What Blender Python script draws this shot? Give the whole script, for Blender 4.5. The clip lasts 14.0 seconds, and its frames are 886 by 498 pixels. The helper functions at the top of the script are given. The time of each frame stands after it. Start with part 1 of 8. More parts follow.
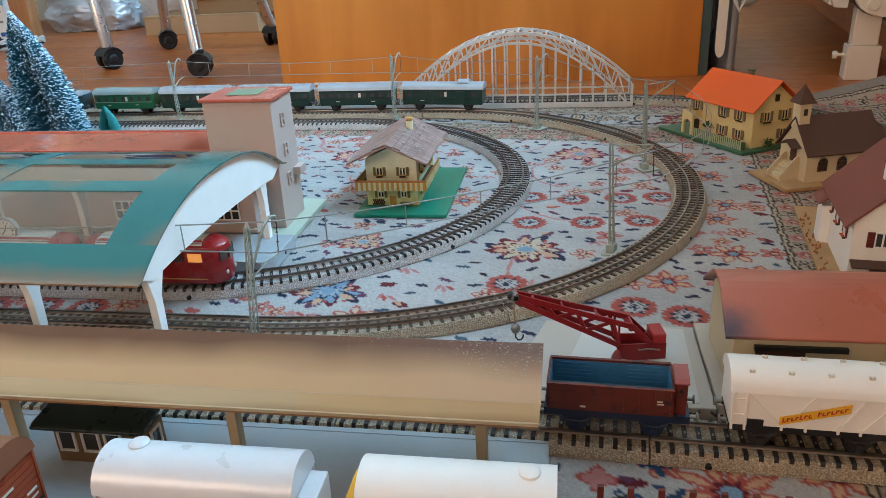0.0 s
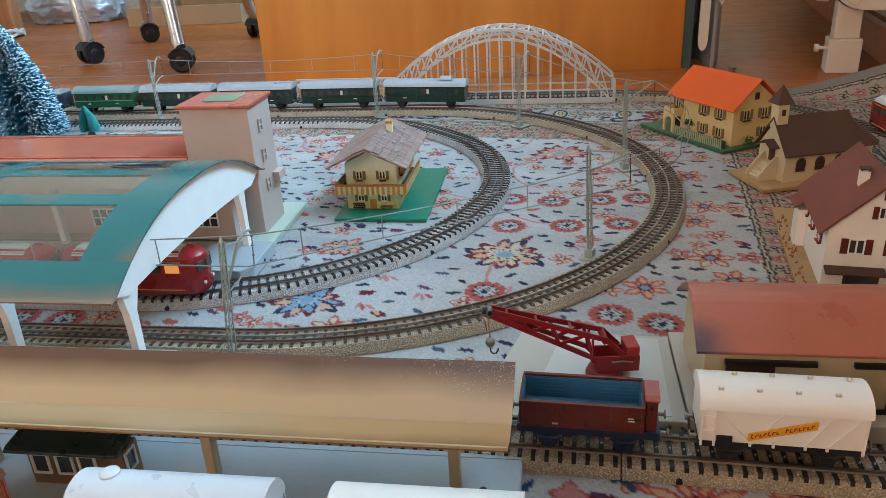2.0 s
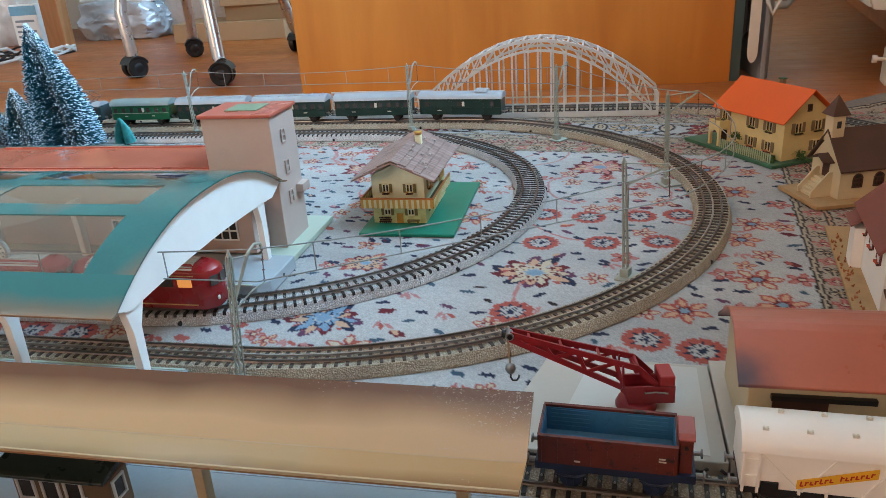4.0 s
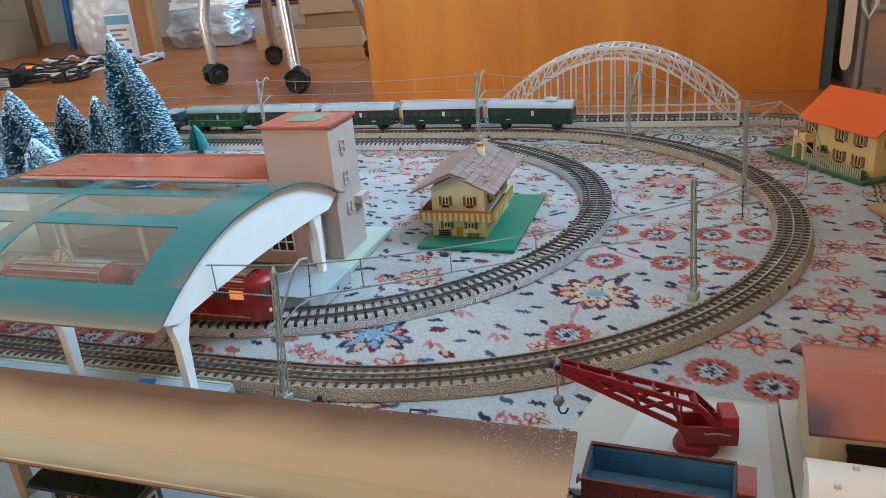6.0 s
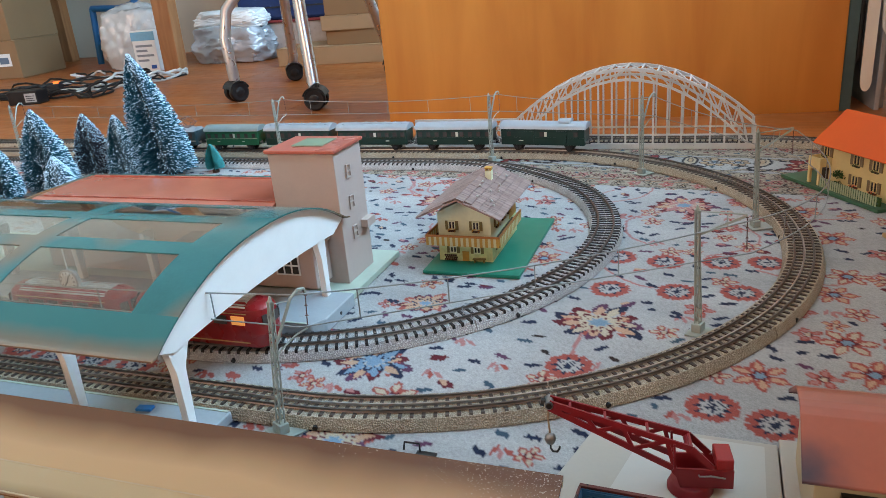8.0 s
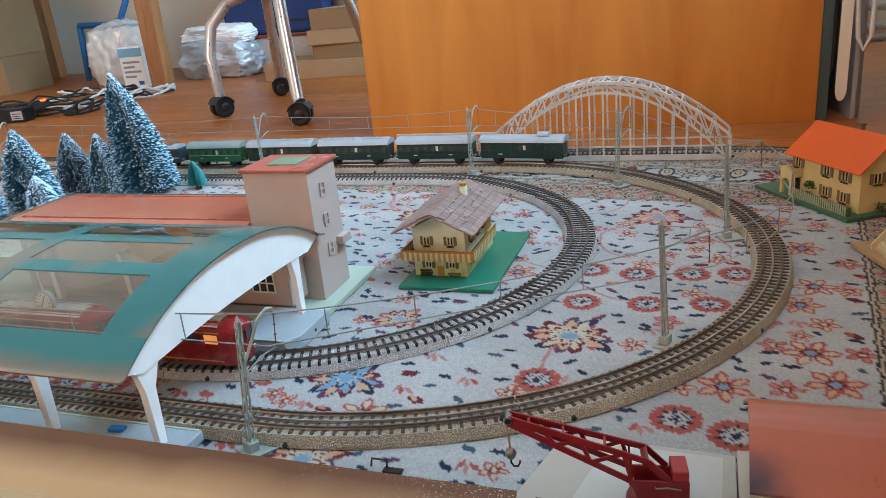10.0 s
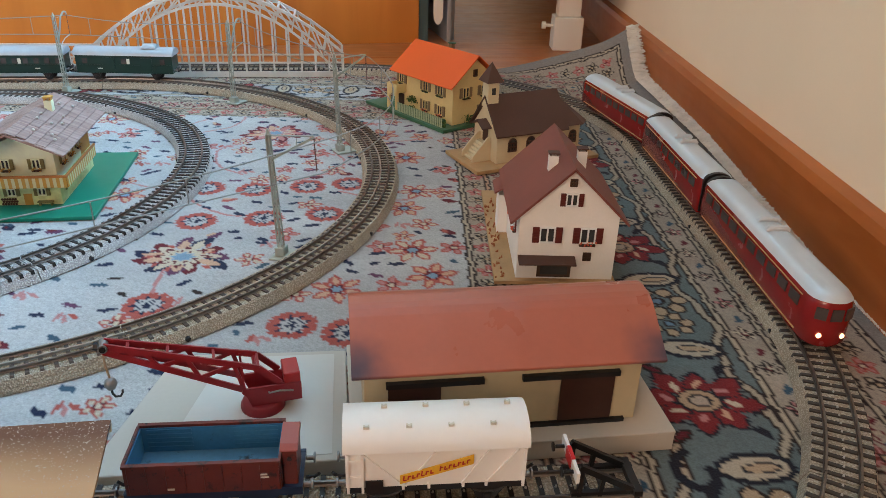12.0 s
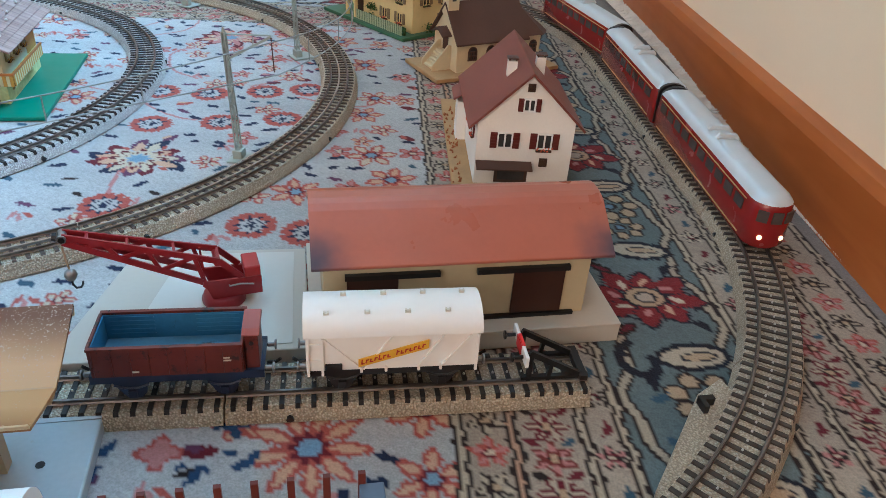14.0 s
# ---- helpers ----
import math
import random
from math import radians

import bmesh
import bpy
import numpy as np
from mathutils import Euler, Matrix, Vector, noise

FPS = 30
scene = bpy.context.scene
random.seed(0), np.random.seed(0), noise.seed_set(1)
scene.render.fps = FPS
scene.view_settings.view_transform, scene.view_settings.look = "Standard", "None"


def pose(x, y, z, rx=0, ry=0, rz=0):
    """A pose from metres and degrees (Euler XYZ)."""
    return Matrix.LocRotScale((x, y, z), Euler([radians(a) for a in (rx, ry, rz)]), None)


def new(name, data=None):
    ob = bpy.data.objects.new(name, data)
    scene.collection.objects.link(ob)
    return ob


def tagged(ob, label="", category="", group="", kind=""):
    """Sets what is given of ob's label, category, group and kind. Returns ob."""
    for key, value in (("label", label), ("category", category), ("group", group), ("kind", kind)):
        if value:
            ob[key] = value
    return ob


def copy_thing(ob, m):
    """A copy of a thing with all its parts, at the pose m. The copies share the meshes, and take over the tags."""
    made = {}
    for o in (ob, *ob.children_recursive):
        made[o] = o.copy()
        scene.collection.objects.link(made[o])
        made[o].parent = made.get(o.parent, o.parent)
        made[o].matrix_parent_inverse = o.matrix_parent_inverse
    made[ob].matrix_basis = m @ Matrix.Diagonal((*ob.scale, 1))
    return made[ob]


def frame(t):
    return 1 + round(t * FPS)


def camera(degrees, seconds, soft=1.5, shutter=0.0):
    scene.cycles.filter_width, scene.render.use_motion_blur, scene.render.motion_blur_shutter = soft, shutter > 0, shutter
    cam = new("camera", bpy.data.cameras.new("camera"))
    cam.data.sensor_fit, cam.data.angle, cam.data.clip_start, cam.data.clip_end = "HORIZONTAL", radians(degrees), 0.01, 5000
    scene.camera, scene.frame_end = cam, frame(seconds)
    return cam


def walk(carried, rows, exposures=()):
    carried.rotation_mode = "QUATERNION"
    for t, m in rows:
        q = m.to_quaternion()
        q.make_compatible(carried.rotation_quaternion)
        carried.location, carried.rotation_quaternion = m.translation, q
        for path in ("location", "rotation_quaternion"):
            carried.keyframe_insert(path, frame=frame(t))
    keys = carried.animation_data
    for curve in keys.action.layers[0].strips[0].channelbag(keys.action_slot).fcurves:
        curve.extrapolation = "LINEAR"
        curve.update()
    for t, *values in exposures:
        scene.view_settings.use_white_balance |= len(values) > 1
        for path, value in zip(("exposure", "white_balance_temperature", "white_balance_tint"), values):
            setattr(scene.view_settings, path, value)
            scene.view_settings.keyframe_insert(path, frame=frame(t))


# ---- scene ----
cam = camera(61.04, 14.0, soft=0.5)
ROWS = [
    (0.0, 0.2285, -0.8243, 0.2707, 67.21, 2.73, 8.85),
    (0.5, 0.2296, -0.8238, 0.2759, 66.78, 2.70, 8.79),
    (1.0, 0.2348, -0.8203, 0.2827, 66.24, 2.79, 8.53),
    (1.5, 0.2380, -0.8168, 0.2851, 65.92, 2.92, 8.23),
    (2.0, 0.2383, -0.8163, 0.2873, 66.10, 2.92, 7.95),
    (2.5, 0.2396, -0.8097, 0.2804, 66.41, 2.80, 7.85),
    (3.0, 0.2476, -0.7910, 0.2759, 66.95, 2.86, 8.32),
    (3.5, 0.2482, -0.7857, 0.2730, 67.32, 3.20, 9.72),
    (6.0, 0.2600, -0.7564, 0.2729, 68.32, 4.50, 17.25),
    (6.5, 0.2651, -0.7516, 0.2752, 68.61, 4.60, 18.22),
    (7.0, 0.2682, -0.7479, 0.2772, 68.86, 4.55, 18.61),
    (7.5, 0.2717, -0.7454, 0.2798, 69.18, 4.48, 18.98),
    (10.0, 0.2951, -0.7443, 0.2880, 70.13, 5.17, 18.37),
    (10.5, 0.3052, -0.7405, 0.2893, 69.67, 3.46, 10.08),
    (11.0, 0.3097, -0.7397, 0.2863, 69.10, 1.14, 2.40),
    (11.5, 0.3145, -0.7375, 0.2819, 67.49, -0.51, -3.95),
    (12.0, 0.3157, -0.7361, 0.2725, 63.78, -1.62, -7.91),
    (12.5, 0.3211, -0.7349, 0.2732, 61.72, -2.63, -10.54),
    (13.0, 0.3223, -0.7365, 0.2729, 60.62, -2.69, -11.18),
    (13.5, 0.3225, -0.7407, 0.2714, 59.45, -3.06, -11.72),
    (14.0, 0.3148, -0.7509, 0.2649, 57.98, -3.57, -10.35),
]
EXPOSURES = [(0.0, 0.10, 6500, 16), (3.5, 0.08, 6650, 19), (7.5, 0.08, 6750, 21), (10.0, 0.10, 6850, 22), (11.5, 0.20, 6600, 18), (12.5, 0.36, 6050, 15), (13.0, 0.38, 5950, 15), (13.5, 0.42, 5850, 15), (14.0, 0.46, 5600, 12)]
walk(cam, [(t, pose(x, y, z, rx, ry, rz)) for t, x, y, z, rx, ry, rz in ROWS], EXPOSURES)

# ---- light: overcast daylight through the wide window above the radiator, in the wall beside the tracks ----
world = bpy.data.worlds.new("sky")
scene.world = world
world.use_nodes = True
sky = world.node_tree.nodes.new("ShaderNodeTexSky")
sky.sky_type, sky.sun_disc = "NISHITA", False
sky.sun_elevation, sky.sun_rotation = radians(38), radians(120)
back = world.node_tree.nodes["Background"]
back.inputs["Strength"].default_value = 0.12
world.node_tree.links.new(sky.outputs[0], back.inputs["Color"])


SILL, HEAD, WIN_A, WIN_B = 0.76, 2.0, -0.75, 1.85
WIN_MID = (WIN_A + WIN_B) / 2


def area_lamp(name, place, rx, rz, w, h, watts, colour):
    lamp = bpy.data.lights.new(name, "AREA")
    lamp.shape, lamp.size, lamp.size_y, lamp.energy, lamp.color = "RECTANGLE", w, h, watts, colour
    ob = new(name, lamp)
    ob.matrix_world = pose(*place, rx, 0, rz)
    return ob


area_lamp("window_daylight", (0.735 + 0.17 * math.cos(radians(8.4)) + WIN_MID * math.sin(radians(8.4)), WIN_MID * math.cos(radians(8.4)) - 0.17 * math.sin(radians(8.4)), (SILL + HEAD) / 2), 90, 81.6, WIN_B - WIN_A - 0.06, HEAD - SILL - 0.06, 180, (0.37, 0.73, 1.0))
# added warm fill lamp, out of view; no known source stands there
area_lamp("warm_fill_lamp", (-1.88, -3.27, 1.45), 90, 0, 1.8, 1.3, 52, (1.0, 0.70, 0.47))


# ---- materials ----
def mat(name, base, rough=0.6, metal=0.0, var=0.12, scale=60.0, bump=0.0, bscale=400.0, spec=0.35, rvar=0.1, dirt=None, dirt_at=0.62, coat=0.0, dscale=None, dsoft=0.07, dfine=8):
    """A painted, moulded or woven surface: base colour with two scales of variation, optional dirt or chips, fine relief."""
    m = bpy.data.materials.new(name)
    m.use_nodes = True
    nt = m.node_tree
    n, l = nt.nodes, nt.links
    b = n["Principled BSDF"]
    b.inputs["Metallic"].default_value = metal
    b.inputs["Specular IOR Level"].default_value = spec
    b.inputs["Coat Weight"].default_value = coat
    b.inputs["Coat Roughness"].default_value = 0.12
    tc = n.new("ShaderNodeTexCoord")
    big = n.new("ShaderNodeTexNoise")
    big.inputs["Scale"].default_value, big.inputs["Detail"].default_value = scale, 5
    fine = n.new("ShaderNodeTexNoise")
    fine.inputs["Scale"].default_value, fine.inputs["Detail"].default_value = bscale, 3
    for t in (big, fine):
        l.new(tc.outputs["Object"], t.inputs["Vector"])
    mix = n.new("ShaderNodeMix")
    mix.data_type = "RGBA"
    lo, hi = [c * (1 - var) for c in base], [min(1, c * (1 + var)) for c in base]
    mix.inputs["A"].default_value, mix.inputs["B"].default_value = (*lo, 1), (*hi, 1)
    add = n.new("ShaderNodeMath")
    add.operation = "MULTIPLY_ADD"
    l.new(fine.outputs["Fac"], add.inputs[0])
    add.inputs[1].default_value = 0.6
    sub = n.new("ShaderNodeMath")
    sub.operation = "MULTIPLY_ADD"
    l.new(big.outputs["Fac"], sub.inputs[0])
    sub.inputs[1].default_value, sub.inputs[2].default_value = 1.6, -0.6
    l.new(sub.outputs[0], add.inputs[2])
    add.use_clamp = True
    l.new(add.outputs[0], mix.inputs["Factor"])
    out = mix.outputs["Result"]
    if dirt:
        dn = n.new("ShaderNodeTexNoise")
        dn.inputs["Scale"].default_value, dn.inputs["Detail"].default_value = dscale or scale * 2.3, dfine
        dn.inputs["Roughness"].default_value = 0.7
        l.new(tc.outputs["Object"], dn.inputs["Vector"])
        ramp = n.new("ShaderNodeValToRGB")
        ramp.color_ramp.elements[0].position, ramp.color_ramp.elements[1].position = dirt_at, dirt_at + dsoft
        l.new(dn.outputs["Fac"], ramp.inputs[0])
        dm = n.new("ShaderNodeMix")
        dm.data_type = "RGBA"
        l.new(ramp.outputs[0], dm.inputs["Factor"])
        l.new(out, dm.inputs["A"])
        dm.inputs["B"].default_value = (*dirt, 1)
        out = dm.outputs["Result"]
    l.new(out, b.inputs["Base Color"])
    rr = n.new("ShaderNodeMapRange")
    rr.inputs["To Min"].default_value, rr.inputs["To Max"].default_value = max(0.02, rough - rvar), min(1, rough + rvar)
    l.new(big.outputs["Fac"], rr.inputs["Value"])
    l.new(rr.outputs[0], b.inputs["Roughness"])
    if bump:
        bp = n.new("ShaderNodeBump")
        bp.inputs["Strength"].default_value, bp.inputs["Distance"].default_value = bump, 0.001
        l.new(fine.outputs["Fac"], bp.inputs["Height"])
        l.new(bp.outputs[0], b.inputs["Normal"])
    return m


def glow(name, colour, strength):
    m = mat(name, colour)
    b = m.node_tree.nodes["Principled BSDF"]
    b.inputs["Emission Color"].default_value = (*colour, 1)
    b.inputs["Emission Strength"].default_value = strength
    return m


def ballast(name, light, dark):
    """Tin ballast, stamped with stones and printed."""
    m = mat(name, light, 0.55, 0.15, 0.1, 40, 0)
    nt = m.node_tree
    n, l = nt.nodes, nt.links
    b = n["Principled BSDF"]
    tc = n.new("ShaderNodeTexCoord")
    v = n.new("ShaderNodeTexVoronoi")
    v.inputs["Scale"].default_value = 850
    l.new(tc.outputs["Object"], v.inputs["Vector"])
    rp = n.new("ShaderNodeValToRGB")
    e = rp.color_ramp.elements
    e[0].position, e[0].color = 0.2, (*light, 1)
    e[1].position, e[1].color = 0.62, (*dark, 1)
    l.new(v.outputs["Distance"], rp.inputs[0])
    ns = n.new("ShaderNodeTexNoise")
    ns.inputs["Scale"].default_value = 25
    l.new(tc.outputs["Object"], ns.inputs["Vector"])
    mx = n.new("ShaderNodeMix")
    mx.data_type, mx.blend_type = "RGBA", "MULTIPLY"
    mx.inputs["Factor"].default_value = 0.5
    l.new(rp.outputs[0], mx.inputs["A"])
    l.new(ns.outputs["Fac"], mx.inputs["B"])
    l.new(mx.outputs["Result"], b.inputs["Base Color"])
    bp = n.new("ShaderNodeBump")
    bp.inputs["Strength"].default_value, bp.inputs["Distance"].default_value, bp.invert = 1.0, 0.001, True
    l.new(v.outputs["Distance"], bp.inputs["Height"])
    l.new(bp.outputs[0], b.inputs["Normal"])
    return m


def wood(name, light, dark, scale=9.0, rough=0.4, stretch=(1, 12, 12), coat=0.0):
    m = mat(name, light, rough, 0, 0.1, 30)
    nt = m.node_tree
    n, l = nt.nodes, nt.links
    b = n["Principled BSDF"]
    b.inputs["Coat Weight"].default_value = coat
    tc = n.new("ShaderNodeTexCoord")
    mp = n.new("ShaderNodeMapping")
    mp.inputs["Scale"].default_value = stretch
    l.new(tc.outputs["Object"], mp.inputs[0])
    ns = n.new("ShaderNodeTexNoise")
    ns.inputs["Scale"].default_value, ns.inputs["Detail"].default_value, ns.inputs["Distortion"].default_value = scale, 6, 0.6
    l.new(mp.outputs[0], ns.inputs["Vector"])
    rp = n.new("ShaderNodeValToRGB")
    e = rp.color_ramp.elements
    e[0].position, e[0].color = 0.3, (*dark, 1)
    e[1].position, e[1].color = 0.7, (*light, 1)
    l.new(ns.outputs["Fac"], rp.inputs[0])
    oi = n.new("ShaderNodeObjectInfo")
    mr = n.new("ShaderNodeMapRange")
    mr.inputs["To Min"].default_value, mr.inputs["To Max"].default_value = 0.86, 1.1
    l.new(oi.outputs["Random"], mr.inputs["Value"])
    mx = n.new("ShaderNodeMix")
    mx.data_type, mx.blend_type = "RGBA", "MULTIPLY"
    mx.inputs["Factor"].default_value = 1
    l.new(rp.outputs[0], mx.inputs["A"])
    l.new(mr.outputs[0], mx.inputs["B"])
    l.new(mx.outputs["Result"], b.inputs["Base Color"])
    return m


def shade_roof(name, mid, edge, axis, lo, hi, rough=0.3, speck=None, speck_at=0.64, speck_from=(0.1, 0.42), fade=(0.55, 1.0)):
    """Sprayed tin: the colour of the middle fades to another along the edges, as the maker sprayed it."""
    m = mat(name, mid, rough, 0.0, 0.06, 20, 0.03, 300)
    nt = m.node_tree
    n, l = nt.nodes, nt.links
    b = n["Principled BSDF"]
    tc = n.new("ShaderNodeTexCoord")
    sx = n.new("ShaderNodeSeparateXYZ")
    l.new(tc.outputs["Object"], sx.inputs[0])
    ns = n.new("ShaderNodeTexNoise")
    ns.inputs["Scale"].default_value = 18
    l.new(tc.outputs["Object"], ns.inputs["Vector"])
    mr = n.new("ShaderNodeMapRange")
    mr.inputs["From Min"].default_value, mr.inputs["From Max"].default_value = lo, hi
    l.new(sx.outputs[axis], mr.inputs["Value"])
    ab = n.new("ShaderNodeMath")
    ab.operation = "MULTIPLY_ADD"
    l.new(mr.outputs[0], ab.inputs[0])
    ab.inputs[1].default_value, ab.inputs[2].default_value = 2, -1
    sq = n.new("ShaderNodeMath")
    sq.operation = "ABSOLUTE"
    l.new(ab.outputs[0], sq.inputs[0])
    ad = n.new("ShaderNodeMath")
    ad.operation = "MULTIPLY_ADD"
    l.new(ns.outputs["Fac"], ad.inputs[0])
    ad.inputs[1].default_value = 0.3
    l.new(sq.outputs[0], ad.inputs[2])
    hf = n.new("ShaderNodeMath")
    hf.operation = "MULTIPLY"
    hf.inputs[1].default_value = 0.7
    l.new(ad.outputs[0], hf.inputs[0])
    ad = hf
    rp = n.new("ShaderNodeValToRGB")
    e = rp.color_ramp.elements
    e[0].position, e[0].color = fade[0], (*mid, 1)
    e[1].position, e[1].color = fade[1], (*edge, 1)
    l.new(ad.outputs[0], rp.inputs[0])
    out = rp.outputs[0]
    if speck:
        v = n.new("ShaderNodeTexNoise")
        v.inputs["Scale"].default_value, v.inputs["Detail"].default_value = 1100, 3
        l.new(tc.outputs["Object"], v.inputs["Vector"])
        v2 = n.new("ShaderNodeTexNoise")
        v2.inputs["Scale"].default_value = 14
        l.new(tc.outputs["Object"], v2.inputs["Vector"])
        s1 = n.new("ShaderNodeMath")
        s1.operation = "MULTIPLY_ADD"
        l.new(v2.outputs["Fac"], s1.inputs[0])
        s1.inputs[1].default_value = 0.35
        l.new(v.outputs["Fac"], s1.inputs[2])
        s2 = n.new("ShaderNodeMapRange")
        s2.inputs["From Min"].default_value, s2.inputs["From Max"].default_value = speck_from[0], speck_from[1]
        s2.inputs["To Min"].default_value, s2.inputs["To Max"].default_value = -0.55, 0.0
        l.new(sx.outputs[0], s2.inputs["Value"])
        s3 = n.new("ShaderNodeMath")
        l.new(s1.outputs[0], s3.inputs[0])
        l.new(s2.outputs[0], s3.inputs[1])
        s4 = n.new("ShaderNodeMath")
        s4.operation = "MULTIPLY_ADD"
        l.new(sx.outputs[1], s4.inputs[0])
        s4.inputs[1].default_value = 1.6
        l.new(s3.outputs[0], s4.inputs[2])
        s1 = s4
        r2 = n.new("ShaderNodeValToRGB")
        r2.color_ramp.elements[0].position, r2.color_ramp.elements[1].position = speck_at + 0.2, speck_at + 0.22
        l.new(s1.outputs[0], r2.inputs[0])
        dm = n.new("ShaderNodeMix")
        dm.data_type = "RGBA"
        l.new(r2.outputs[0], dm.inputs["Factor"])
        l.new(out, dm.inputs["A"])
        dm.inputs["B"].default_value = (*speck, 1)
        out = dm.outputs["Result"]
    l.new(out, b.inputs["Base Color"])
    return m


def corner_spray(m, dark, corner, near, far):
    """Dark spray over the paint round the four corners of a roof, as the maker left it."""
    n, l = m.node_tree.nodes, m.node_tree.links
    b = n["Principled BSDF"]
    old = b.inputs["Base Color"].links[0].from_socket
    tc, ab, di = n.new("ShaderNodeTexCoord"), n.new("ShaderNodeVectorMath"), n.new("ShaderNodeVectorMath")
    ab.operation, di.operation = "ABSOLUTE", "DISTANCE"
    l.new(tc.outputs["Object"], ab.inputs[0])
    l.new(ab.outputs[0], di.inputs[0])
    di.inputs[1].default_value = corner
    ns = n.new("ShaderNodeTexNoise")
    ns.inputs["Scale"].default_value = 70
    l.new(tc.outputs["Object"], ns.inputs["Vector"])
    ad = n.new("ShaderNodeMath")
    ad.operation = "MULTIPLY_ADD"
    l.new(ns.outputs["Fac"], ad.inputs[0])
    ad.inputs[1].default_value = 0.016
    l.new(di.outputs["Value"], ad.inputs[2])
    mr = n.new("ShaderNodeMapRange")
    mr.interpolation_type = "SMOOTHSTEP"
    mr.inputs["From Min"].default_value, mr.inputs["From Max"].default_value = near, far
    l.new(ad.outputs[0], mr.inputs["Value"])
    mx = n.new("ShaderNodeMix")
    mx.data_type = "RGBA"
    l.new(mr.outputs[0], mx.inputs["Factor"])
    mx.inputs["A"].default_value = (*dark, 1)
    l.new(old, mx.inputs["B"])
    l.new(mx.outputs["Result"], b.inputs["Base Color"])
    return m


def clear_plastic(name, tint=(1, 1, 1), rough=0.05, haze=0.22):
    """Yellowed clear sheet: mostly transparent, glossy by Fresnel, with a painted veil of reflection."""
    m = bpy.data.materials.new(name)
    m.use_nodes = True
    n, l = m.node_tree.nodes, m.node_tree.links
    tr = n.new("ShaderNodeBsdfTransparent")
    tr.inputs[0].default_value = (*tint, 1)
    # brown diffuse share paints the room's reflection and the dim interior behind
    df = n.new("ShaderNodeBsdfDiffuse")
    df.inputs[0].default_value = (0.33, 0.25, 0.21, 1)
    m1 = n.new("ShaderNodeMixShader")
    m1.inputs[0].default_value = haze
    l.new(tr.outputs[0], m1.inputs[1])
    l.new(df.outputs[0], m1.inputs[2])
    gl = n.new("ShaderNodeBsdfGlossy")
    gl.inputs["Roughness"].default_value = rough
    lw = n.new("ShaderNodeLayerWeight")
    lw.inputs[0].default_value = 0.5
    fr = n.new("ShaderNodeMath")
    fr.operation = "POWER"
    fr.inputs[1].default_value = 3.0
    l.new(lw.outputs["Facing"], fr.inputs[0])
    mx = n.new("ShaderNodeMixShader")
    l.new(fr.outputs[0], mx.inputs[0])
    l.new(m1.outputs[0], mx.inputs[1])
    l.new(gl.outputs[0], mx.inputs[2])
    l.new(mx.outputs[0], n["Material Output"].inputs[0])
    n.remove(n["Principled BSDF"])
    return m


M_BED_GREY = ballast("grey_tin_ballast", (0.84, 0.83, 0.82), (0.52, 0.51, 0.50))
M_BED_TAN = ballast("tan_tin_ballast", (0.72, 0.63, 0.49), (0.44, 0.36, 0.26))
M_SLEEPER = mat("black_sleeper", (0.022, 0.02, 0.02), 0.5, var=0.3)
M_SLEEPER_BROWN = mat("brown_sleeper", (0.075, 0.055, 0.045), 0.5, var=0.3)
M_SLEEPER_TAUPE = mat("taupe_sleeper", (0.05, 0.04, 0.034), 0.5, var=0.3)
M_RAIL = mat("dark_steel_rail", (0.17, 0.155, 0.145), 0.33, 0.85, 0.3, 50)
M_CENTRE = mat("bright_steel_rail", (0.45, 0.43, 0.41), 0.32, 0.9, 0.25, 50)
M_STUD = mat("bright_stud", (0.6, 0.58, 0.55), 0.35, 0.9)
M_SILVER = mat("silver_painted_tin", (0.60, 0.59, 0.56), 0.42, 0.30, 0.12, 60, dirt=(0.3, 0.29, 0.27), dirt_at=0.66)
M_MAST = mat("grey_green_mast_paint", (0.33, 0.37, 0.33), 0.45, 0.2, 0.15)
M_WIRE = mat("catenary_wire", (0.30, 0.31, 0.30), 0.4, 0.6)
M_WHITE = mat("white_plastic", (0.78, 0.78, 0.76), 0.4, var=0.03)
M_CREAM_TIN = mat("cream_enamel", (0.90, 0.89, 0.86), 0.35, var=0.03, dirt=(0.5, 0.42, 0.3), dirt_at=0.76)
M_TEAL = mat("teal_tin_roof_paint", (0.026, 0.145, 0.142), 0.18, 0.0, 0.14, 25, dirt=(0.27, 0.13, 0.065), dirt_at=0.50, dscale=9, dsoft=0.22, dfine=1)
M_RED_ROOF = mat("red_tin_roof_paint", (0.46, 0.11, 0.075), 0.28, 0.0, 0.1, 25)
M_GREY_PINK = mat("pinkish_grey_render", (0.50, 0.385, 0.335), 0.5, var=0.05, dirt=(0.3, 0.22, 0.18), dirt_at=0.72)
M_DECK = mat("grey_enamelled_deck", (0.37, 0.42, 0.45), 0.2, var=0.08, scale=25, dirt=(0.36, 0.36, 0.33), dirt_at=0.64)
M_DECK_GREEN = mat("pale_green_plinth", (0.42, 0.49, 0.40), 0.45, var=0.06)
M_CLEAR = clear_plastic("clear_roof_glazing", (0.95, 0.92, 0.84), 0.03, 0.09)
M_PANE = mat("dark_window_pane", (0.05, 0.05, 0.05), 0.15, var=0.3)
M_BLACK = mat("black_plastic", (0.012, 0.012, 0.013), 0.4, var=0.3)
M_DARK = mat("dark_underframe", (0.018, 0.018, 0.02), 0.55, var=0.3)
M_BUFFER = mat("turned_buffer_steel", (0.28, 0.28, 0.28), 0.42, 0.9)
M_BARS = mat("pale_lettering", (0.6, 0.58, 0.5), 0.5)


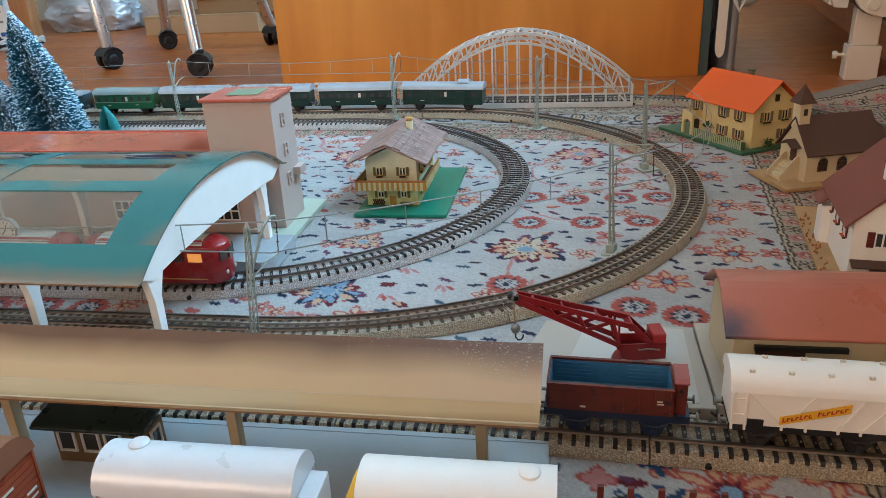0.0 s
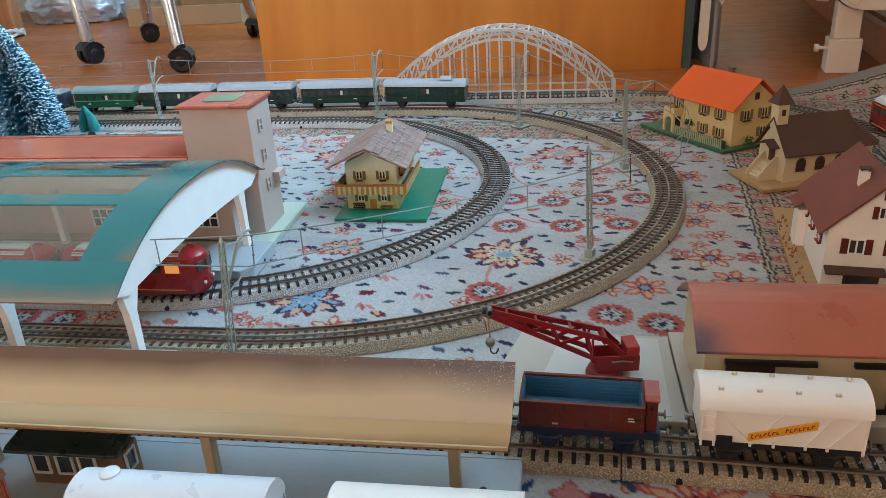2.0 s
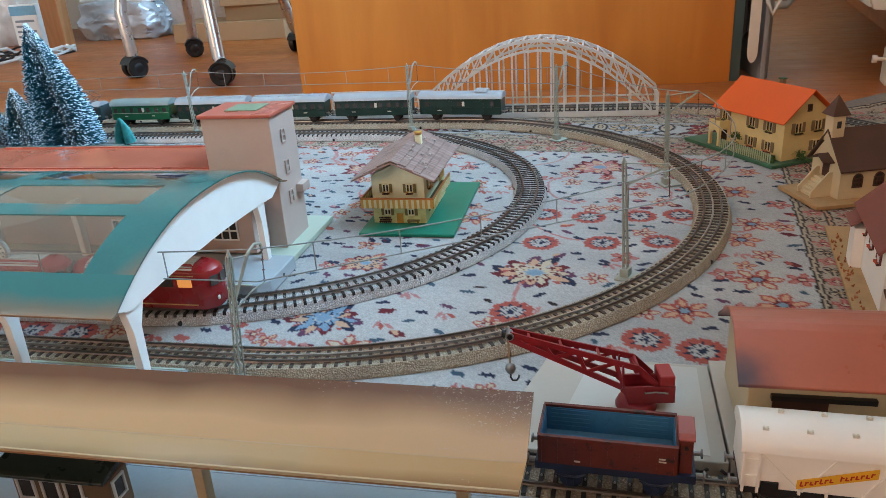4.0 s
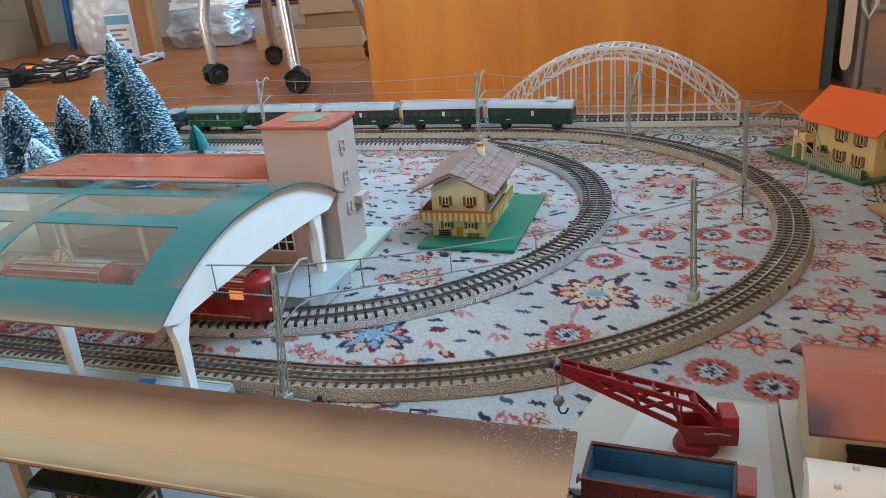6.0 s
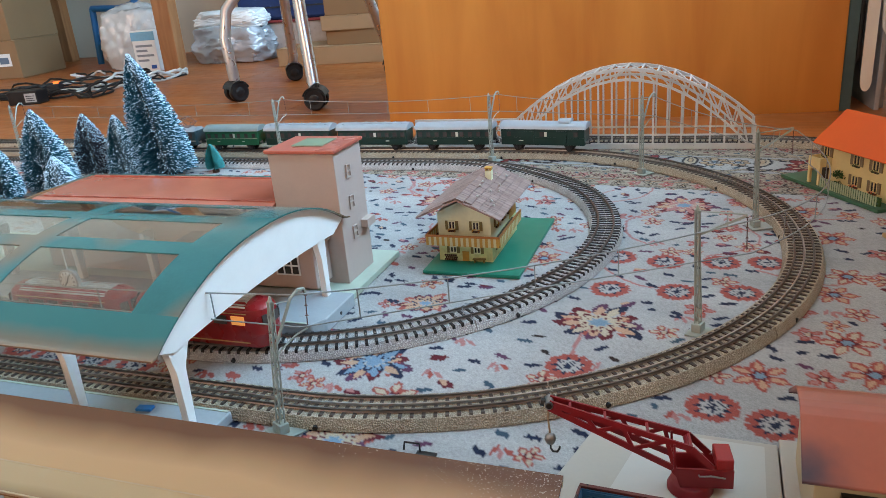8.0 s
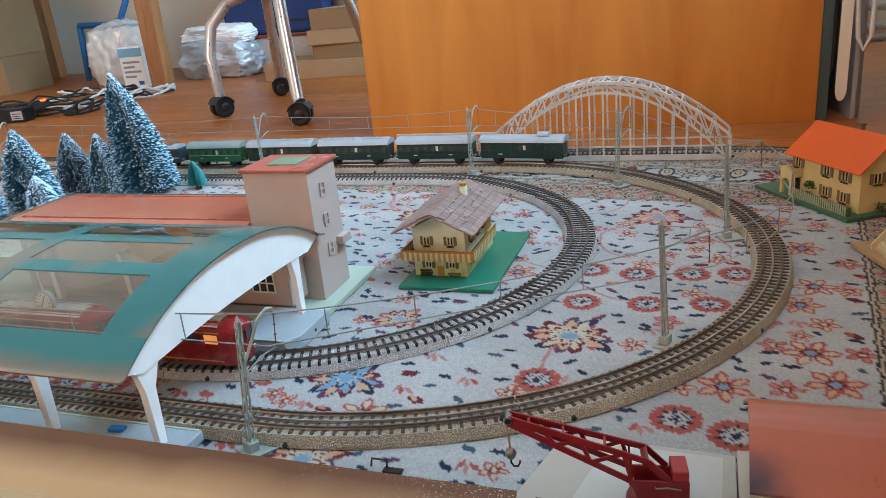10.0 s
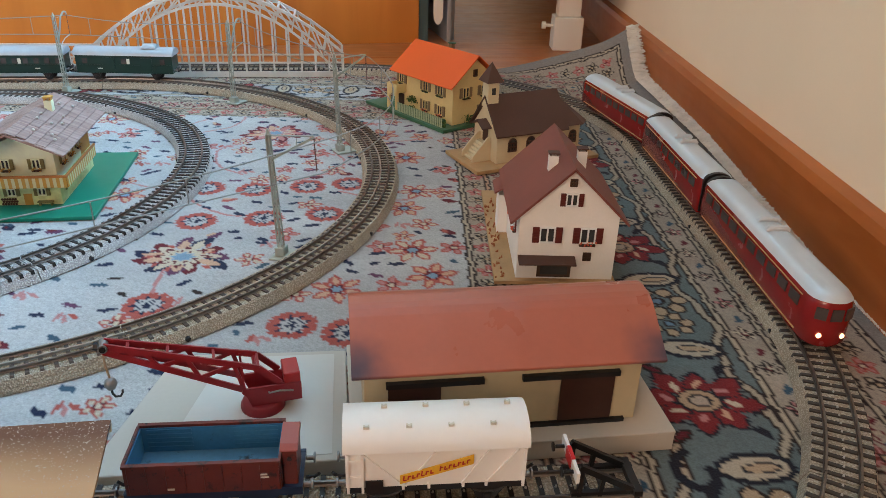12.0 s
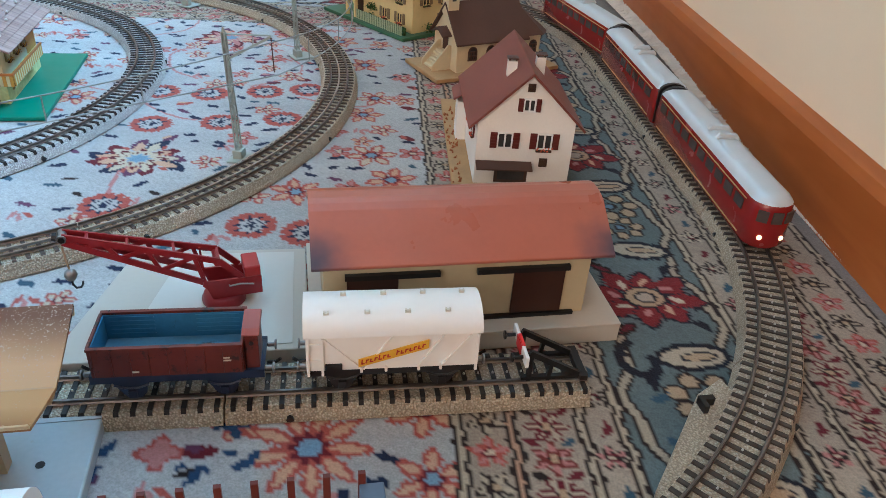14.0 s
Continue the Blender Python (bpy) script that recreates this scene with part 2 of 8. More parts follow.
# ---- mesh helpers ----
def box(bm, x0, x1, y0, y1, z0, z1):
    v = [bm.verts.new((x, y, z)) for z in (z0, z1) for y in (y0, y1) for x in (x0, x1)]
    for f in ((0, 2, 3, 1), (4, 5, 7, 6), (0, 1, 5, 4), (2, 6, 7, 3), (0, 4, 6, 2), (1, 3, 7, 5)):
        bm.faces.new([v[i] for i in f])
    return v


def prism(bm, outline, lo, hi, axis="y"):
    """A closed outline of (a, b) pushed along an axis: y takes (x, z), x takes (y, z), z takes (x, y)."""
    def at(p, s):
        return {"y": (p[0], s, p[1]), "x": (s, p[0], p[1]), "z": (p[0], p[1], s)}[axis]
    a, b = [bm.verts.new(at(p, lo)) for p in outline], [bm.verts.new(at(p, hi)) for p in outline]
    n = len(outline)
    bm.faces.new(a)
    bm.faces.new(b[::-1])
    for i in range(n):
        bm.faces.new((a[i], b[i], b[(i + 1) % n], a[(i + 1) % n]))


def bar(bm, p, q, w, h=None, up=(0, 0, 1)):
    """A square strut from p to q."""
    p, q, h = Vector(p), Vector(q), h or w
    d = (q - p).normalized()
    u = Vector(up)
    if abs(d.dot(u)) > 0.98:
        u = Vector((0, 1, 0))
    s = d.cross(u).normalized()
    u = s.cross(d)
    v = [bm.verts.new(o + s * a * w / 2 + u * b * h / 2) for o in (p, q) for a, b in ((-1, -1), (1, -1), (1, 1), (-1, 1))]
    for f in ((3, 2, 1, 0), (4, 5, 6, 7), (0, 1, 5, 4), (1, 2, 6, 5), (2, 3, 7, 6), (3, 0, 4, 7)):
        bm.faces.new([v[i] for i in f])


def rod(bm, p, q, r0, r1=None, seg=8, caps=True):
    p, q = Vector(p), Vector(q)
    r1 = r0 if r1 is None else r1
    d = (q - p).normalized()
    s = d.cross(Vector((0, 0, 1)) if abs(d.z) < 0.95 else Vector((1, 0, 0))).normalized()
    u = d.cross(s)
    rings = [[bm.verts.new(o + (s * math.cos(a) + u * math.sin(a)) * r) for a in [i * 2 * math.pi / seg for i in range(seg)]] for o, r in ((p, r0), (q, r1))]
    for i in range(seg):
        bm.faces.new((rings[0][i], rings[0][(i + 1) % seg], rings[1][(i + 1) % seg], rings[1][i]))
    if caps:
        bm.faces.new(rings[0][::-1])
        bm.faces.new(rings[1])


def tube(bm, pts, r, seg=8):
    """A bent tube through points."""
    pts = [Vector(p) for p in pts]
    rings = []
    s = None
    for i, p in enumerate(pts):
        d = (pts[min(i + 1, len(pts) - 1)] - pts[max(i - 1, 0)]).normalized()
        if s is None:
            s = d.cross(Vector((0, 0, 1)) if abs(d.z) < 0.9 else Vector((1, 0, 0))).normalized()
        s = (s - d * s.dot(d)).normalized()
        u = d.cross(s)
        rr = r[i] if isinstance(r, (list, tuple)) else r
        rings.append([bm.verts.new(p + (s * math.cos(a) + u * math.sin(a)) * rr) for a in [k * 2 * math.pi / seg for k in range(seg)]])
    for a, b in zip(rings, rings[1:]):
        for i in range(seg):
            bm.faces.new((a[i], a[(i + 1) % seg], b[(i + 1) % seg], b[i]))
    bm.faces.new(rings[0][::-1])
    bm.faces.new(rings[-1])


def lathe(bm, profile, seg=16, at=(0, 0, 0), axis="z"):
    """A turned shape from (radius, height) pairs."""
    rings = []
    for r, h in profile:
        ring = []
        for i in range(seg):
            a = i * 2 * math.pi / seg
            c, s = r * math.cos(a), r * math.sin(a)
            p = {"z": (c, s, h), "y": (c, h, s), "x": (h, c, s)}[axis]
            ring.append(bm.verts.new(Vector(p) + Vector(at)))
        rings.append(ring)
    for a, b in zip(rings, rings[1:]):
        for i in range(seg):
            bm.faces.new((a[i], a[(i + 1) % seg], b[(i + 1) % seg], b[i]))
    bm.faces.new(rings[0][::-1])
    bm.faces.new(rings[-1])


def finish(bm, name, material, bevel=0.0, smooth=False, crease=40):
    if bevel:
        bmesh.ops.bevel(bm, geom=list(bm.edges), offset=bevel, segments=2, affect="EDGES", clamp_overlap=True, profile=0.5)
    bmesh.ops.recalc_face_normals(bm, faces=bm.faces)
    me = bpy.data.meshes.new(name)
    bm.to_mesh(me)
    bm.free()
    if smooth:
        me.polygons.foreach_set("use_smooth", [True] * len(me.polygons))
        me.set_sharp_from_angle(angle=radians(crease))
    me.materials.append(material)
    return me


def part(name, bm, material, parent=None, label="", bevel=0.0, smooth=False, crease=40):
    ob = new(name, finish(bm, name, material, bevel, smooth, crease))
    ob.parent = parent
    return tagged(ob, label) if label else ob


def shared(name, me, parent, m=None):
    """One more object on a mesh that exists."""
    ob = new(name, me)
    ob.parent = parent
    if m is not None:
        ob.matrix_local = m
    return ob


def thing(name, m, label, category, group="", kind=""):
    ob = new(name)
    ob.empty_display_size = 0.02
    ob.matrix_world = m
    return tagged(ob, label, category, group, kind)


def B():
    return bmesh.new()


def boxes(*rows):
    bm = bmesh.new()
    for r in rows:
        box(bm, *r)
    return bm


# ---- the room: floor, carpet, walls, cabinet ----
M_FLOOR = wood("varnished_parquet", (0.46, 0.14, 0.032), (0.32, 0.08, 0.018), 5, 0.36, (1.5, 14, 14), 0.0)
M_CABINET = wood("orange_beech_veneer", (0.63, 0.215, 0.034), (0.50, 0.15, 0.02), 3, 0.42, (6, 6, 0.8), 0.15)
M_SKIRT = wood("orange_wood_skirting", (0.44, 0.125, 0.026), (0.34, 0.088, 0.016), 6, 0.45, (9, 1, 9), 0.1)
M_WALL = mat("cream_wall_paint", (0.88, 0.70, 0.50), 0.85, var=0.04, scale=6, bump=0.05, bscale=900)
M_ROOMWALL = mat("pale_room_wall_paint", (0.60, 0.54, 0.44), 0.85, var=0.04, scale=6)
M_CEIL = mat("white_ceiling_paint", (0.66, 0.65, 0.62), 0.9, var=0.03, scale=4)

PLANK = 0.12
floor = thing("floor", pose(0, 0, 0), "orange-brown varnished wooden plank floor", "floor", kind="structure")
part("subfloor", boxes((-3.1, 1.6, -3.3, 3.0, -0.06, -0.0105)), M_SLEEPER_BROWN, floor)
PLANKS = {}
for i in range(48):
    joints = [-2.9] + [x for x in [-2.9 - 1.5 + 0.5 * (i % 3) + 0.07 * (i * 7 % 5) + 1.5 * k for k in range(5)] if -2.8 < x < 1.35] + [1.45]
    for x0, x1 in zip(joints, joints[1:]):
        ln = round(x1 - x0, 2)
        if ln not in PLANKS:
            PLANKS[ln] = finish(boxes((-ln / 2 + 0.0006, ln / 2 - 0.0006, -PLANK / 2 + 0.0006, PLANK / 2 - 0.0006, -0.0105, -0.008)), "plank", M_FLOOR)
        shared("plank", PLANKS[ln], floor, pose((x0 + x1) / 2, -3.2 + PLANK * i, 0))

RW = pose(0.735, 0.0, 0, 0, 0, -8.4)
wall_east = thing("wall_east", RW, "plain cream painted wall above the skirting", "wall", kind="structure")
part("plaster", boxes((0.014, 0.2, -3.4, 2.9, -0.008, SILL), (0.014, 0.2, -3.4, 2.9, HEAD, 2.5), (0.014, 0.2, -3.4, WIN_A, SILL, HEAD), (0.014, 0.2, WIN_B, 2.9, SILL, HEAD)), M_WALL, wall_east)
window_1 = thing("window_1", RW, "white window frame in the cream wall", "window", kind="structure")
part("window_frame", boxes((0.10, 0.15, WIN_A, WIN_B, SILL, SILL + 0.04), (0.10, 0.15, WIN_A, WIN_B, HEAD - 0.04, HEAD), (0.10, 0.15, WIN_A, WIN_A + 0.05, SILL + 0.04, HEAD - 0.04), (0.10, 0.15, WIN_B - 0.05, WIN_B, SILL + 0.04, HEAD - 0.04), (0.10, 0.15, WIN_MID - 0.03, WIN_MID + 0.03, SILL + 0.04, HEAD - 0.04)), M_CEIL, window_1)
# unseen board, made this deep to shade the strip along the wall
part("shading_board", boxes((-0.145, 0.0995, WIN_A - 0.04, WIN_B + 0.04, SILL + 0.001, SILL + 0.026)), M_CEIL, window_1, bevel=0.003)
baseboard = thing("baseboard", RW, "orange wooden skirting board along the cream wall", "baseboard", kind="structure")
bm = B()
prism(bm, [(0.014, -0.008), (0.0, -0.008), (0.0, 0.054), (0.003, 0.062), (0.014, 0.065)], -3.0, 2.9, "y")
part("board", bm, M_SKIRT, baseboard)
for name, dims in (("wall_north", (-3.1, 1.6, 2.4, 2.6)), ("wall_west", (-3.1, -2.9, -3.3, 2.4)), ("wall_south", (-2.9, 1.3, -3.4, -3.2))):
    w = thing(name, pose(0, 0, 0), "plain cream painted room wall", "wall", kind="structure")
    rows = [(*dims, -0.008, 2.5)]
    if name == "wall_south":
        # opening cut only to let the added fill lamp in
        rows = [(-2.9, -2.80, -3.4, -3.2, -0.008, 2.5), (-0.96, 1.3, -3.4, -3.2, -0.008, 2.5), (-2.80, -0.96, -3.4, -3.2, 2.12, 2.5), (-2.80, -0.96, -3.4, -3.2, -0.008, 0.78)]
    part("plaster", boxes(*rows), M_ROOMWALL, w)
ceiling = tagged(part("ceiling", boxes((-3.1, 1.6, -3.4, 2.6, 2.5, 2.6)), M_CEIL), "plain white painted ceiling", "ceiling", kind="structure")

cabinet = thing("cabinet", pose(-0.333, 0.621, -0.008, 0, 0, 6.4), "orange beech veneer cabinet standing on the floor", "cabinet")
part("front_panel", boxes((0, 0.816, 0, 0.018, 0.0, 0.73)), M_CABINET, cabinet, bevel=0.0008)
M_TEALGREY = mat("dark_teal_side_panel", (0.06, 0.10, 0.10), 0.5, var=0.1)
part("body", boxes((0.002, 0.814, 0.0185, 0.42, 0.0, 0.728)), M_CABINET, cabinet)
part("side_panel", boxes((0.8165, 0.835, 0.004, 0.42, 0.0, 0.73)), M_TEALGREY, cabinet, "dark teal side panel", bevel=0.001)


# ---- carpet: a knotted oriental rug, its pattern knotted in colour by colour ----
CARPET = pose(0.7286, 0, 0, 0, 0, -6.6)
CELL = 0.00172


class Rug:
    def __init__(self, wide, v0, v1):
        self.nu, self.nv, self.v0 = int(wide / CELL), int((v1 - v0) / CELL), v0
        self.u = np.arange(self.nu) * CELL
        self.v = v0 + np.arange(self.nv) * CELL
        self.rgb = np.zeros((self.nv, self.nu, 3))
        self.jag = np.random.rand(self.nv, self.nu)

    def window(self, u, v, r):
        a, b = max(0, int((u - r) / CELL)), min(self.nu, int((u + r) / CELL) + 2)
        c, d = max(0, int((v - r - self.v0) / CELL)), min(self.nv, int((v + r - self.v0) / CELL) + 2)
        if a >= b or c >= d:
            return None
        U, V = np.meshgrid(self.u[a:b] - u, self.v[c:d] - v)
        return U, V, self.rgb[c:d, a:b], self.jag[c:d, a:b]

    def leaf(self, u, v, long, wide, turn, colour, bend=0.0):
        w = self.window(u, v, long)
        if w is None:
            return
        U, V, rgb, jag = w
        x, y = U * math.cos(turn) + V * math.sin(turn), -U * math.sin(turn) + V * math.cos(turn)
        y = y - bend * (1 - (x / long * 2) ** 2) * long
        rgb[np.abs(y) < wide / 2 * (1 - (2 * x / long) ** 2) * (0.78 + 0.44 * jag)] = colour

    def oval(self, u, v, long, wide, turn, colour):
        w = self.window(u, v, max(long, wide))
        if w is None:
            return
        U, V, rgb, jag = w
        x, y = U * math.cos(turn) + V * math.sin(turn), -U * math.sin(turn) + V * math.cos(turn)
        rgb[(2 * x / long) ** 2 + (2 * y / wide) ** 2 < 0.90 + 0.2 * jag] = colour

    def bloom(self, u, v, r, rings, lobes=8, deep=0.15, turn=0.0, squash=1.0):
        """Rings of colour from the outside in, each (share of the radius, colour, depth of the lobes)."""
        w = self.window(u, v, r * 1.3)
        if w is None:
            return
        U, V, rgb, jag = w
        V = V * squash
        d, a = np.hypot(U, V), np.arctan2(V, U) + turn
        for share, colour, depth in rings:
            edge = r * share * (1 + depth * np.cos(lobes * a)) * (0.94 + 0.12 * jag)
            rgb[d < edge] = colour


NAVY, WINE, CORAL, CREAM, SKY, ROSE, TEAL_WOOL, BROWN, PEACH = (0.012, 0.02, 0.05), (0.11, 0.012, 0.02), (0.34, 0.075, 0.058), (0.46, 0.38, 0.28), (0.16, 0.26, 0.36), (0.40, 0.17, 0.16), (0.035, 0.075, 0.11), (0.022, 0.014, 0.013), (0.48, 0.29, 0.19)
GROUND, BORDER, BAND = np.array((0.365, 0.36, 0.355)), np.array((0.105, 0.135, 0.138)), np.array((0.31, 0.255, 0.20))
VIOLET, INK, TAN = (0.10, 0.035, 0.075), (0.012, 0.013, 0.021), (0.37, 0.26, 0.165)
RED = (0.17, 0.017, 0.02)
rng = random.Random(4)
rug = Rug(1.75, -0.85, 0.60)
UU, VV = np.meshgrid(rug.u, rug.v)
mottle = np.array([[noise.noise((a * 6, b * 22, 0)) for a in rug.u[::8]] for b in rug.v[::8]])
mottle = np.kron(mottle, np.ones((8, 8)))[:rug.nv, :rug.nu]
weave = (1 + 0.22 * mottle[..., None]) * (0.90 + 0.20 * rug.jag[..., None])
rug.rgb[:] = GROUND * weave
edge_band = UU < 0.283
rug.rgb[edge_band] = (BAND * weave)[edge_band]
main = (UU > 0.112) & (UU < 0.20)
rug.rgb[main] = (BORDER * weave)[main]


def petals(u, v, r, n, line, fill, heart, turn=0.0, core=SKY, squash=1.0):
    """A flower of separate petals, each an outline filled with another colour."""
    for k in range(n):
        a = turn + 6.2832 * k / n
        x, y = u + 0.58 * r * math.cos(a), v + 0.58 * r * math.sin(a) / squash
        rug.leaf(x, y, r * 0.92, r * 2.9 / n, a, line)
    for k in range(n):
        a = turn + 6.2832 * k / n
        x, y = u + 0.60 * r * math.cos(a), v + 0.60 * r * math.sin(a) / squash
        rug.leaf(x, y, r * 0.60, r * 1.5 / n, a, fill)
    rug.bloom(u, v, r * 0.30, ((1.0, heart, 0.2), (0.62, core, 0.1)), n)


def bud(u, v, turn, c, d):
    rug.leaf(u, v, 0.017, 0.0085, turn, c)
    rug.leaf(u + 0.003, v + 0.002, 0.010, 0.0045, turn + 0.3, d)


def fern(u, v, turn, c):
    """A jagged little leaf with teeth."""
    rug.leaf(u, v, rng.uniform(0.011, 0.018), 0.0046, turn, c)
    for s in (-1, 1):
        rug.leaf(u + 0.003 * s * math.cos(turn), v + 0.003 * s * math.sin(turn), 0.0085, 0.0034, turn + 0.9, c)


ROSETTES = ((0.41, -0.343), (0.372, -0.352), (0.514, -0.32), (0.519, -0.176), (0.462, -0.168), (0.410, -0.156), (0.484, -0.1), (0.434, -0.09), (0.394, -0.081), (0.53, -0.099), (0.934, -0.436), (0.889, -0.428), (0.847, -0.423), (0.972, -0.43))
FLOWERS = ((0.385, -0.293, 0.021), (0.33, -0.227, 0.022), (0.339, -0.14, 0.019), (0.314, -0.27, 0.021), (0.328, -0.098, 0.02), (0.34, 0.0, 0.021), (0.37, 0.08, 0.021), (0.33, 0.18, 0.023), (0.354, -0.545, 0.030), (0.62, 0.2, 0.023), (0.70, 0.12, 0.021), (0.4, 0.28, 0.023), (0.55, 0.31, 0.021), (0.33, -0.43, 0.021), (0.298, -0.564, 0.019), (0.30, -0.52, 0.02), (0.62, -0.40, 0.02), (0.60, -0.12, 0.02), (0.83, 0.16, 0.022))
PALMETTES = ((0.511, -0.245, 0.041), (0.63, -0.46, 0.032), (0.658, -0.36, 0.034), (0.669, -0.25, 0.026), (0.79, 0.039, 0.036), (0.495, 0.078, 0.040), (0.421, -0.548, 0.009), (0.45, 0.19, 0.034), (0.95, -0.08, 0.036), (1.10, 0.1, 0.036), (0.90, 0.30, 0.036))
taken = [(u, v, 0.021) for u, v in ROSETTES] + list(FLOWERS) + list(PALMETTES)
# thin tendrils through the field
for _ in range(90):
    u, v, t = rng.uniform(0.3, 1.7), rng.uniform(-0.8, 0.55), rng.uniform(0, 6.28)
    for i in range(22):
        rug.leaf(u, v, 0.0085, 0.0030, t, ROSE)
        u, v, t = u + 0.0055 * math.cos(t), v + 0.0055 * math.sin(t), t + rng.uniform(-0.16, 0.28)
# scattered small leaves, buds and florets
STEP = 0.0205
for i in range(70):
    for j in range(72):
        u, v = 0.298 + STEP * (i + rng.uniform(-0.42, 0.42)), -0.84 + STEP * (j + 0.5 * (i % 2) + rng.uniform(-0.42, 0.42))
        if any((u - a) ** 2 + (v - b) ** 2 < (0.92 * r + 0.005) ** 2 for a, b, r in taken):
            continue
        k = rng.random()
        t = rng.choice((0.25, 0.5, 2.5, 2.9)) + rng.uniform(-0.4, 0.4)
        if k < 0.44:
            fern(u, v, t, rng.choice((NAVY, NAVY, NAVY, TEAL_WOOL, VIOLET)))
        elif k < 0.60:
            rug.leaf(u, v, rng.uniform(0.008, 0.014), 0.0048, t, rng.choice((NAVY, TEAL_WOOL, BROWN)))
        elif k < 0.72:
            bud(u, v, t, rng.choice((WINE, NAVY, CORAL, VIOLET)), rng.choice((CORAL, PEACH, ROSE, WINE, VIOLET)))
        elif k < 0.86:
            petals(u, v, rng.uniform(0.010, 0.014), 5, CORAL, rng.choice((PEACH, CREAM, ROSE)), WINE, t, CREAM)
        elif k < 0.92:
            for s in (-1, 0, 1):
                rug.leaf(u + 0.005 * s, v + 0.003 * abs(s), 0.013, 0.004, 1.2 + s * 0.6, rng.choice((ROSE, CORAL)))
ROSETTE = ((1.0, CORAL, 0.05), (0.62, GROUND, 0.12), (0.50, NAVY, 0.6), (0.34, GROUND, 0.6), (0.17, NAVY, 0.5))
for u, v in ROSETTES:
    for k in range(20):
        a = k * 0.31416 + rng.uniform(-0.08, 0.08)
        rug.leaf(u + 0.0145 * math.cos(a), v + 0.0145 * math.sin(a), 0.0085, 0.0042, a, CORAL)
    rug.bloom(u, v, 0.0165, ROSETTE, 9, turn=u * 7)
for i, (u, v, r) in enumerate(FLOWERS):
    petals(u, v, r, 9 if r > 0.025 else 6, CORAL, (PEACH, CREAM, PEACH)[i % 3], WINE, u * 9, SKY)
for i, (u, v, r) in enumerate(PALMETTES):
    if r < 0.02:
        rug.bloom(u, v, r, ((1.0, CORAL, 0.25), (0.8, ROSE, 0.25)), 4)
        continue
    line, fill, heart = ((NAVY, CREAM, WINE), (NAVY, CREAM, WINE), (NAVY, SKY, NAVY), (CORAL, PEACH, NAVY), (WINE, ROSE, CREAM), (WINE, ROSE, CREAM))[i % 6]
    for k in range(11):
        a = k * 0.571 + 0.2 + rng.uniform(-0.12, 0.12)
        q = r * rng.uniform(0.82, 1.12)
        rug.leaf(u + 0.70 * q * math.cos(a), v + 0.62 * q * math.sin(a), q * 0.62, r * 0.30, a + 0.35, (line, WINE, VIOLET)[k % 3])
        rug.leaf(u + 0.52 * q * math.cos(a), v + 0.47 * q * math.sin(a), q * 0.55, r * 0.22, a, fill if k % 2 else PEACH)
        rug.leaf(u + 0.66 * q * math.cos(a + 0.28), v + 0.6 * q * math.sin(a + 0.28), q * 0.22, r * 0.10, a, CORAL)
    rug.bloom(u, v, r * 0.46, ((1.0, fill, 0.2), (0.9, heart, 0.35), (0.74, fill, 0.3), (0.5, GROUND, 0.2), (0.42, SKY, 0.2)), 8, squash=1.25)
# the bands and guard stripes along the edge, the same inwards and outwards of the main border
wave = 0.0006 * np.sin(VV * 420) + 0.0006 * np.sin(VV * 170 + 1)
for at, core in ((0.2835, CREAM), (0.2575, PEACH), (0.222, CREAM), (0.202, CREAM), (0.113, CREAM), (0.089, CREAM), (0.0545, CREAM), (0.018, CREAM)):
    step = 0.0010 * np.sign(np.sin(VV * 260 + at * 900))
    d = np.abs(UU + wave - at + 0.3 * step)
    rug.rgb[d < 0.0034 + 0.0008 * (rug.jag - 0.5)] = BROWN
    rug.rgb[d < 0.0013] = np.array(core) * 0.82
for i in range(72):
    v = -0.86 + i * 0.0205
    k = i % 2
    for at in (0.270, 0.0385):
        if i % 2:
            petals(at, v + 0.004, 0.0105, 5, CORAL, ROSE, WINE, 0.3, CREAM, 1.1)
        else:
            petals(at, v + 0.004, 0.0105, 5, BROWN, np.array(CREAM) * 0.8, BROWN, 0.9, TAN, 1.1)
    for at in (0.240, 0.072):
        petals(at, v, 0.0112, 6, (WINE, (0.15, 0.03, 0.025))[k], (np.array(CREAM) * 0.8, ROSE)[k], BROWN, 0.5 * k, TAN)
        rug.leaf(at + 0.009, v + 0.0102, 0.009, 0.0042, 0.5, (BROWN, WINE)[k])
        rug.leaf(at - 0.009, v + 0.0102, 0.009, 0.0042, -0.5, (WINE, TEAL_WOOL)[k])
    if k:
        for at in (0.212, 0.101):
            petals(at, v, 0.0085, 5, BROWN, (CREAM, ROSE, BAND)[i // 2 % 3], WINE, 0.2, CREAM)
            rug.leaf(at, v + 0.019, 0.012, 0.005, 1.9, (TEAL_WOOL, WINE)[i // 2 % 2], 0.2)


def boteh(u, v, way, side):
    """A cream drop outlined in ink, with a thick curled hook."""
    for q in range(26):
        a = way * (-1.3 + q * 0.19)
        r = 0.0165 - 0.00036 * q
        rug.oval(u + side * (0.031 + r * math.cos(a) * 0.85), v + way * 0.004 + r * math.sin(a), 0.0062, 0.0054, 0, INK)
    rug.oval(u, v, 0.046, 0.024, 0.10 * way, INK)
    rug.oval(u, v, 0.038, 0.0165, 0.10 * way, np.array(CREAM) * 0.82)
    rug.oval(u - 0.003, v, 0.023, 0.0085, 0.10 * way, INK)
    rug.oval(u - 0.003, v, 0.019, 0.0058, 0.10 * way, TAN)


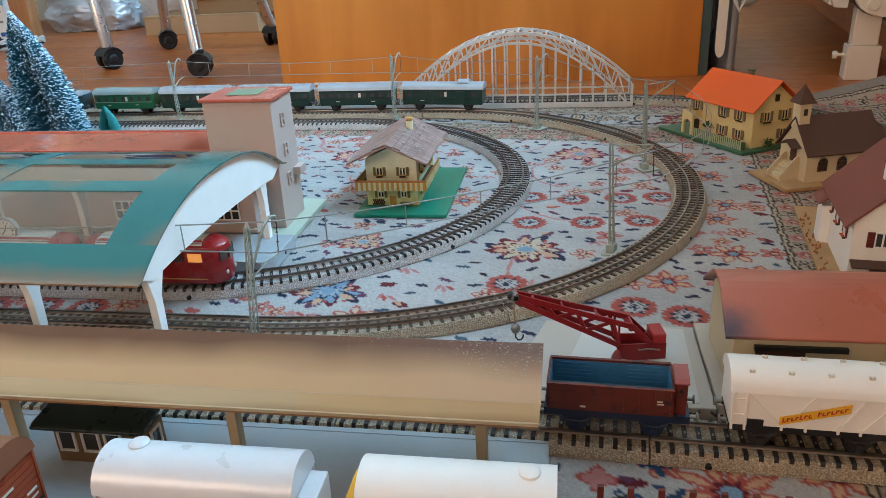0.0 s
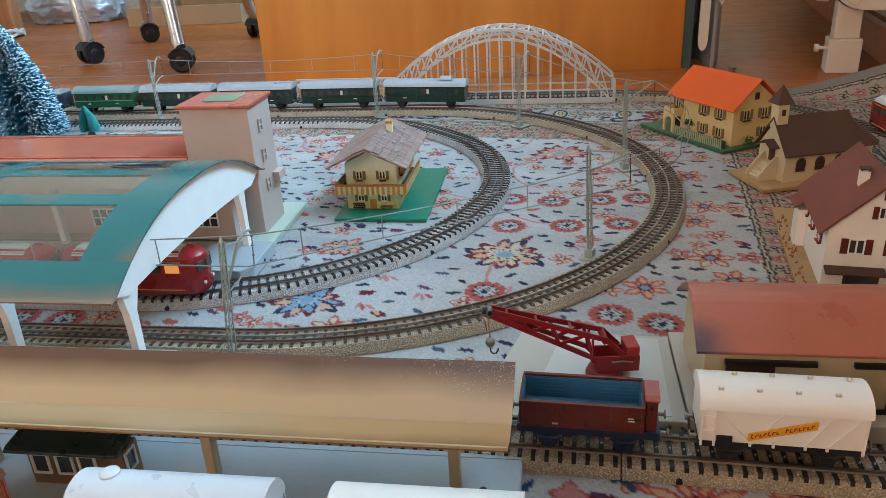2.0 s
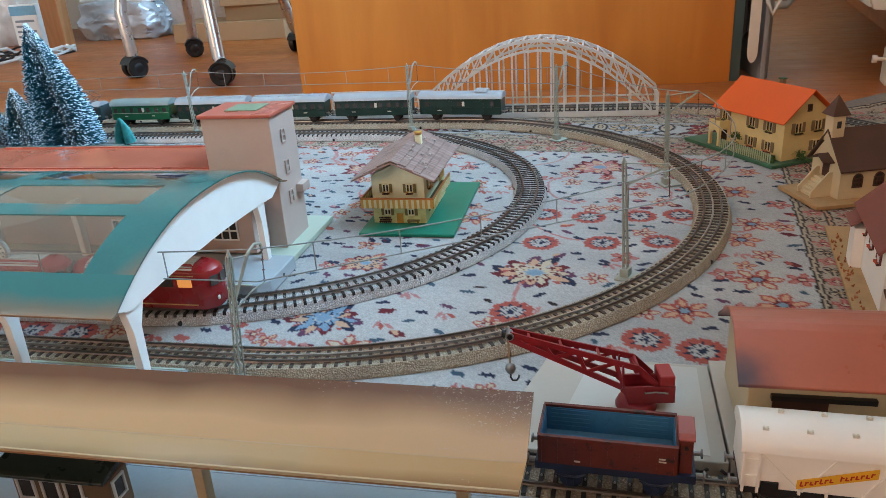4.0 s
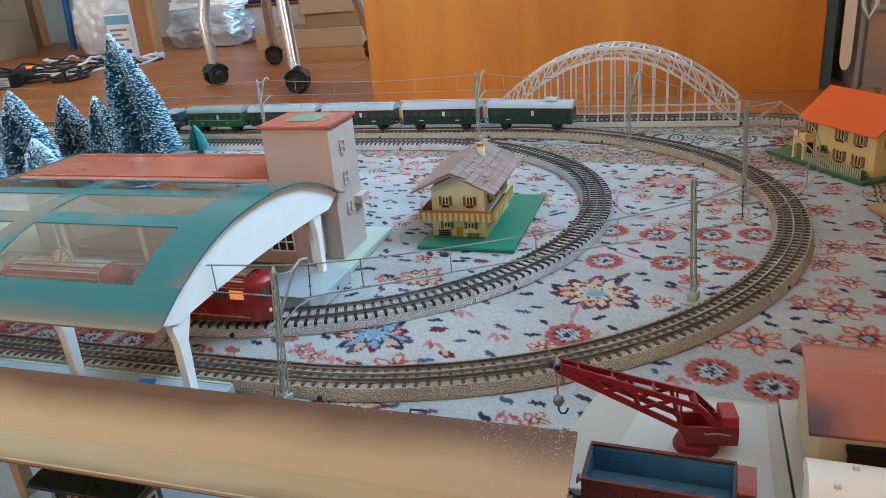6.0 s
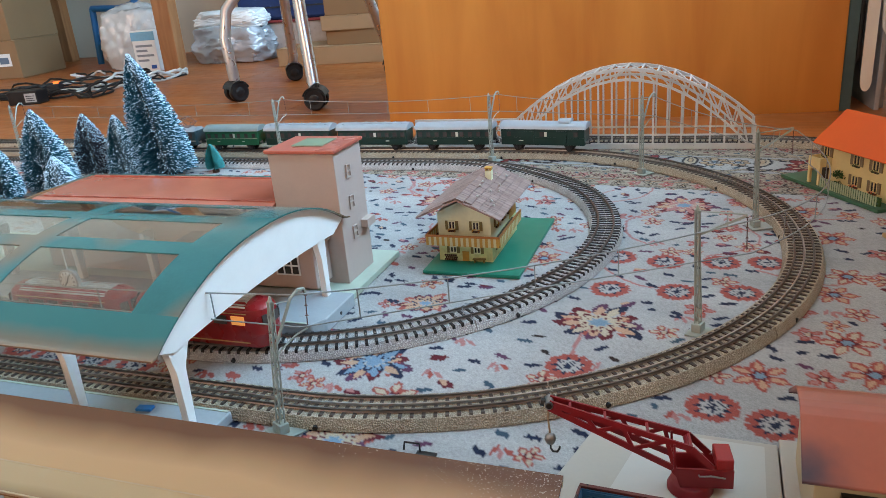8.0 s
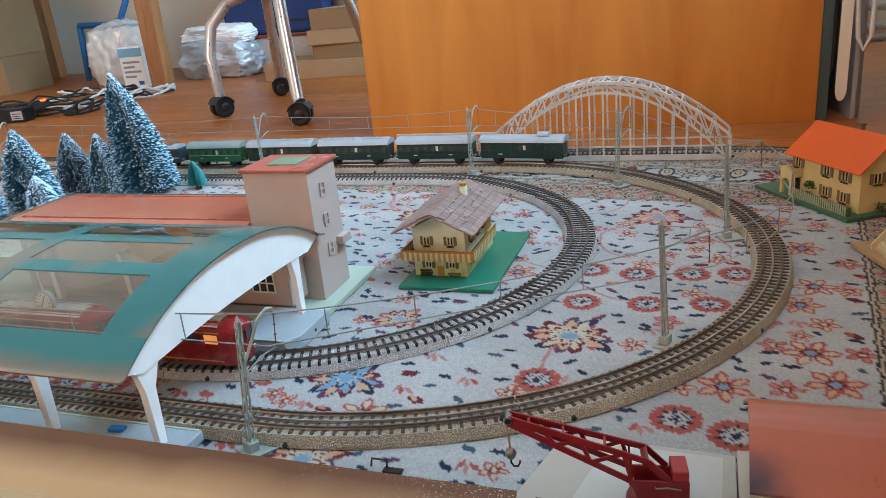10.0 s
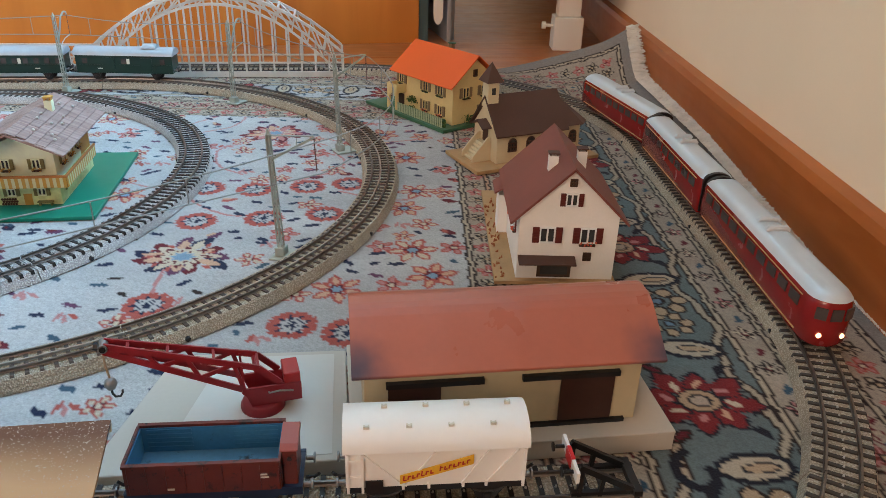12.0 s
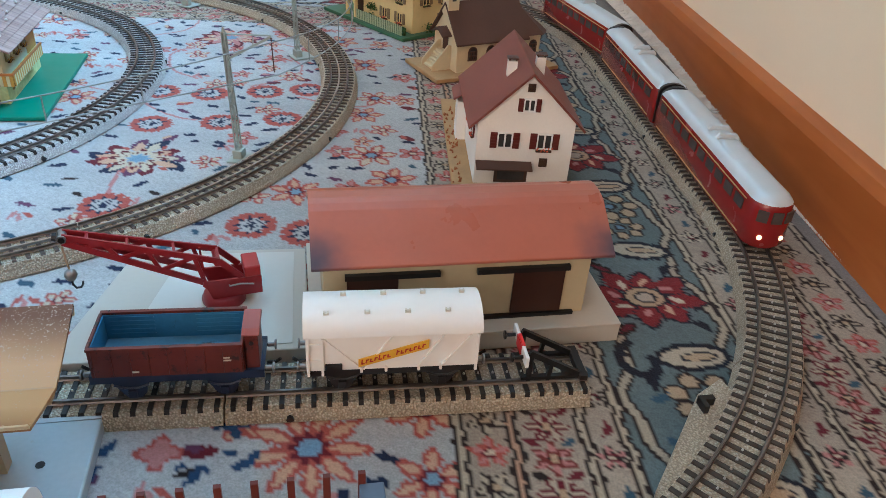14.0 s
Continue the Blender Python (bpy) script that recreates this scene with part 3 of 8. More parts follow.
# the main border: a cream vine along both sides, then lotus flowers, drops and clusters
for lane, phase in ((0.1235, 0.0), (0.1890, 1.7)):
    for i in range(760):
        v = -0.85 + 0.0017 * i
        u = lane + 0.0052 * math.sin(v * 61 + phase) + 0.0018 * math.sin(v * 170)
        rug.oval(u, v, 0.0080, 0.0060, 0, BROWN)
    for i in range(760):
        v = -0.85 + 0.0017 * i
        u = lane + 0.0052 * math.sin(v * 61 + phase) + 0.0018 * math.sin(v * 170)
        rug.oval(u, v, 0.0042, 0.0042, 0, np.array(CREAM) * 0.72)
for i in range(8):
    v = -0.836 + i * 0.207
    for fill, grow in ((INK, 1.0), (RED, 0.82)):
        for k in range(8):
            a = k * 0.7854 + 0.15
            far = 0.0185 + 0.0065 * abs(math.cos(a)) + 0.002 * math.sin(k * 2.3)
            rug.leaf(0.157 + far * math.cos(a), v + 0.86 * far * math.sin(a), 0.030 * grow, 0.0185 * grow, a + 0.12 * math.sin(k * 1.7), fill)
    for k in range(8):
        a = k * 0.7854 + 0.15
        rug.leaf(0.157 + 0.0195 * math.cos(a), v + 0.0165 * math.sin(a), 0.0105, 0.0046, a + 0.5, (ROSE, CREAM, PEACH)[k % 3])
    for w, c in ((0.0285, INK), (0.0245, TAN), (0.0150, INK), (0.0115, BAND * 1.15)):
        rug.oval(0.157, v, w, w * 0.78, 0, c)
    boteh(0.146, v + 0.055, 1, 1)
    boteh(0.146, v - 0.057, -1, 1)
    for at, big in ((v - 0.090, 1.0), (v + 0.086, 0.8)):
        for c, d in ((BROWN, 0.0145 * big), (TAN, 0.0105 * big)):
            for k in range(7):
                a = k * 0.8976 + 0.3
                rug.oval(0.150 + 0.0165 * big * math.cos(a), at + 0.0140 * big * math.sin(a), d, d * 0.9, a, c)
        rug.oval(0.150, at, 0.012 * big, 0.011 * big, 0, BROWN)
        rug.oval(0.150, at, 0.007 * big, 0.0065 * big, 0, np.array(SKY) * 0.7)
    for t in (-1, 1):
        rug.leaf(0.178, v + t * 0.032, 0.020, 0.008, 0.7 * t, BROWN)
        rug.leaf(0.178, v + t * 0.032, 0.013, 0.004, 0.7 * t, WINE)
        rug.leaf(0.132, v + t * 0.030, 0.016, 0.007, -0.8 * t, INK, 0.2)
        rug.leaf(0.172, v + t * 0.078, 0.018, 0.007, 1.1 * t, INK, 0.25)
        rug.leaf(0.176, v + t * 0.088, 0.013, 0.006, 0.4 * t, TEAL_WOOL, -0.2)
NAVY_WOOL = (0.018, 0.050, 0.115)
for u, v, ln, a in ((0.452, -0.560, 0.018, 0.4), (0.447, -0.545, 0.014, 2.3), (0.404, -0.560, 0.014, 1.9), (0.392, -0.535, 0.016, 0.8), (0.383, -0.552, 0.016, 2.4), (0.432, -0.585, 0.016, 0.2), (0.470, -0.575, 0.015, 2.7)):
    rug.leaf(u, v, ln, 0.0055, a, NAVY_WOOL, 0.15)
    rug.leaf(u + 0.006, v + 0.004, ln * 0.5, 0.0035, a + 0.9, NAVY_WOOL)
    rug.leaf(u - 0.005, v + 0.003, ln * 0.5, 0.0035, a - 0.8, NAVY_WOOL)
grey = UU < 0.0138
rug.rgb[grey] = (np.array((0.21, 0.185, 0.165)) * (0.9 + 0.2 * rug.jag[..., None]))[grey]

# the border turns the corner and runs along the end
END = 0.430
w_end = END - VV
turned = (w_end >= 0) & (w_end < 0.2885) & (w_end < UU)
row = np.clip(((UU - 0.85 - rug.v0 + 0.06) / CELL).astype(int) % (rug.nv - 1), 0, rug.nv - 1)
side = np.clip((w_end / CELL).astype(int), 0, rug.nu - 1)
rug.rgb[turned] = rug.rgb[row[turned], side[turned]]
plain = turned & (np.abs(rug.rgb - BORDER * weave).sum(-1) < 0.09) & (w_end > 0.11) & (w_end < 0.2)
rug.rgb[plain] = (GROUND * 0.9 * weave)[plain]


def turned_up(u, v):
    """The corner by the radiator is turned up against the wall."""
    k = min(1.0, max(0.0, 1 - (u + 2.2 * (END - v)) / 0.22))
    return 0.062 * k ** 1.3


hgt = np.zeros_like(UU)
hgt += 0.062 * np.clip(1 - (UU + 2.2 * (END - VV)) / 0.22, 0, 1) ** 1.3
s = np.clip((0.05 - UU) / 0.05, 0, 1) * np.clip((VV + 0.45) / 0.5, 0.0, 1)
hgt += 0.010 * s * s
hgt += 0.0007 * mottle
me = bpy.data.meshes.new("carpet")
co = np.stack([-UU, VV, hgt - 0.0008], -1).reshape(-1, 3)
idx = np.arange(rug.nv * rug.nu).reshape(rug.nv, rug.nu)
quads = np.stack([idx[:-1, :-1], idx[1:, :-1], idx[1:, 1:], idx[:-1, 1:]], -1).reshape(-1, 4)
turn = radians(6.6)
wx, wy = 0.7286 - UU * math.cos(turn) + VV * math.sin(turn), UU * math.sin(turn) + VV * math.cos(turn)
inside = (wy < 0.474 + np.clip(wx - 0.52, 0, 0.2) + 0.002 * np.sin(wx * 90)) & (VV < END - 0.001)
quads = quads[inside[:-1, :-1].ravel()]
me.vertices.add(len(co))
me.vertices.foreach_set("co", co.ravel())
me.loops.add(quads.size)
me.loops.foreach_set("vertex_index", quads.ravel())
me.polygons.add(len(quads))
me.polygons.foreach_set("loop_start", np.arange(len(quads)) * 4)
me.update(calc_edges=True)
col = me.color_attributes.new("wool", "FLOAT_COLOR", "POINT")
col.data.foreach_set("color", np.concatenate([rug.rgb.reshape(-1, 3), np.ones((len(co), 1))], 1).ravel())
M_RUG = mat("knotted_wool", (0.4, 0.4, 0.4), 0.95, spec=0.15)
nt = M_RUG.node_tree
ca = nt.nodes.new("ShaderNodeVertexColor")
ca.layer_name = "wool"
tc = nt.nodes.new("ShaderNodeTexCoord")
nap = nt.nodes.new("ShaderNodeTexNoise")
nap.inputs["Scale"].default_value, nap.inputs["Detail"].default_value = 900, 3
nt.links.new(tc.outputs["Object"], nap.inputs["Vector"])
mr = nt.nodes.new("ShaderNodeMapRange")
mr.inputs["To Min"].default_value, mr.inputs["To Max"].default_value = 0.66, 1.34
nt.links.new(nap.outputs["Fac"], mr.inputs["Value"])
mx = nt.nodes.new("ShaderNodeMix")
mx.data_type, mx.blend_type = "RGBA", "MULTIPLY"
mx.inputs["Factor"].default_value = 1
nt.links.new(ca.outputs["Color"], mx.inputs["A"])
nt.links.new(mr.outputs[0], mx.inputs["B"])
pb = nt.nodes["Principled BSDF"]
nt.links.new(mx.outputs["Result"], pb.inputs["Base Color"])
pb.inputs["Sheen Weight"].default_value = 0.05
bp = nt.nodes.new("ShaderNodeBump")
bp.inputs["Strength"].default_value, bp.inputs["Distance"].default_value = 0.5, 0.001
nt.links.new(nap.outputs["Fac"], bp.inputs["Height"])
nt.links.new(bp.outputs[0], pb.inputs["Normal"])
me.materials.append(M_RUG)
carpet = thing("carpet", CARPET, "blue-grey oriental rug with red rosettes and floral borders", "carpet")
pile = new("woven_field", me)
pile.parent = carpet
part("backing", boxes((-1.75, -0.002, -0.85, 0.36, -0.0078, -0.003)), mat("jute_backing", (0.3, 0.25, 0.18), 0.9), carpet)
strands = []
faces = []
g = random.Random(21)
for i in range(9000):
    v = -0.84 + 1.268 * g.random()
    lift = 0.012 * min(1, max(0, (v + 0.45) / 0.5)) ** 2 + turned_up(0.0, v)
    ln, w, a = g.uniform(0.010, 0.019), g.uniform(0.0006, 0.0012), g.uniform(-0.9, 0.9)
    b = len(strands)
    up, root = g.uniform(0.0, 0.006), g.uniform(-0.006, 0.001)
    strands += [(root, v - w, lift + 0.0006), (root, v + w, lift + 0.0016), (root + ln * math.cos(a), v + ln * math.sin(a) + w * 0.6, lift + up), (root + ln * math.cos(a), v + ln * math.sin(a) - w * 0.6, lift + up - 0.001)]
    faces.append((b, b + 1, b + 2, b + 3))
me = bpy.data.meshes.new("fringe")
me.from_pydata(strands, [], faces)
me.materials.append(mat("cream_wool_fringe", (0.66, 0.58, 0.48), 0.95, var=0.15))
fr = new("fringe", me)
fr.parent = carpet
tagged(fr, "frayed cream wool fringe", kind="stuff")


# ---- tracks: stamped tin sections with rails and sleepers ----
def spine(length, bend, n):
    """Places (x, y, heading) along a section: straight, or bent by so many degrees to the left."""
    out = []
    for i in range(n + 1):
        s = length * i / n
        if abs(bend) < 1e-6:
            out.append((s, 0.0, 0.0))
        else:
            a = radians(bend) * i / n
            r = length / radians(bend)
            out.append((r * math.sin(a), r * (1 - math.cos(a)), a))
    return out


def sweep(bm, pts, profile, closed=True):
    rings = [[bm.verts.new((x - y * math.sin(a), w + y * math.cos(a), z)) for y, z in profile] for x, w, a in pts]
    k = len(profile)
    for a, b in zip(rings, rings[1:]):
        for i in range(k if closed else k - 1):
            bm.faces.new((a[i], b[i], b[(i + 1) % k], a[(i + 1) % k]))
    bm.faces.new(rings[0])
    bm.faces.new(rings[-1][::-1])


BED = [(-0.0183, 0.0), (-0.0178, 0.0022), (-0.0152, 0.0084), (0.0152, 0.0084), (0.0178, 0.0022), (0.0183, 0.0)]
RAIL_Z = 0.0118
SLEEPERS = {}
PIECES = {}


def sleeper_mesh(material):
    if material.name not in SLEEPERS:
        bm = B()
        e = 0.0142 if material is M_SLEEPER_BROWN else 0.0160
        prism(bm, [(-e, 0.0066 if e > 0.015 else 0.0084), (0.0009 - e, 0.0094), (e - 0.0009, 0.0094), (e, 0.0066 if e > 0.015 else 0.0084)], -0.0012, 0.0012, "x")
        SLEEPERS[material.name] = finish(bm, "sleeper", material)
    return SLEEPERS[material.name]


def section(m, length, bend, bed, sleepers, centre="studs", label="", group=""):
    """One section of tin track."""
    key = (round(length, 4), bend, bed.name, sleepers.name, centre)
    if key in PIECES:
        return copy_thing(PIECES[key], m)
    t = thing("track_section", m, label or "tin model railway track section with dark sleepers", "track", group or "track sections")
    n = 1 if not bend else 8
    pts = spine(length - 0.0009, bend, n)
    bm = B()
    sweep(bm, pts, BED)
    part("ballast_bed", bm, bed, t)
    for s in (-1, 1):
        bm = B()
        y = s * 0.00825
        sweep(bm, pts, [(y - 0.0011, 0.0094), (y - 0.0005, 0.0102), (y - 0.0006, RAIL_Z), (y + 0.0006, RAIL_Z), (y + 0.0005, 0.0102), (y + 0.0011, 0.0094)])
        part("rail", bm, M_RAIL, t)
    count = max(2, round(length / 0.0076))
    marks = spine(length, bend, count * 2)
    if centre == "rail":
        bm = B()
        sweep(bm, pts, [(-0.0009, 0.0094), (-0.0006, 0.0110), (0.0006, 0.0110), (0.0009, 0.0094)])
        part("centre_rail", bm, M_CENTRE, t)
    else:
        bm = B()
        for x, y, a in marks[1::2]:
            rod(bm, (x, y, 0.0094), (x, y, 0.0104), 0.0007, 0.0004, 5)
        part("centre_studs", bm, M_STUD, t)
    me = sleeper_mesh(sleepers)
    for x, y, a in marks[1::2]:
        shared("sleeper", me, t, pose(x, y, 0, 0, 0, math.degrees(a)))
    for s in (-1, 1):
        x, y, a = spine(length, bend, 6)[1]
        bm = B()
        c, d = math.cos(a), math.sin(a)
        rod(bm, (x - d * s * 0.0186, y + c * s * 0.0186, 0.0016), (x - d * s * 0.0160, y + c * s * 0.0160, 0.0022), 0.0019, seg=8)
        part("socket_hole", bm, M_BLACK, t)
    PIECES[key] = t
    return t


def run(x, y, heading, pieces, bed, sleepers, centre):
    """Lay sections one behind the other; a piece is (length, bend)."""
    for length, bend in pieces:
        section(pose(x, y, 0, 0, 0, heading), length, bend, bed, sleepers, centre)
        px, py, pa = spine(length, bend, 1)[-1]
        h = radians(heading)
        x, y = x + px * math.cos(h) - py * math.sin(h), y + px * math.sin(h) + py * math.cos(h)
        heading += bend
    return x, y, heading


R1, R0, IN_X = 0.360, 0.2905, -0.119
ARC1, ARC0 = R1 * radians(30), R0 * radians(45)
# outer loop: front straight, half circle, back straight
run(-1.26, -R1, 0, [(0.18, 0)] * 7 + [(ARC1, 30)] * 6 + [(0.18, 0)] * 9, M_BED_TAN, M_SLEEPER_BROWN, "rail")
# inner loop
run(IN_X - 0.9, -R0, 0, [(0.18, 0)] * 5 + [(ARC0, 45)] * 4 + [(0.18, 0)] * 8, M_BED_GREY, M_SLEEPER, "studs")
# outermost line: over the bridge, round the houses, along the wall and back to the front
BR_Y = 0.437
run(-1.675, BR_Y, 0, [(0.18, 0)] * 11 + [(ARC1, -30)] * 3 + [(R1 * radians(6), -6)] + [(0.18, 0), (0.17, 0)] + [(ARC1, -30)] * 3, M_BED_TAN, M_SLEEPER_TAUPE, "studs")
# siding by the goods shed
run(0.457 - 0.18 * 7, -0.4578, 0, [(0.18, 0)] * 5 + [(0.06, -2.6), (0.12, 0), (0.18, 0)], M_BED_TAN, M_SLEEPER, "studs")
# front track
run(-0.9, -0.580, 0, [(0.18, 0)] * 6, M_BED_TAN, M_SLEEPER, "studs")

lobe = thing("turnout_box", pose(0.498, -0.522, 0), "tan tin turnout casing beside the curve", "turnout box")
bm = B()
prism(bm, [(0.030, 0.036), (0.012, 0.026), (-0.036, -0.030), (-0.034, -0.05), (0.002, -0.04), (0.034, 0.01)], 0, 0.0078, "z")
part("casing", bm, M_BED_TAN, lobe, bevel=0.0008)
bm = boxes((0.008, 0.0105, 0.012, 0.020, 0.0078, 0.0125), (0.0105, 0.016, 0.017, 0.020, 0.0078, 0.0125))
part("bracket", bm, M_BLACK, lobe)
clip = thing("track_clip", pose(0.106, -0.3845, 0), "small black wire clip lying by the track", "clip")
bm = B()
tube(bm, [(-0.006, 0, 0.0008), (-0.0055, 0.001, 0.006), (0.0045, 0.001, 0.0062), (0.005, 0, 0.0008)], 0.0007, 6)
box(bm, 0.003, 0.016, -0.004, 0.001, 0, 0.0012)
part("wire", bm, M_BLACK, clip)


# ---- bridge ----
def strut(name, parent, p, q, w, h=None):
    bm = B()
    bar(bm, p, q, w, h)
    return part(name, bm, M_SILVER, parent)


def side_truss(parent, length, y):
    """Low lattice girder, one side."""
    h = 0.036
    strut("bottom_chord", parent, (0, y, 0.004), (length, y, 0.004), 0.004, 0.007)
    strut("top_chord", parent, (0, y, h), (length, y, h), 0.0032)
    strut("middle_rail", parent, (0, y, 0.018), (length, y, 0.018), 0.0016)
    n = 14
    for i in range(n + 1):
        x = length * i / n
        strut("post", parent, (x, y, 0.004), (x, y, h), 0.0018)
        if i < n:
            a, b = (0.006, h) if i % 2 else (h, 0.006)
            strut("diagonal", parent, (x, y, a), (x + length / n, y, b), 0.0016)


girder = thing("lattice_girder_bridge", pose(-0.215, BR_Y, 0), "silver painted tin lattice girder bridge span", "bridge")
for s in (-1, 1):
    side_truss(girder, 0.18, s * 0.026)
part("deck", boxes((0, 0.18, -0.0245, -0.0188, 0.002, 0.0085), (0, 0.18, 0.0188, 0.0245, 0.002, 0.0085)), M_DARK, girder)
for i in range(7):
    strut("crossbeam", girder, (0.015 + 0.025 * i, -0.026, 0.001), (0.015 + 0.025 * i, 0.026, 0.001), 0.002)


def arch_z(t, low, high):
    return low + (high - low) * (1 - (2 * t - 1) ** 2)


def arch_side(parent, length, y):
    n = 16
    strut("bottom_chord", parent, (0, y, 0.004), (length, y, 0.004), 0.0042, 0.008)
    strut("hand_rail", parent, (0, y, 0.021), (length, y, 0.021), 0.0024)
    top = [(length * i / n, arch_z(i / n, 0.036, 0.119)) for i in range(n + 1)]
    bot = [(length * (0.02 + 0.96 * i / n), arch_z(i / n, 0.006, 0.104)) for i in range(n + 1)]
    for name, line, w in (("upper_arch", top, 0.0044), ("lower_arch", bot, 0.0036)):
        bm = B()
        prism(bm, [(x, z + w / 2) for x, z in line] + [(x, z - w / 2) for x, z in line[::-1]], y - w / 2, y + w / 2, "y")
        part(name, bm, M_SILVER, parent)
    for i in range(n):
        strut("web_post", parent, (bot[i][0], y, bot[i][1]), (top[i][0], y, top[i][1]), 0.0022)
        p, q = (bot[i], top[i + 1]) if i < n / 2 else (top[i], bot[i + 1])
        strut("web_diagonal", parent, (p[0], y, p[1]), (q[0], y, q[1]), 0.0022)
    for x, z in ((0, 0.036), (length, 0.036)):
        strut("end_post", parent, (x, y, 0.0), (x, y, z), 0.004)
    for i in range(1, 18):
        x = length * i / 18
        strut("hanger", parent, (x, y, 0.006), (x, y, arch_z((x / length - 0.02) / 0.96, 0.006, 0.104)), 0.0026)


arch = thing("arch_bridge", pose(-0.034, BR_Y, 0), "silver painted tin arch railway bridge with hangers", "bridge")
for s in (-1, 1):
    arch_side(arch, 0.364, s * 0.028)
for i in range(3, 14):
    t = i / 16
    x, z = 0.364 * t, arch_z(t, 0.036, 0.119)
    strut("cross_tie", arch, (x, -0.028, z + 0.001), (x, 0.028, z + 0.001), 0.0024)
    if i < 13:
        x2, z2 = 0.364 * (t + 1 / 16), arch_z(t + 1 / 16, 0.036, 0.119)
        for s in (-1, 1):
            strut("wind_brace", arch, (x, s * 0.028, z), (x2, -s * 0.028, z2), 0.0016)
part("deck", boxes((0, 0.364, -0.026, -0.0188, 0.002, 0.0085), (0, 0.364, 0.0188, 0.026, 0.002, 0.0085)), M_DARK, arch)


# ---- station: train hall, building with tower, platforms ----
def arc_point(y, z0, crest, half):
    t = min(1.0, abs(y) / half)
    return z0 + (crest - z0) * (1 - t ** 2.3)


HALL_L, EAVE, CREST = 0.66, 0.075, 0.112


def hall_z(y):
    return arc_point(y, EAVE - 0.002, CREST, 0.134)


hall = thing("train_hall", pose(-0.045, -0.290, 0), "tin train hall with teal glazed barrel roof on white posts", "train hall")
M_TEAL_EAVE = shade_roof("teal_roof_with_brown_spray", (0.026, 0.145, 0.142), (0.30, 0.13, 0.06), 1, -0.146, -0.04, 0.2, fade=(0.50, 0.80))
# white gable over the near end
def gable(x0, x1):
    ys = [-0.132 + 0.264 * i / 24 for i in range(25)]
    top = [(y, hall_z(y) - 0.001) for y in ys]
    low = [(y, 0.0650 + 0.0040 * (1 - (y / 0.108) ** 2)) for y in [0.108 - 0.216 * i / 20 for i in range(21)]]
    bm = B()
    prism(bm, top + [(0.128, 0.071), (0.112, 0.0645)] + low + [(-0.112, 0.0645), (-0.128, 0.071)], x0, x1, "x")
    return bm


part("gable", gable(-0.003, 0.0), M_CREAM_TIN, hall, "white enamelled gable")
XS = [0.005, -0.032] + [x for k in range(5) for x in (-0.175 - 0.155 * k + 0.014, -0.175 - 0.155 * k - 0.006)]
XS = [x for x in XS if x > -HALL_L] + [-HALL_L]
YS = [-0.139, -0.108, -0.052, -0.036, 0.002, 0.018, 0.052, 0.139]
WINDOW_ROWS = {1, 3, 5}


def shell(x0, x1, y0, y1, lift, thick, n=6):
    bm = B()
    up = [[bm.verts.new((x, y, hall_z(y) + lift)) for x in (x0, x1)] for y in [y0 + (y1 - y0) * i / n for i in range(n + 1)]]
    dn = [[bm.verts.new((v.co.x, v.co.y, v.co.z - thick)) for v in r] for r in up]
    for i in range(n):
        bm.faces.new((up[i][0], up[i][1], up[i + 1][1], up[i + 1][0]))
        bm.faces.new((dn[i][1], dn[i][0], dn[i + 1][0], dn[i + 1][1]))
        for k in (0, 1):
            bm.faces.new((up[i][k], up[i + 1][k], dn[i + 1][k], dn[i][k]))
    for r in (0, n):
        bm.faces.new((up[r][0], up[r][1], dn[r][1], dn[r][0]))
    return bm


for j in range(len(YS) - 1):
    if j in WINDOW_ROWS:
        for i in range(0, len(XS) - 1, 2):
            part("roof_rib", shell(XS[i], XS[i + 1], YS[j], YS[j + 1], 0, 0.0012), M_TEAL, hall, smooth=True)
        for i in range(1, len(XS) - 1, 2):
            pane = part("roof_pane", shell(XS[i], XS[i + 1], YS[j], YS[j + 1], -0.0004, 0.0005), M_CLEAR, hall, "clear yellowed glazing", smooth=True)
            pane.visible_shadow = False
    else:
        part("roof_strip", shell(XS[0], XS[-1], YS[j], YS[j + 1], 0, 0.0012, 12 if j in (0, 6) else 4), M_TEAL_EAVE if j == 0 else M_TEAL, hall, smooth=True)


def hall_post(x, side):
    y = -0.109 if side < 0 else 0.092
    bm = B()
    prism(bm, [(y - 0.0032, 0.0), (y + 0.0032, 0.0), (y + 0.0042, 0.05), (y - side * 0.004 + 0.010, 0.068), (y - 0.009, 0.0675), (y - 0.0042, 0.05)], x - 0.0028, x + 0.0028, "x")
    return bm


for k in range(7):
    for s in (-1, 1):
        part("post", hall_post(-0.004 - 0.0935 * k, s), M_CREAM_TIN, hall, bevel=0.0005)
# the platforms of the hall
plat_a = thing("station_platform", pose(-0.026, -0.2135, 0), "grey-blue enamelled tin platform beneath the hall", "platform")
bm = B()
prism(bm, [(-0.7, -0.0425), (-0.008, -0.0425), (0.0, -0.03), (0.0, 0.024), (-0.7, 0.024)], 0.0, 0.013, "z")
part("deck", bm, M_DECK, plat_a, bevel=0.0012)
part("edge_strip", boxes((-0.7, -0.012, -0.0428, -0.0405, 0.0131, 0.0135)), M_DECK_GREEN, plat_a, "worn pale edge strip")
bm = B()
rod(bm, (-0.0005, -0.004, 0.006), (0.0004, -0.004, 0.006), 0.0016, seg=10)
part("bolt_hole", bm, M_BLACK, plat_a)
plat_b = thing("station_platform", pose(-0.03, -0.3995, 0), "grey-blue enamelled tin platform outside the hall", "platform")
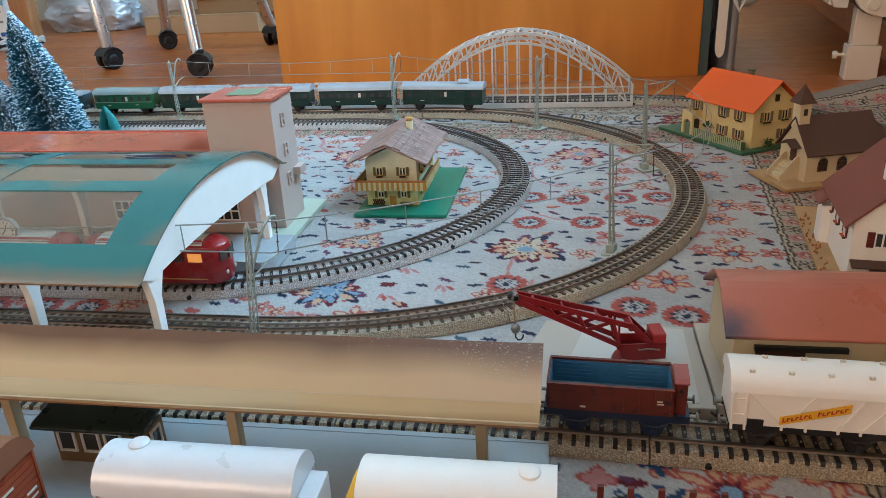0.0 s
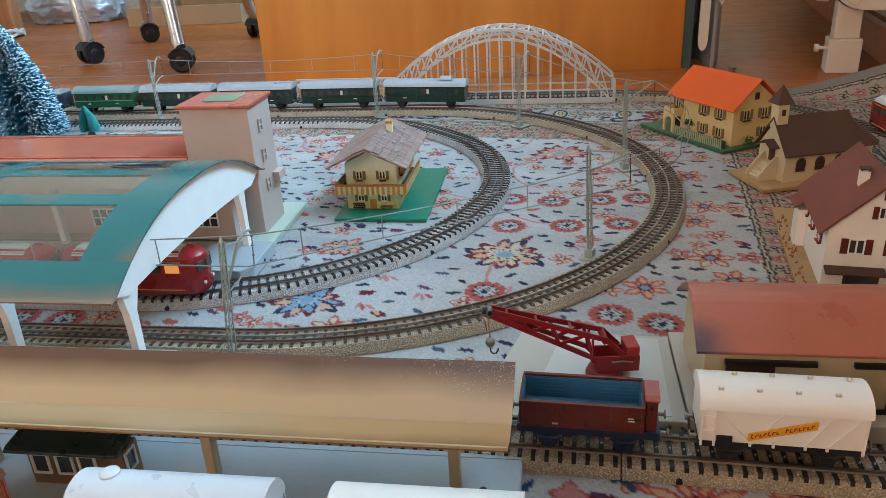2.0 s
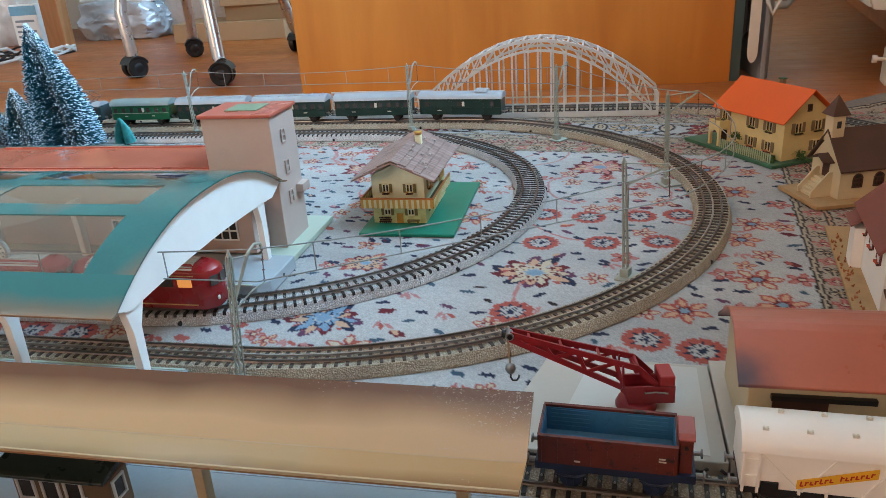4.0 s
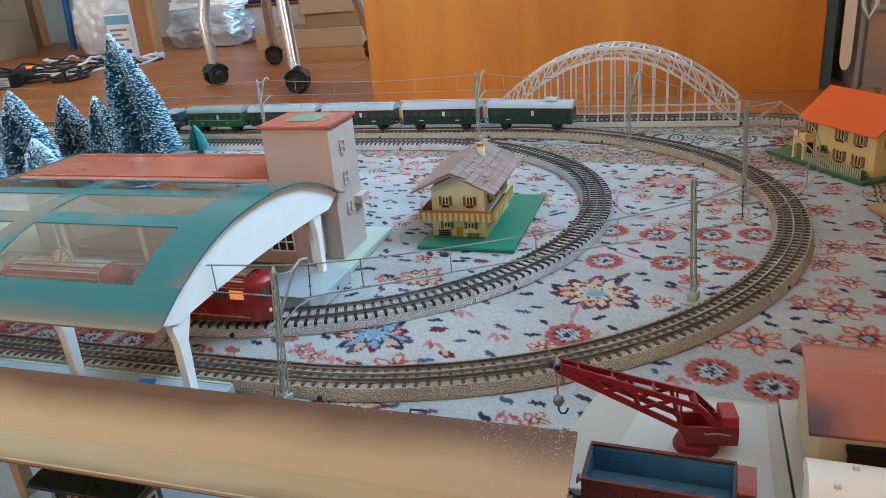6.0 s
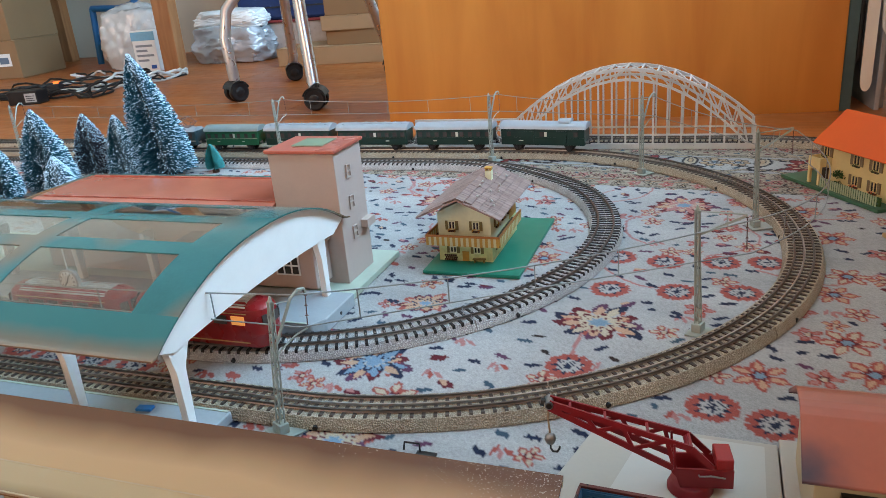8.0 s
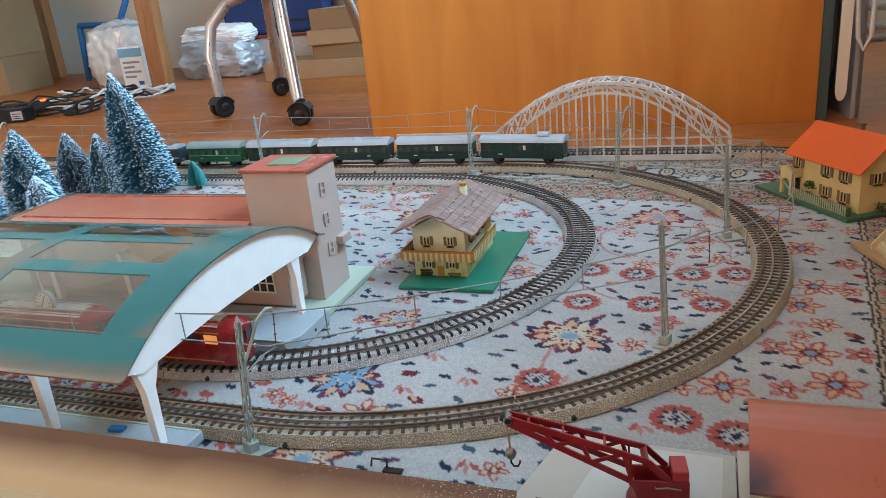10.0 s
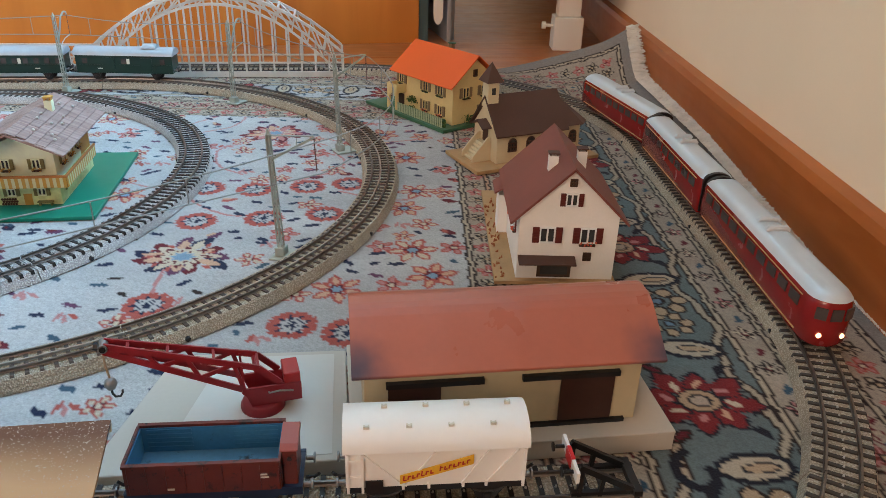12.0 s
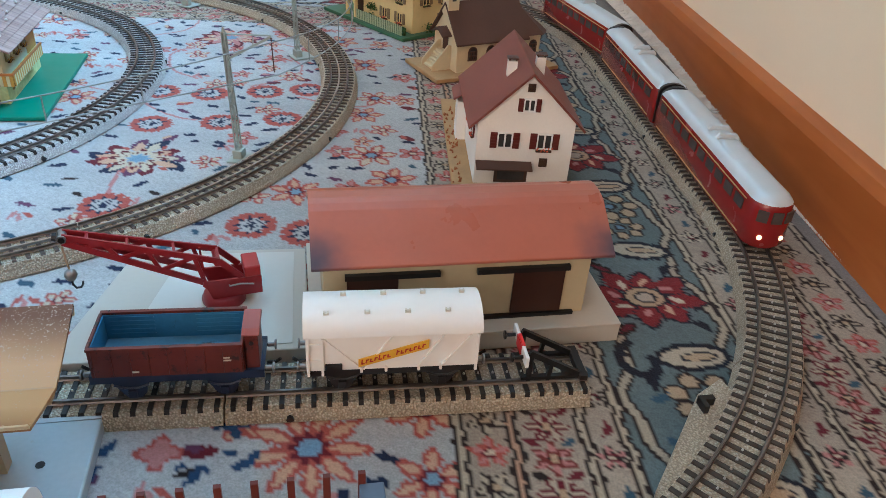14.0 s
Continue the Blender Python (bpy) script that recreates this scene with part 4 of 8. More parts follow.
part("deck", boxes((-0.7, 0.0, -0.016, 0.0205, 0, 0.008)), M_DECK, plat_b, bevel=0.001)
part("edge_strip", boxes((-0.7, -0.002, 0.0182, 0.0202, 0.0081, 0.0085)), M_DECK_GREEN, plat_b, "worn pale edge strip")

station = thing("station_building", pose(-0.115, -0.13, 0), "pinkish-grey station building with red roof and square tower", "station")
part("plinth", boxes((-0.5, 0.082, -0.0592, 0.065, 0.0, 0.006)), M_DECK_GREEN, station, "pale green plinth", bevel=0.0008)
M_SIDE = M_GREY_PINK
tower = part("tower", boxes((0.0, 0.068, -0.026, 0.030, 0.006, 0.133)), M_SIDE, station, bevel=0.0006)
part("tower_roof", boxes((-0.0025, 0.0705, -0.0285, 0.0325, 0.133, 0.1365)), M_RED_ROOF, station, "red flat tower roof", bevel=0.0008)
part("roof_panel", boxes((0.018, 0.05, -0.012, 0.018, 0.1366, 0.1374)), mat("faded_green_panel", (0.18, 0.25, 0.16), 0.4), station)
part("hall_wing", boxes((-0.298, -0.001, -0.028, 0.062, 0.006, 0.080)), M_SIDE, station)
M_WING = mat("salmon_red_tin_roof", (0.47, 0.125, 0.075), 0.14, 0, 0.1, 25, coat=0.5)
bm = B()
prism(bm, [(-0.036, 0.0805), (-0.036, 0.0825), (-0.026, 0.0850), (0.058, 0.0858), (0.068, 0.0830), (0.068, 0.0805)], -0.30, -0.0005, "x")
part("wing_roof", bm, M_WING, station, "salmon-red tin roof", bevel=0.0006)
part("gutter", boxes((-0.31, 0.0, -0.0405, -0.0365, 0.0795, 0.0835), (-0.31, 0.0, 0.0685, 0.072, 0.0795, 0.0835), (-0.314, -0.3105, -0.04, 0.072, 0.0795, 0.0835)), M_TEAL, station, "teal gutter")
part("roof_rim", boxes((-0.29, -0.001, -0.0235, -0.0220, 0.0852, 0.0862), (-0.29, -0.001, 0.0520, 0.0545, 0.0858, 0.0872)), M_RED_ROOF, station, "red raised seam")
part("porch", boxes((-0.1, 0.052, -0.0585, -0.0285, 0.0132, 0.052)), M_SIDE, station, bevel=0.0006)
part("porch_roof", boxes((-0.1, 0.055, -0.0615, -0.0285, 0.0521, 0.0545)), M_SIDE, station, bevel=0.0006)


def grid_window(w, h, nx, nz):
    """Glazing bars as one connected lattice."""
    e = 0.0006
    xs = sorted(c for i in range(nx + 1) for c in (-w / 2 + w * i / nx - e, -w / 2 + w * i / nx + e))
    zs = sorted(c for k in range(nz + 1) for c in (h * k / nz - e, h * k / nz + e))
    bm = B()
    v = {(i, k, d): bm.verts.new((x, -0.0012 * d, z)) for i, x in enumerate(xs) for k, z in enumerate(zs) for d in (0, 1)}
    solid = {(i, k) for i in range(len(xs) - 1) for k in range(len(zs) - 1) if i % 2 == 0 or k % 2 == 0}
    for i, k in solid:
        bm.faces.new((v[i, k, 1], v[i + 1, k, 1], v[i + 1, k + 1, 1], v[i, k + 1, 1]))
        bm.faces.new((v[i, k + 1, 0], v[i + 1, k + 1, 0], v[i + 1, k, 0], v[i, k, 0]))
        for di, dk, p, q in ((-1, 0, (i, k + 1), (i, k)), (1, 0, (i + 1, k), (i + 1, k + 1)), (0, -1, (i, k), (i + 1, k)), (0, 1, (i + 1, k + 1), (i, k + 1))):
            if (i + di, k + dk) not in solid:
                bm.faces.new((v[*p, 1], v[*p, 0], v[*q, 0], v[*q, 1]))
    return bm


for x in (0.024, -0.03, -0.08):
    wf = part("window", grid_window(0.024, 0.018, 3, 2), M_WHITE, station, "white glazing bars")
    wf.matrix_local = pose(x, -0.0587, 0.027)
    part("pane", boxes((-0.012, 0.012, -0.0003, -0.0001, 0, 0.018)), M_PANE, wf)
for z in (0.105, 0.075, 0.045):
    wf = part("window", grid_window(0.008, 0.012, 1, 2), M_SIDE, station)
    wf.matrix_local = pose(0.0683, -0.002, z, 0, 0, 90)
part("side_step", boxes((0.0681, 0.0755, 0.012, 0.0298, 0.050, 0.058)), M_SIDE, station)

clock = thing("station_clock", pose(-0.239, -0.295, 0.046), "round white station clock with black marks hanging in the hall", "clock")
bm = B()
lathe(bm, [(0.0095, -0.0022), (0.0105, -0.0018), (0.0105, 0.0018), (0.0095, 0.0022)], 20, (0, 0, 0.011), "y")
part("case", bm, mat("grey_clock_case", (0.3, 0.3, 0.3), 0.4), clock)
bm = B()
for s in (-1, 1):
    lathe(bm, [(0.0001, s * 0.0023), (0.0088, s * 0.0023), (0.0088, s * 0.0026), (0.0001, s * 0.0026)], 20, (0, 0, 0.011), "y")
part("dial", bm, M_WHITE, clock)
bm = B()
for i in range(12):
    a = radians(30 * i)
    bar(bm, (0.0062 * math.sin(a), -0.0028, 0.011 + 0.0062 * math.cos(a)), (0.008 * math.sin(a), -0.0028, 0.011 + 0.008 * math.cos(a)), 0.0009, 0.0003, (0, 1, 0))
bar(bm, (0, -0.0028, 0.011), (0.002, -0.0028, 0.016), 0.0007, 0.0003, (0, 1, 0))
bar(bm, (0, -0.0028, 0.011), (-0.004, -0.0028, 0.007), 0.0009, 0.0003, (0, 1, 0))
part("mark", bm, M_BLACK, clock)
bm = B()
rod(bm, (0, 0, 0.0215), (0, 0, 0.064), 0.0006)
part("hanger", bm, M_CREAM_TIN, clock)

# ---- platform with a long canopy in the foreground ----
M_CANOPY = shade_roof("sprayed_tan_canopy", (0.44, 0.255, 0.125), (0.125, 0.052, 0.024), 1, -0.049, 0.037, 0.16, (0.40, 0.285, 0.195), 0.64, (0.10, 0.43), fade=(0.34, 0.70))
M_TAN = mat("tan_enamel", (0.44, 0.33, 0.19), 0.4, var=0.1, dirt=(0.10, 0.06, 0.035), dirt_at=0.62)
island = thing("island_platform", pose(-0.26, -0.525, 0), "grey enamelled tin island platform deck", "platform")
part("deck", boxes((-0.5, 0.482, -0.0362, 0.0455, 0, 0.008)), M_DECK, island, bevel=0.001)
part("rear_lip", boxes((-0.5, 0.4815, 0.0456, 0.0495, 0.0068, 0.0079)), M_DECK, island)
for x, y in ((0.462, 0.02), (0.33, -0.03), (0.10, 0.03)):
    bm = B()
    rod(bm, (x, y, 0.0075), (x, y, 0.0083), 0.002, seg=10)
    part("bolt_hole", bm, M_BLACK, island)
canopy = thing("platform_canopy", pose(-0.26, -0.505, 0.0), "tan sprayed tin platform canopy with worn brown edges", "canopy")


def canopy_z(y):
    return 0.0540 + 0.0100 * (abs(y + 0.004) / 0.036) ** 1.08


ys = [-0.034 + 0.005 * i for i in range(15)]
bm = B()
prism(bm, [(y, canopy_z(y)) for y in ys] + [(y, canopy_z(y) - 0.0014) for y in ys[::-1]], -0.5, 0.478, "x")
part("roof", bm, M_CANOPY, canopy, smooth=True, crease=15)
# thin strip in darkened canopy colour, painting the shade of the crease
part("fold_shade_line", boxes((-0.499, 0.477, -0.0045, -0.0035, 0.0538, 0.05415)), mat("darkened_canopy_tan", (0.36, 0.21, 0.105), 0.4), canopy, "darker tan line painting the shade in the fold")
bm = B()
prism(bm, [(-0.0345, 0.0622), (-0.0352, 0.0643), (-0.0345, 0.0646), (-0.0335, 0.0622)], -0.5, 0.478, "x")
part("edge_strip", bm, M_TAN, canopy, "tan rolled edge")
bm = B()
prism(bm, [(0.0345, 0.0605), (0.0365, 0.0645), (0.0355, 0.0648), (0.0335, 0.0605)], -0.5, 0.478, "x")
part("edge_strip", bm, M_TAN, canopy, "tan rolled edge")
for k in range(6):
    x = 0.4475 - 0.136 * k
    bm = B()
    prism(bm, [(-0.0035, 0.008), (0.0035, 0.008), (0.0032, 0.044), (0.027, 0.0585), (0.014, 0.0545), (-0.004, 0.0500), (-0.016, 0.0533), (-0.027, 0.0562), (-0.0032, 0.044)], x - 0.0028, x + 0.0028, "x")
    part("post", bm, M_TAN, canopy, bevel=0.0004)
part("ridge_beam", boxes((-0.5, 0.476, -0.007, -0.001, 0.0480, 0.0515)), M_TAN, canopy)

M_KIOSK = mat("brown_kiosk_wall", (0.22, 0.135, 0.075), 0.5, var=0.08)
M_KIOSK_ROOF = mat("dark_green_kiosk_roof", (0.02, 0.035, 0.034), 0.3, var=0.15)
kiosk = thing("platform_kiosk", pose(-0.0195, -0.512, 0.008), "brown platform kiosk with dark green roof and white window frames", "kiosk")
part("wall", boxes((-0.0295, 0.0275, -0.0078, 0.0080, 0, 0.0228)), M_KIOSK, kiosk, bevel=0.0005)
bm = B()
prism(bm, [(-0.0112, 0.0222), (-0.0115, 0.0240), (-0.0085, 0.0256), (0.0125, 0.0286), (0.0125, 0.0262), (-0.006, 0.0229)], -0.0405, 0.0270, "x")
part("roof", bm, M_KIOSK_ROOF, kiosk, bevel=0.0006)
for x in (-0.0215, -0.0070, 0.0065):
    wf = part("window", grid_window(0.0095, 0.0125, 1, 1), M_WHITE, kiosk, "white window frame")
    wf.matrix_local = pose(x, -0.0080, 0.0085)
    part("pane", boxes((-0.0047, 0.0047, -0.0003, 0.0, 0, 0.0125)), M_PANE, wf)
wf = part("window", grid_window(0.0085, 0.0115, 1, 1), M_WHITE, kiosk, "white window frame")
wf.matrix_local = pose(0.0277, -0.0015, 0.0095, 0, 0, 90)
part("pane", boxes((-0.0042, 0.0042, -0.0003, 0.0, 0, 0.0115)), M_PANE, wf)
tab = thing("blue_plastic_tab", pose(-0.093, -0.391, 0.0085, 0, 0, 8), "small bright blue plastic tab lying on the platform", "plastic tab")
part("tab", boxes((-0.006, 0.006, -0.003, 0.003, 0, 0.0022)), mat("bright_blue_plastic", (0.01, 0.22, 0.62), 0.35), tab, bevel=0.0006)


# ---- goods yard: crane on its plate, shed on its base ----
M_CONCRETE = mat("grey_loading_plate", (0.47, 0.43, 0.37), 0.5, var=0.05, scale=15, dirt=(0.36, 0.33, 0.28), dirt_at=0.68)
yard = thing("crane_plate", pose(0.25, -0.392, 0), "grey sheet plate that carries the crane", "loading plate")
bm = B()
prism(bm, [(-0.062, -0.0495), (0.0668, -0.0495), (0.0672, 0.048), (-0.034, 0.052)], 0, 0.010, "z")
part("plate", bm, M_CONCRETE, yard, bevel=0.0008)
bm = B()
prism(bm, [(-0.028, -0.045), (0.058, -0.045), (0.060, 0.044), (-0.006, 0.046)], 0.0101, 0.0104, "z")
part("pad", bm, mat("pale_paper_pad", (0.56, 0.54, 0.50), 0.7, var=0.03), yard, "paler clean square")

M_CRANE = mat("red_crane_paint", (0.235, 0.016, 0.022), 0.32, 0, 0.15, 60, dirt=(0.12, 0.02, 0.02), dirt_at=0.7)
crane = thing("crane", pose(0.271, -0.3935, 0.0104, 0, 0, 190), "dark red tin loading crane with lattice jib", "crane")
bm = B()
lathe(bm, [(0.0120, 0), (0.0120, 0.0018), (0.0112, 0.003), (0.0108, 0.0045), (0.0098, 0.0052)], 24)
part("turntable", bm, M_CRANE, crane, smooth=True)
for s in (-1, 1):
    bm = B()
    prism(bm, [(-0.0205, 0.0055), (0.0062, 0.0055), (0.0072, 0.0085), (0.0084, 0.0122), (0.0108, 0.0148), (0.0100, 0.0172), (-0.0205, 0.0165)], s * 0.0069 - 0.0006, s * 0.0069 + 0.0006, "y")
    part("side_plate", bm, M_CRANE, crane)
part("floor_plate", boxes((-0.018, 0.0062, -0.0062, 0.0062, 0.0053, 0.0064)), M_CRANE, crane)
# crane red made lighter: the light on the box is in its colour
M_CRANE_LID = mat("lit_crane_red", (0.33, 0.022, 0.024), 0.32, 0, 0.1)
part("counterweight_box", boxes((-0.0203, -0.0115, -0.0076, 0.0076, 0.0166, 0.0232)), M_CRANE_LID, crane, bevel=0.0008)
for s in (-1, 1):
    bm = B()
    foot, head, tip = (0.0092, 0.0165), (0.0010, 0.0290), (0.0735, 0.0525)
    y0, y1 = s * 0.0066, s * 0.0025
    def jib(t, low):
        a = foot if low else head
        b = (tip[0], tip[1] - (0.003 if low else 0))
        return (a[0] + (b[0] - a[0]) * t, y0 + (y1 - y0) * t, a[1] + (b[1] - a[1]) * t)
    for low in (True, False):
        bar(bm, jib(0, low), jib(1, low), 0.0011, 0.0034)
    bar(bm, jib(0, True), jib(0.12, False), 0.0011, 0.0026)
    bar(bm, jib(0, False), (-0.0100, y0, 0.0172), 0.0011, 0.0034)
    ts = [0, 0.17, 0.33, 0.48, 0.62, 0.75, 0.87, 1]
    for i in range(len(ts) - 1):
        bar(bm, jib(ts[i], i % 2 == 0), jib(ts[i + 1], i % 2 == 1), 0.0009, 0.0022)
    part("jib_side", bm, M_CRANE, crane)
bm = B()
for t in (0.0, 0.3, 0.6, 0.85):
    x, z = 0.0010 + 0.0725 * t, 0.0295 + 0.0235 * t
    w = 0.0066 - 0.0041 * t
    bar(bm, (x, -w, z), (x, w, z), 0.0014)
rod(bm, (0.0020, -0.0066, 0.0275), (0.0020, 0.0066, 0.0275), 0.0018, seg=10)
part("jib_brace", bm, M_CRANE, crane)
bm = B()
rod(bm, (0.0735, -0.004, 0.0515), (0.0735, 0.004, 0.0515), 0.0023, seg=14)
part("pulley", bm, M_BUFFER, crane, smooth=True)
bm = B()
rod(bm, (0.0735, -0.0045, 0.0515), (0.0735, 0.0045, 0.0515), 0.0016, seg=8)
rod(bm, (0.076, 0, 0.0515), (0.078, 0, 0.052), 0.0026, 0.002, seg=8)
part("pulley_cap", bm, M_BLACK, crane)
bm = B()
tube(bm, [(0.0745, 0, 0.05), (0.0742, 0.0006, 0.04), (0.0735, -0.0004, 0.031)], 0.0006, 6)
part("cord", bm, mat("twine", (0.35, 0.25, 0.16), 0.8), crane)
bm = B()
lathe(bm, [(0.0004, -0.0034), (0.0022, -0.0026), (0.0033, 0), (0.0026, 0.0024), (0.0008, 0.0036)], 14, (0.0735, 0, 0.0285))
hook = part("hook_ball", bm, M_BUFFER, crane, smooth=True)
bm = B()
tube(bm, [(0.0735, 0, 0.0255), (0.0735, 0, 0.0225), (0.0722, 0, 0.0203), (0.0700, 0, 0.0203), (0.0688, 0, 0.0222), (0.0686, 0, 0.0238)], 0.0006, 6)
part("hook", bm, M_DARK, hook)
bm = B()
tube(bm, [(-0.003, 0.0074, 0.0135), (-0.003, 0.0088, 0.0135), (-0.009, 0.0088, 0.0140), (-0.016, 0.0088, 0.0128)], 0.0005, 6)
part("crank", bm, M_BUFFER, crane)

shed_base = thing("shed_base", pose(0.4, -0.394, 0), "grey painted loading base under the goods shed", "loading base")
part("base", boxes((-0.082, 0.089, -0.047, 0.052, 0, 0.0105)), M_CONCRETE, shed_base)
part("top_plate", boxes((-0.0824, 0.0894, -0.0474, 0.0524, 0.0106, 0.0125)), M_CONCRETE, shed_base, bevel=0.0006)
shed = thing("goods_shed", pose(0.4, -0.394, 0.0125), "cream goods shed with curved salmon-red roof and dark doors", "shed")
M_SHED = mat("cream_shed_wall", (0.47, 0.40, 0.26), 0.5, var=0.05)
M_SHED_ROOF = corner_spray(mat("sprayed_salmon_roof", (0.40, 0.125, 0.082), 0.3, 0.0, 0.08, 20, 0.03, 300), (0.06, 0.05, 0.075), (0.080, 0.036, 0.042), 0.006, 0.034)
part("wall", boxes((-0.075, 0.0705, -0.034, 0.034, 0, 0.043)), M_SHED, shed, bevel=0.0006)
prof = [(-0.0400, 0.0402), (-0.0398, 0.0412), (-0.0130, 0.0592), (-0.0085, 0.0612), (-0.004, 0.0620), (0.004, 0.0620), (0.0085, 0.0612), (0.0130, 0.0592), (0.0398, 0.0412), (0.0400, 0.0402)]
bm = B()
prism(bm, prof + [(y * 0.975, z - 0.0014) for y, z in prof[::-1]], -0.081, 0.081, "x")
part("roof", bm, M_SHED_ROOF, shed, bevel=0.0003)
for s in (-1, 1):
    bm = B()
    prism(bm, [(-0.0335, 0.0425)] + [(y * 0.8, z - 0.003) for y, z in prof[2:-2]] + [(0.0335, 0.0425)], s * 0.0725 - 0.0025, s * 0.0725 - 0.0012, "x")
    part("gable", bm, M_SHED, shed)
M_DOOR = mat("dark_brown_sliding_door", (0.045, 0.018, 0.013), 0.4, var=0.15)
for x0, x1, r0, r1 in ((-0.063, -0.036, -0.064, -0.014), (0.027, 0.056, 0.006, 0.058)):
    door = part("sliding_door", boxes((x0, x1, -0.0358, -0.0342, 0.003, 0.0305)), M_DOOR, shed, "dark brown sliding door", bevel=0.0003)
    part("door_rail", boxes((r0, r1, -0.0372, -0.0343, 0.0306, 0.0335)), M_BLACK, door)
part("sill", boxes((-0.066, 0.064, -0.0365, -0.0343, 0.0, 0.0022)), M_BLACK, shed)


# ---- wagons of the yard ----
def wheelset(parent, x, material=M_DARK):
    for s in (-1, 1):
        bm = B()
        lathe(bm, [(0.0046, -0.0012), (0.0058, -0.0012), (0.0058, -0.0005), (0.0052, 0.0), (0.0052, 0.0012), (0.0018, 0.0016), (0.0016, 0.0022)], 14, (x, s * 0.0082, RAIL_Z + 0.0052), "y")
        part("wheel", bm, material, parent, smooth=True)
    bm = B()
    rod(bm, (x, -0.0085, RAIL_Z + 0.0052), (x, 0.0085, RAIL_Z + 0.0052), 0.0009, seg=6)
    part("axle", bm, material, parent)


def buffers(parent, x, z=0.026, half=0.0085):
    d = 1 if x > 0 else -1
    for s in (-1, 1):
        bm = B()
        lathe(bm, [(0.0012, 0), (0.0012, d * 0.003), (0.0026, d * 0.0034), (0.0026, d * 0.0042)], 12, (x, s * half, z), "x")
        part("buffer", bm, M_BUFFER, parent, smooth=True)
    bm = B()
    tube(bm, [(x, 0, z - 0.004), (x + d * 0.004, 0, z - 0.004), (x + d * 0.0065, 0, z - 0.002)], 0.0008, 6)
    part("coupler", bm, M_DARK, parent)


def underframe(parent, half, wide=0.012, boxes_at=(), top=0.0275, material=M_DARK):
    part("underframe", boxes((-half, half, -wide, -wide + 0.002, top - 0.005, top - 0.0004), (-half, half, wide - 0.002, wide, top - 0.005, top - 0.0004), (-half, half, -wide + 0.0021, wide - 0.0021, top - 0.002, top - 0.0005)), material, parent)
    for x in boxes_at:
        for s in (-1, 1):
            y = s * (wide - 0.001)
            bm = B()
            prism(bm, [(x - 0.0085, top - 0.0045), (x - 0.003, 0.0150), (x + 0.003, 0.0150), (x + 0.0085, top - 0.0045)], y - 0.0006, y + 0.0006, "y")
            part("axle_guard", bm, material, parent)
            part("axle_box", boxes((x - 0.0019, x + 0.0019, min(y, y + s * 0.0019), max(y, y + s * 0.0019), 0.0150, 0.0192)), material, parent, bevel=0.0003)
            bm = B()
            tube(bm, [(x - 0.0075, y + s * 0.0009, 0.0222), (x - 0.003, y + s * 0.0009, 0.0204), (x + 0.003, y + s * 0.0009, 0.0204), (x + 0.0075, y + s * 0.0009, 0.0222)], 0.0006, 5)
            part("leaf_spring", bm, material, parent)


def on_siding(x):
    """Place on the siding, which turns slightly away from the shed."""
    return pose(x, -0.4605 - 0.0454 * (x - 0.2), 0, 0, 0, -2.6)


M_GONDOLA = mat("rust_brown_wagon_tin", (0.115, 0.020, 0.013), 0.38, 0.0, 0.25, 60, dirt=(0.022, 0.010, 0.009), dirt_at=0.55)
M_GONDOLA_IN = mat("blue_wagon_interior", (0.035, 0.16, 0.30), 0.45, 0, 0.25, 40, dirt=(0.016, 0.045, 0.085), dirt_at=0.66)
M_WAGON_BLUE = mat("dark_blue_underframe", (0.012, 0.022, 0.055), 0.4, var=0.2)
gondola = thing("open_wagon", on_siding(0.2575), "rust-brown open tin wagon with blue inside, empty", "wagon")
hw, low, rim = 0.0133, 0.0285, 0.0450
for s in (-1, 1):
    side = part("side_wall", boxes((-0.0365, 0.0295, s * hw - 0.0006, s * hw + 0.0006, low, rim - 0.001)), M_GONDOLA, gondola)
    for i in range(9):
        x = -0.0355 + 0.008 * i
        part("stanchion", boxes((x - 0.0005, x + 0.0005, s * (hw + 0.0008) - 0.0003, s * (hw + 0.0008) + 0.0003, low + 0.0004, rim - 0.0014)), M_GONDOLA, side)
    part("top_rim", boxes((-0.0368, 0.0298, s * (hw + 0.0003) - 0.0010, s * (hw + 0.0003) + 0.0010, rim - 0.0013, rim)), M_GONDOLA, side)
    part("inner_lining", boxes((-0.0358, 0.0288, s * (hw - 0.0009) - 0.0002, s * (hw - 0.0009) + 0.0002, low + 0.001, rim - 0.0014)), M_GONDOLA_IN, gondola, "blue painted lining")
    for x0 in (-0.033, 0.006):
        for k in range(5):
            part("inner_rib", boxes((x0, x0 + 0.02, s * (hw - 0.0013) - 0.0002, s * (hw - 0.0013) + 0.0002, low + 0.0040 + 0.0024 * k, low + 0.0047 + 0.0024 * k)), M_GONDOLA_IN, gondola)
    y = s * (hw + 0.0007)
    bm = boxes((-0.020, -0.0160, y - 0.0002, y + 0.0002, low + 0.0022, low + 0.0031), (0.020, 0.0240, y - 0.0002, y + 0.0002, low + 0.0086, low + 0.0093), (0.020, 0.0245, y - 0.0002, y + 0.0002, low + 0.0070, low + 0.0077))
    part("lettering_bar", bm, M_BARS, gondola)
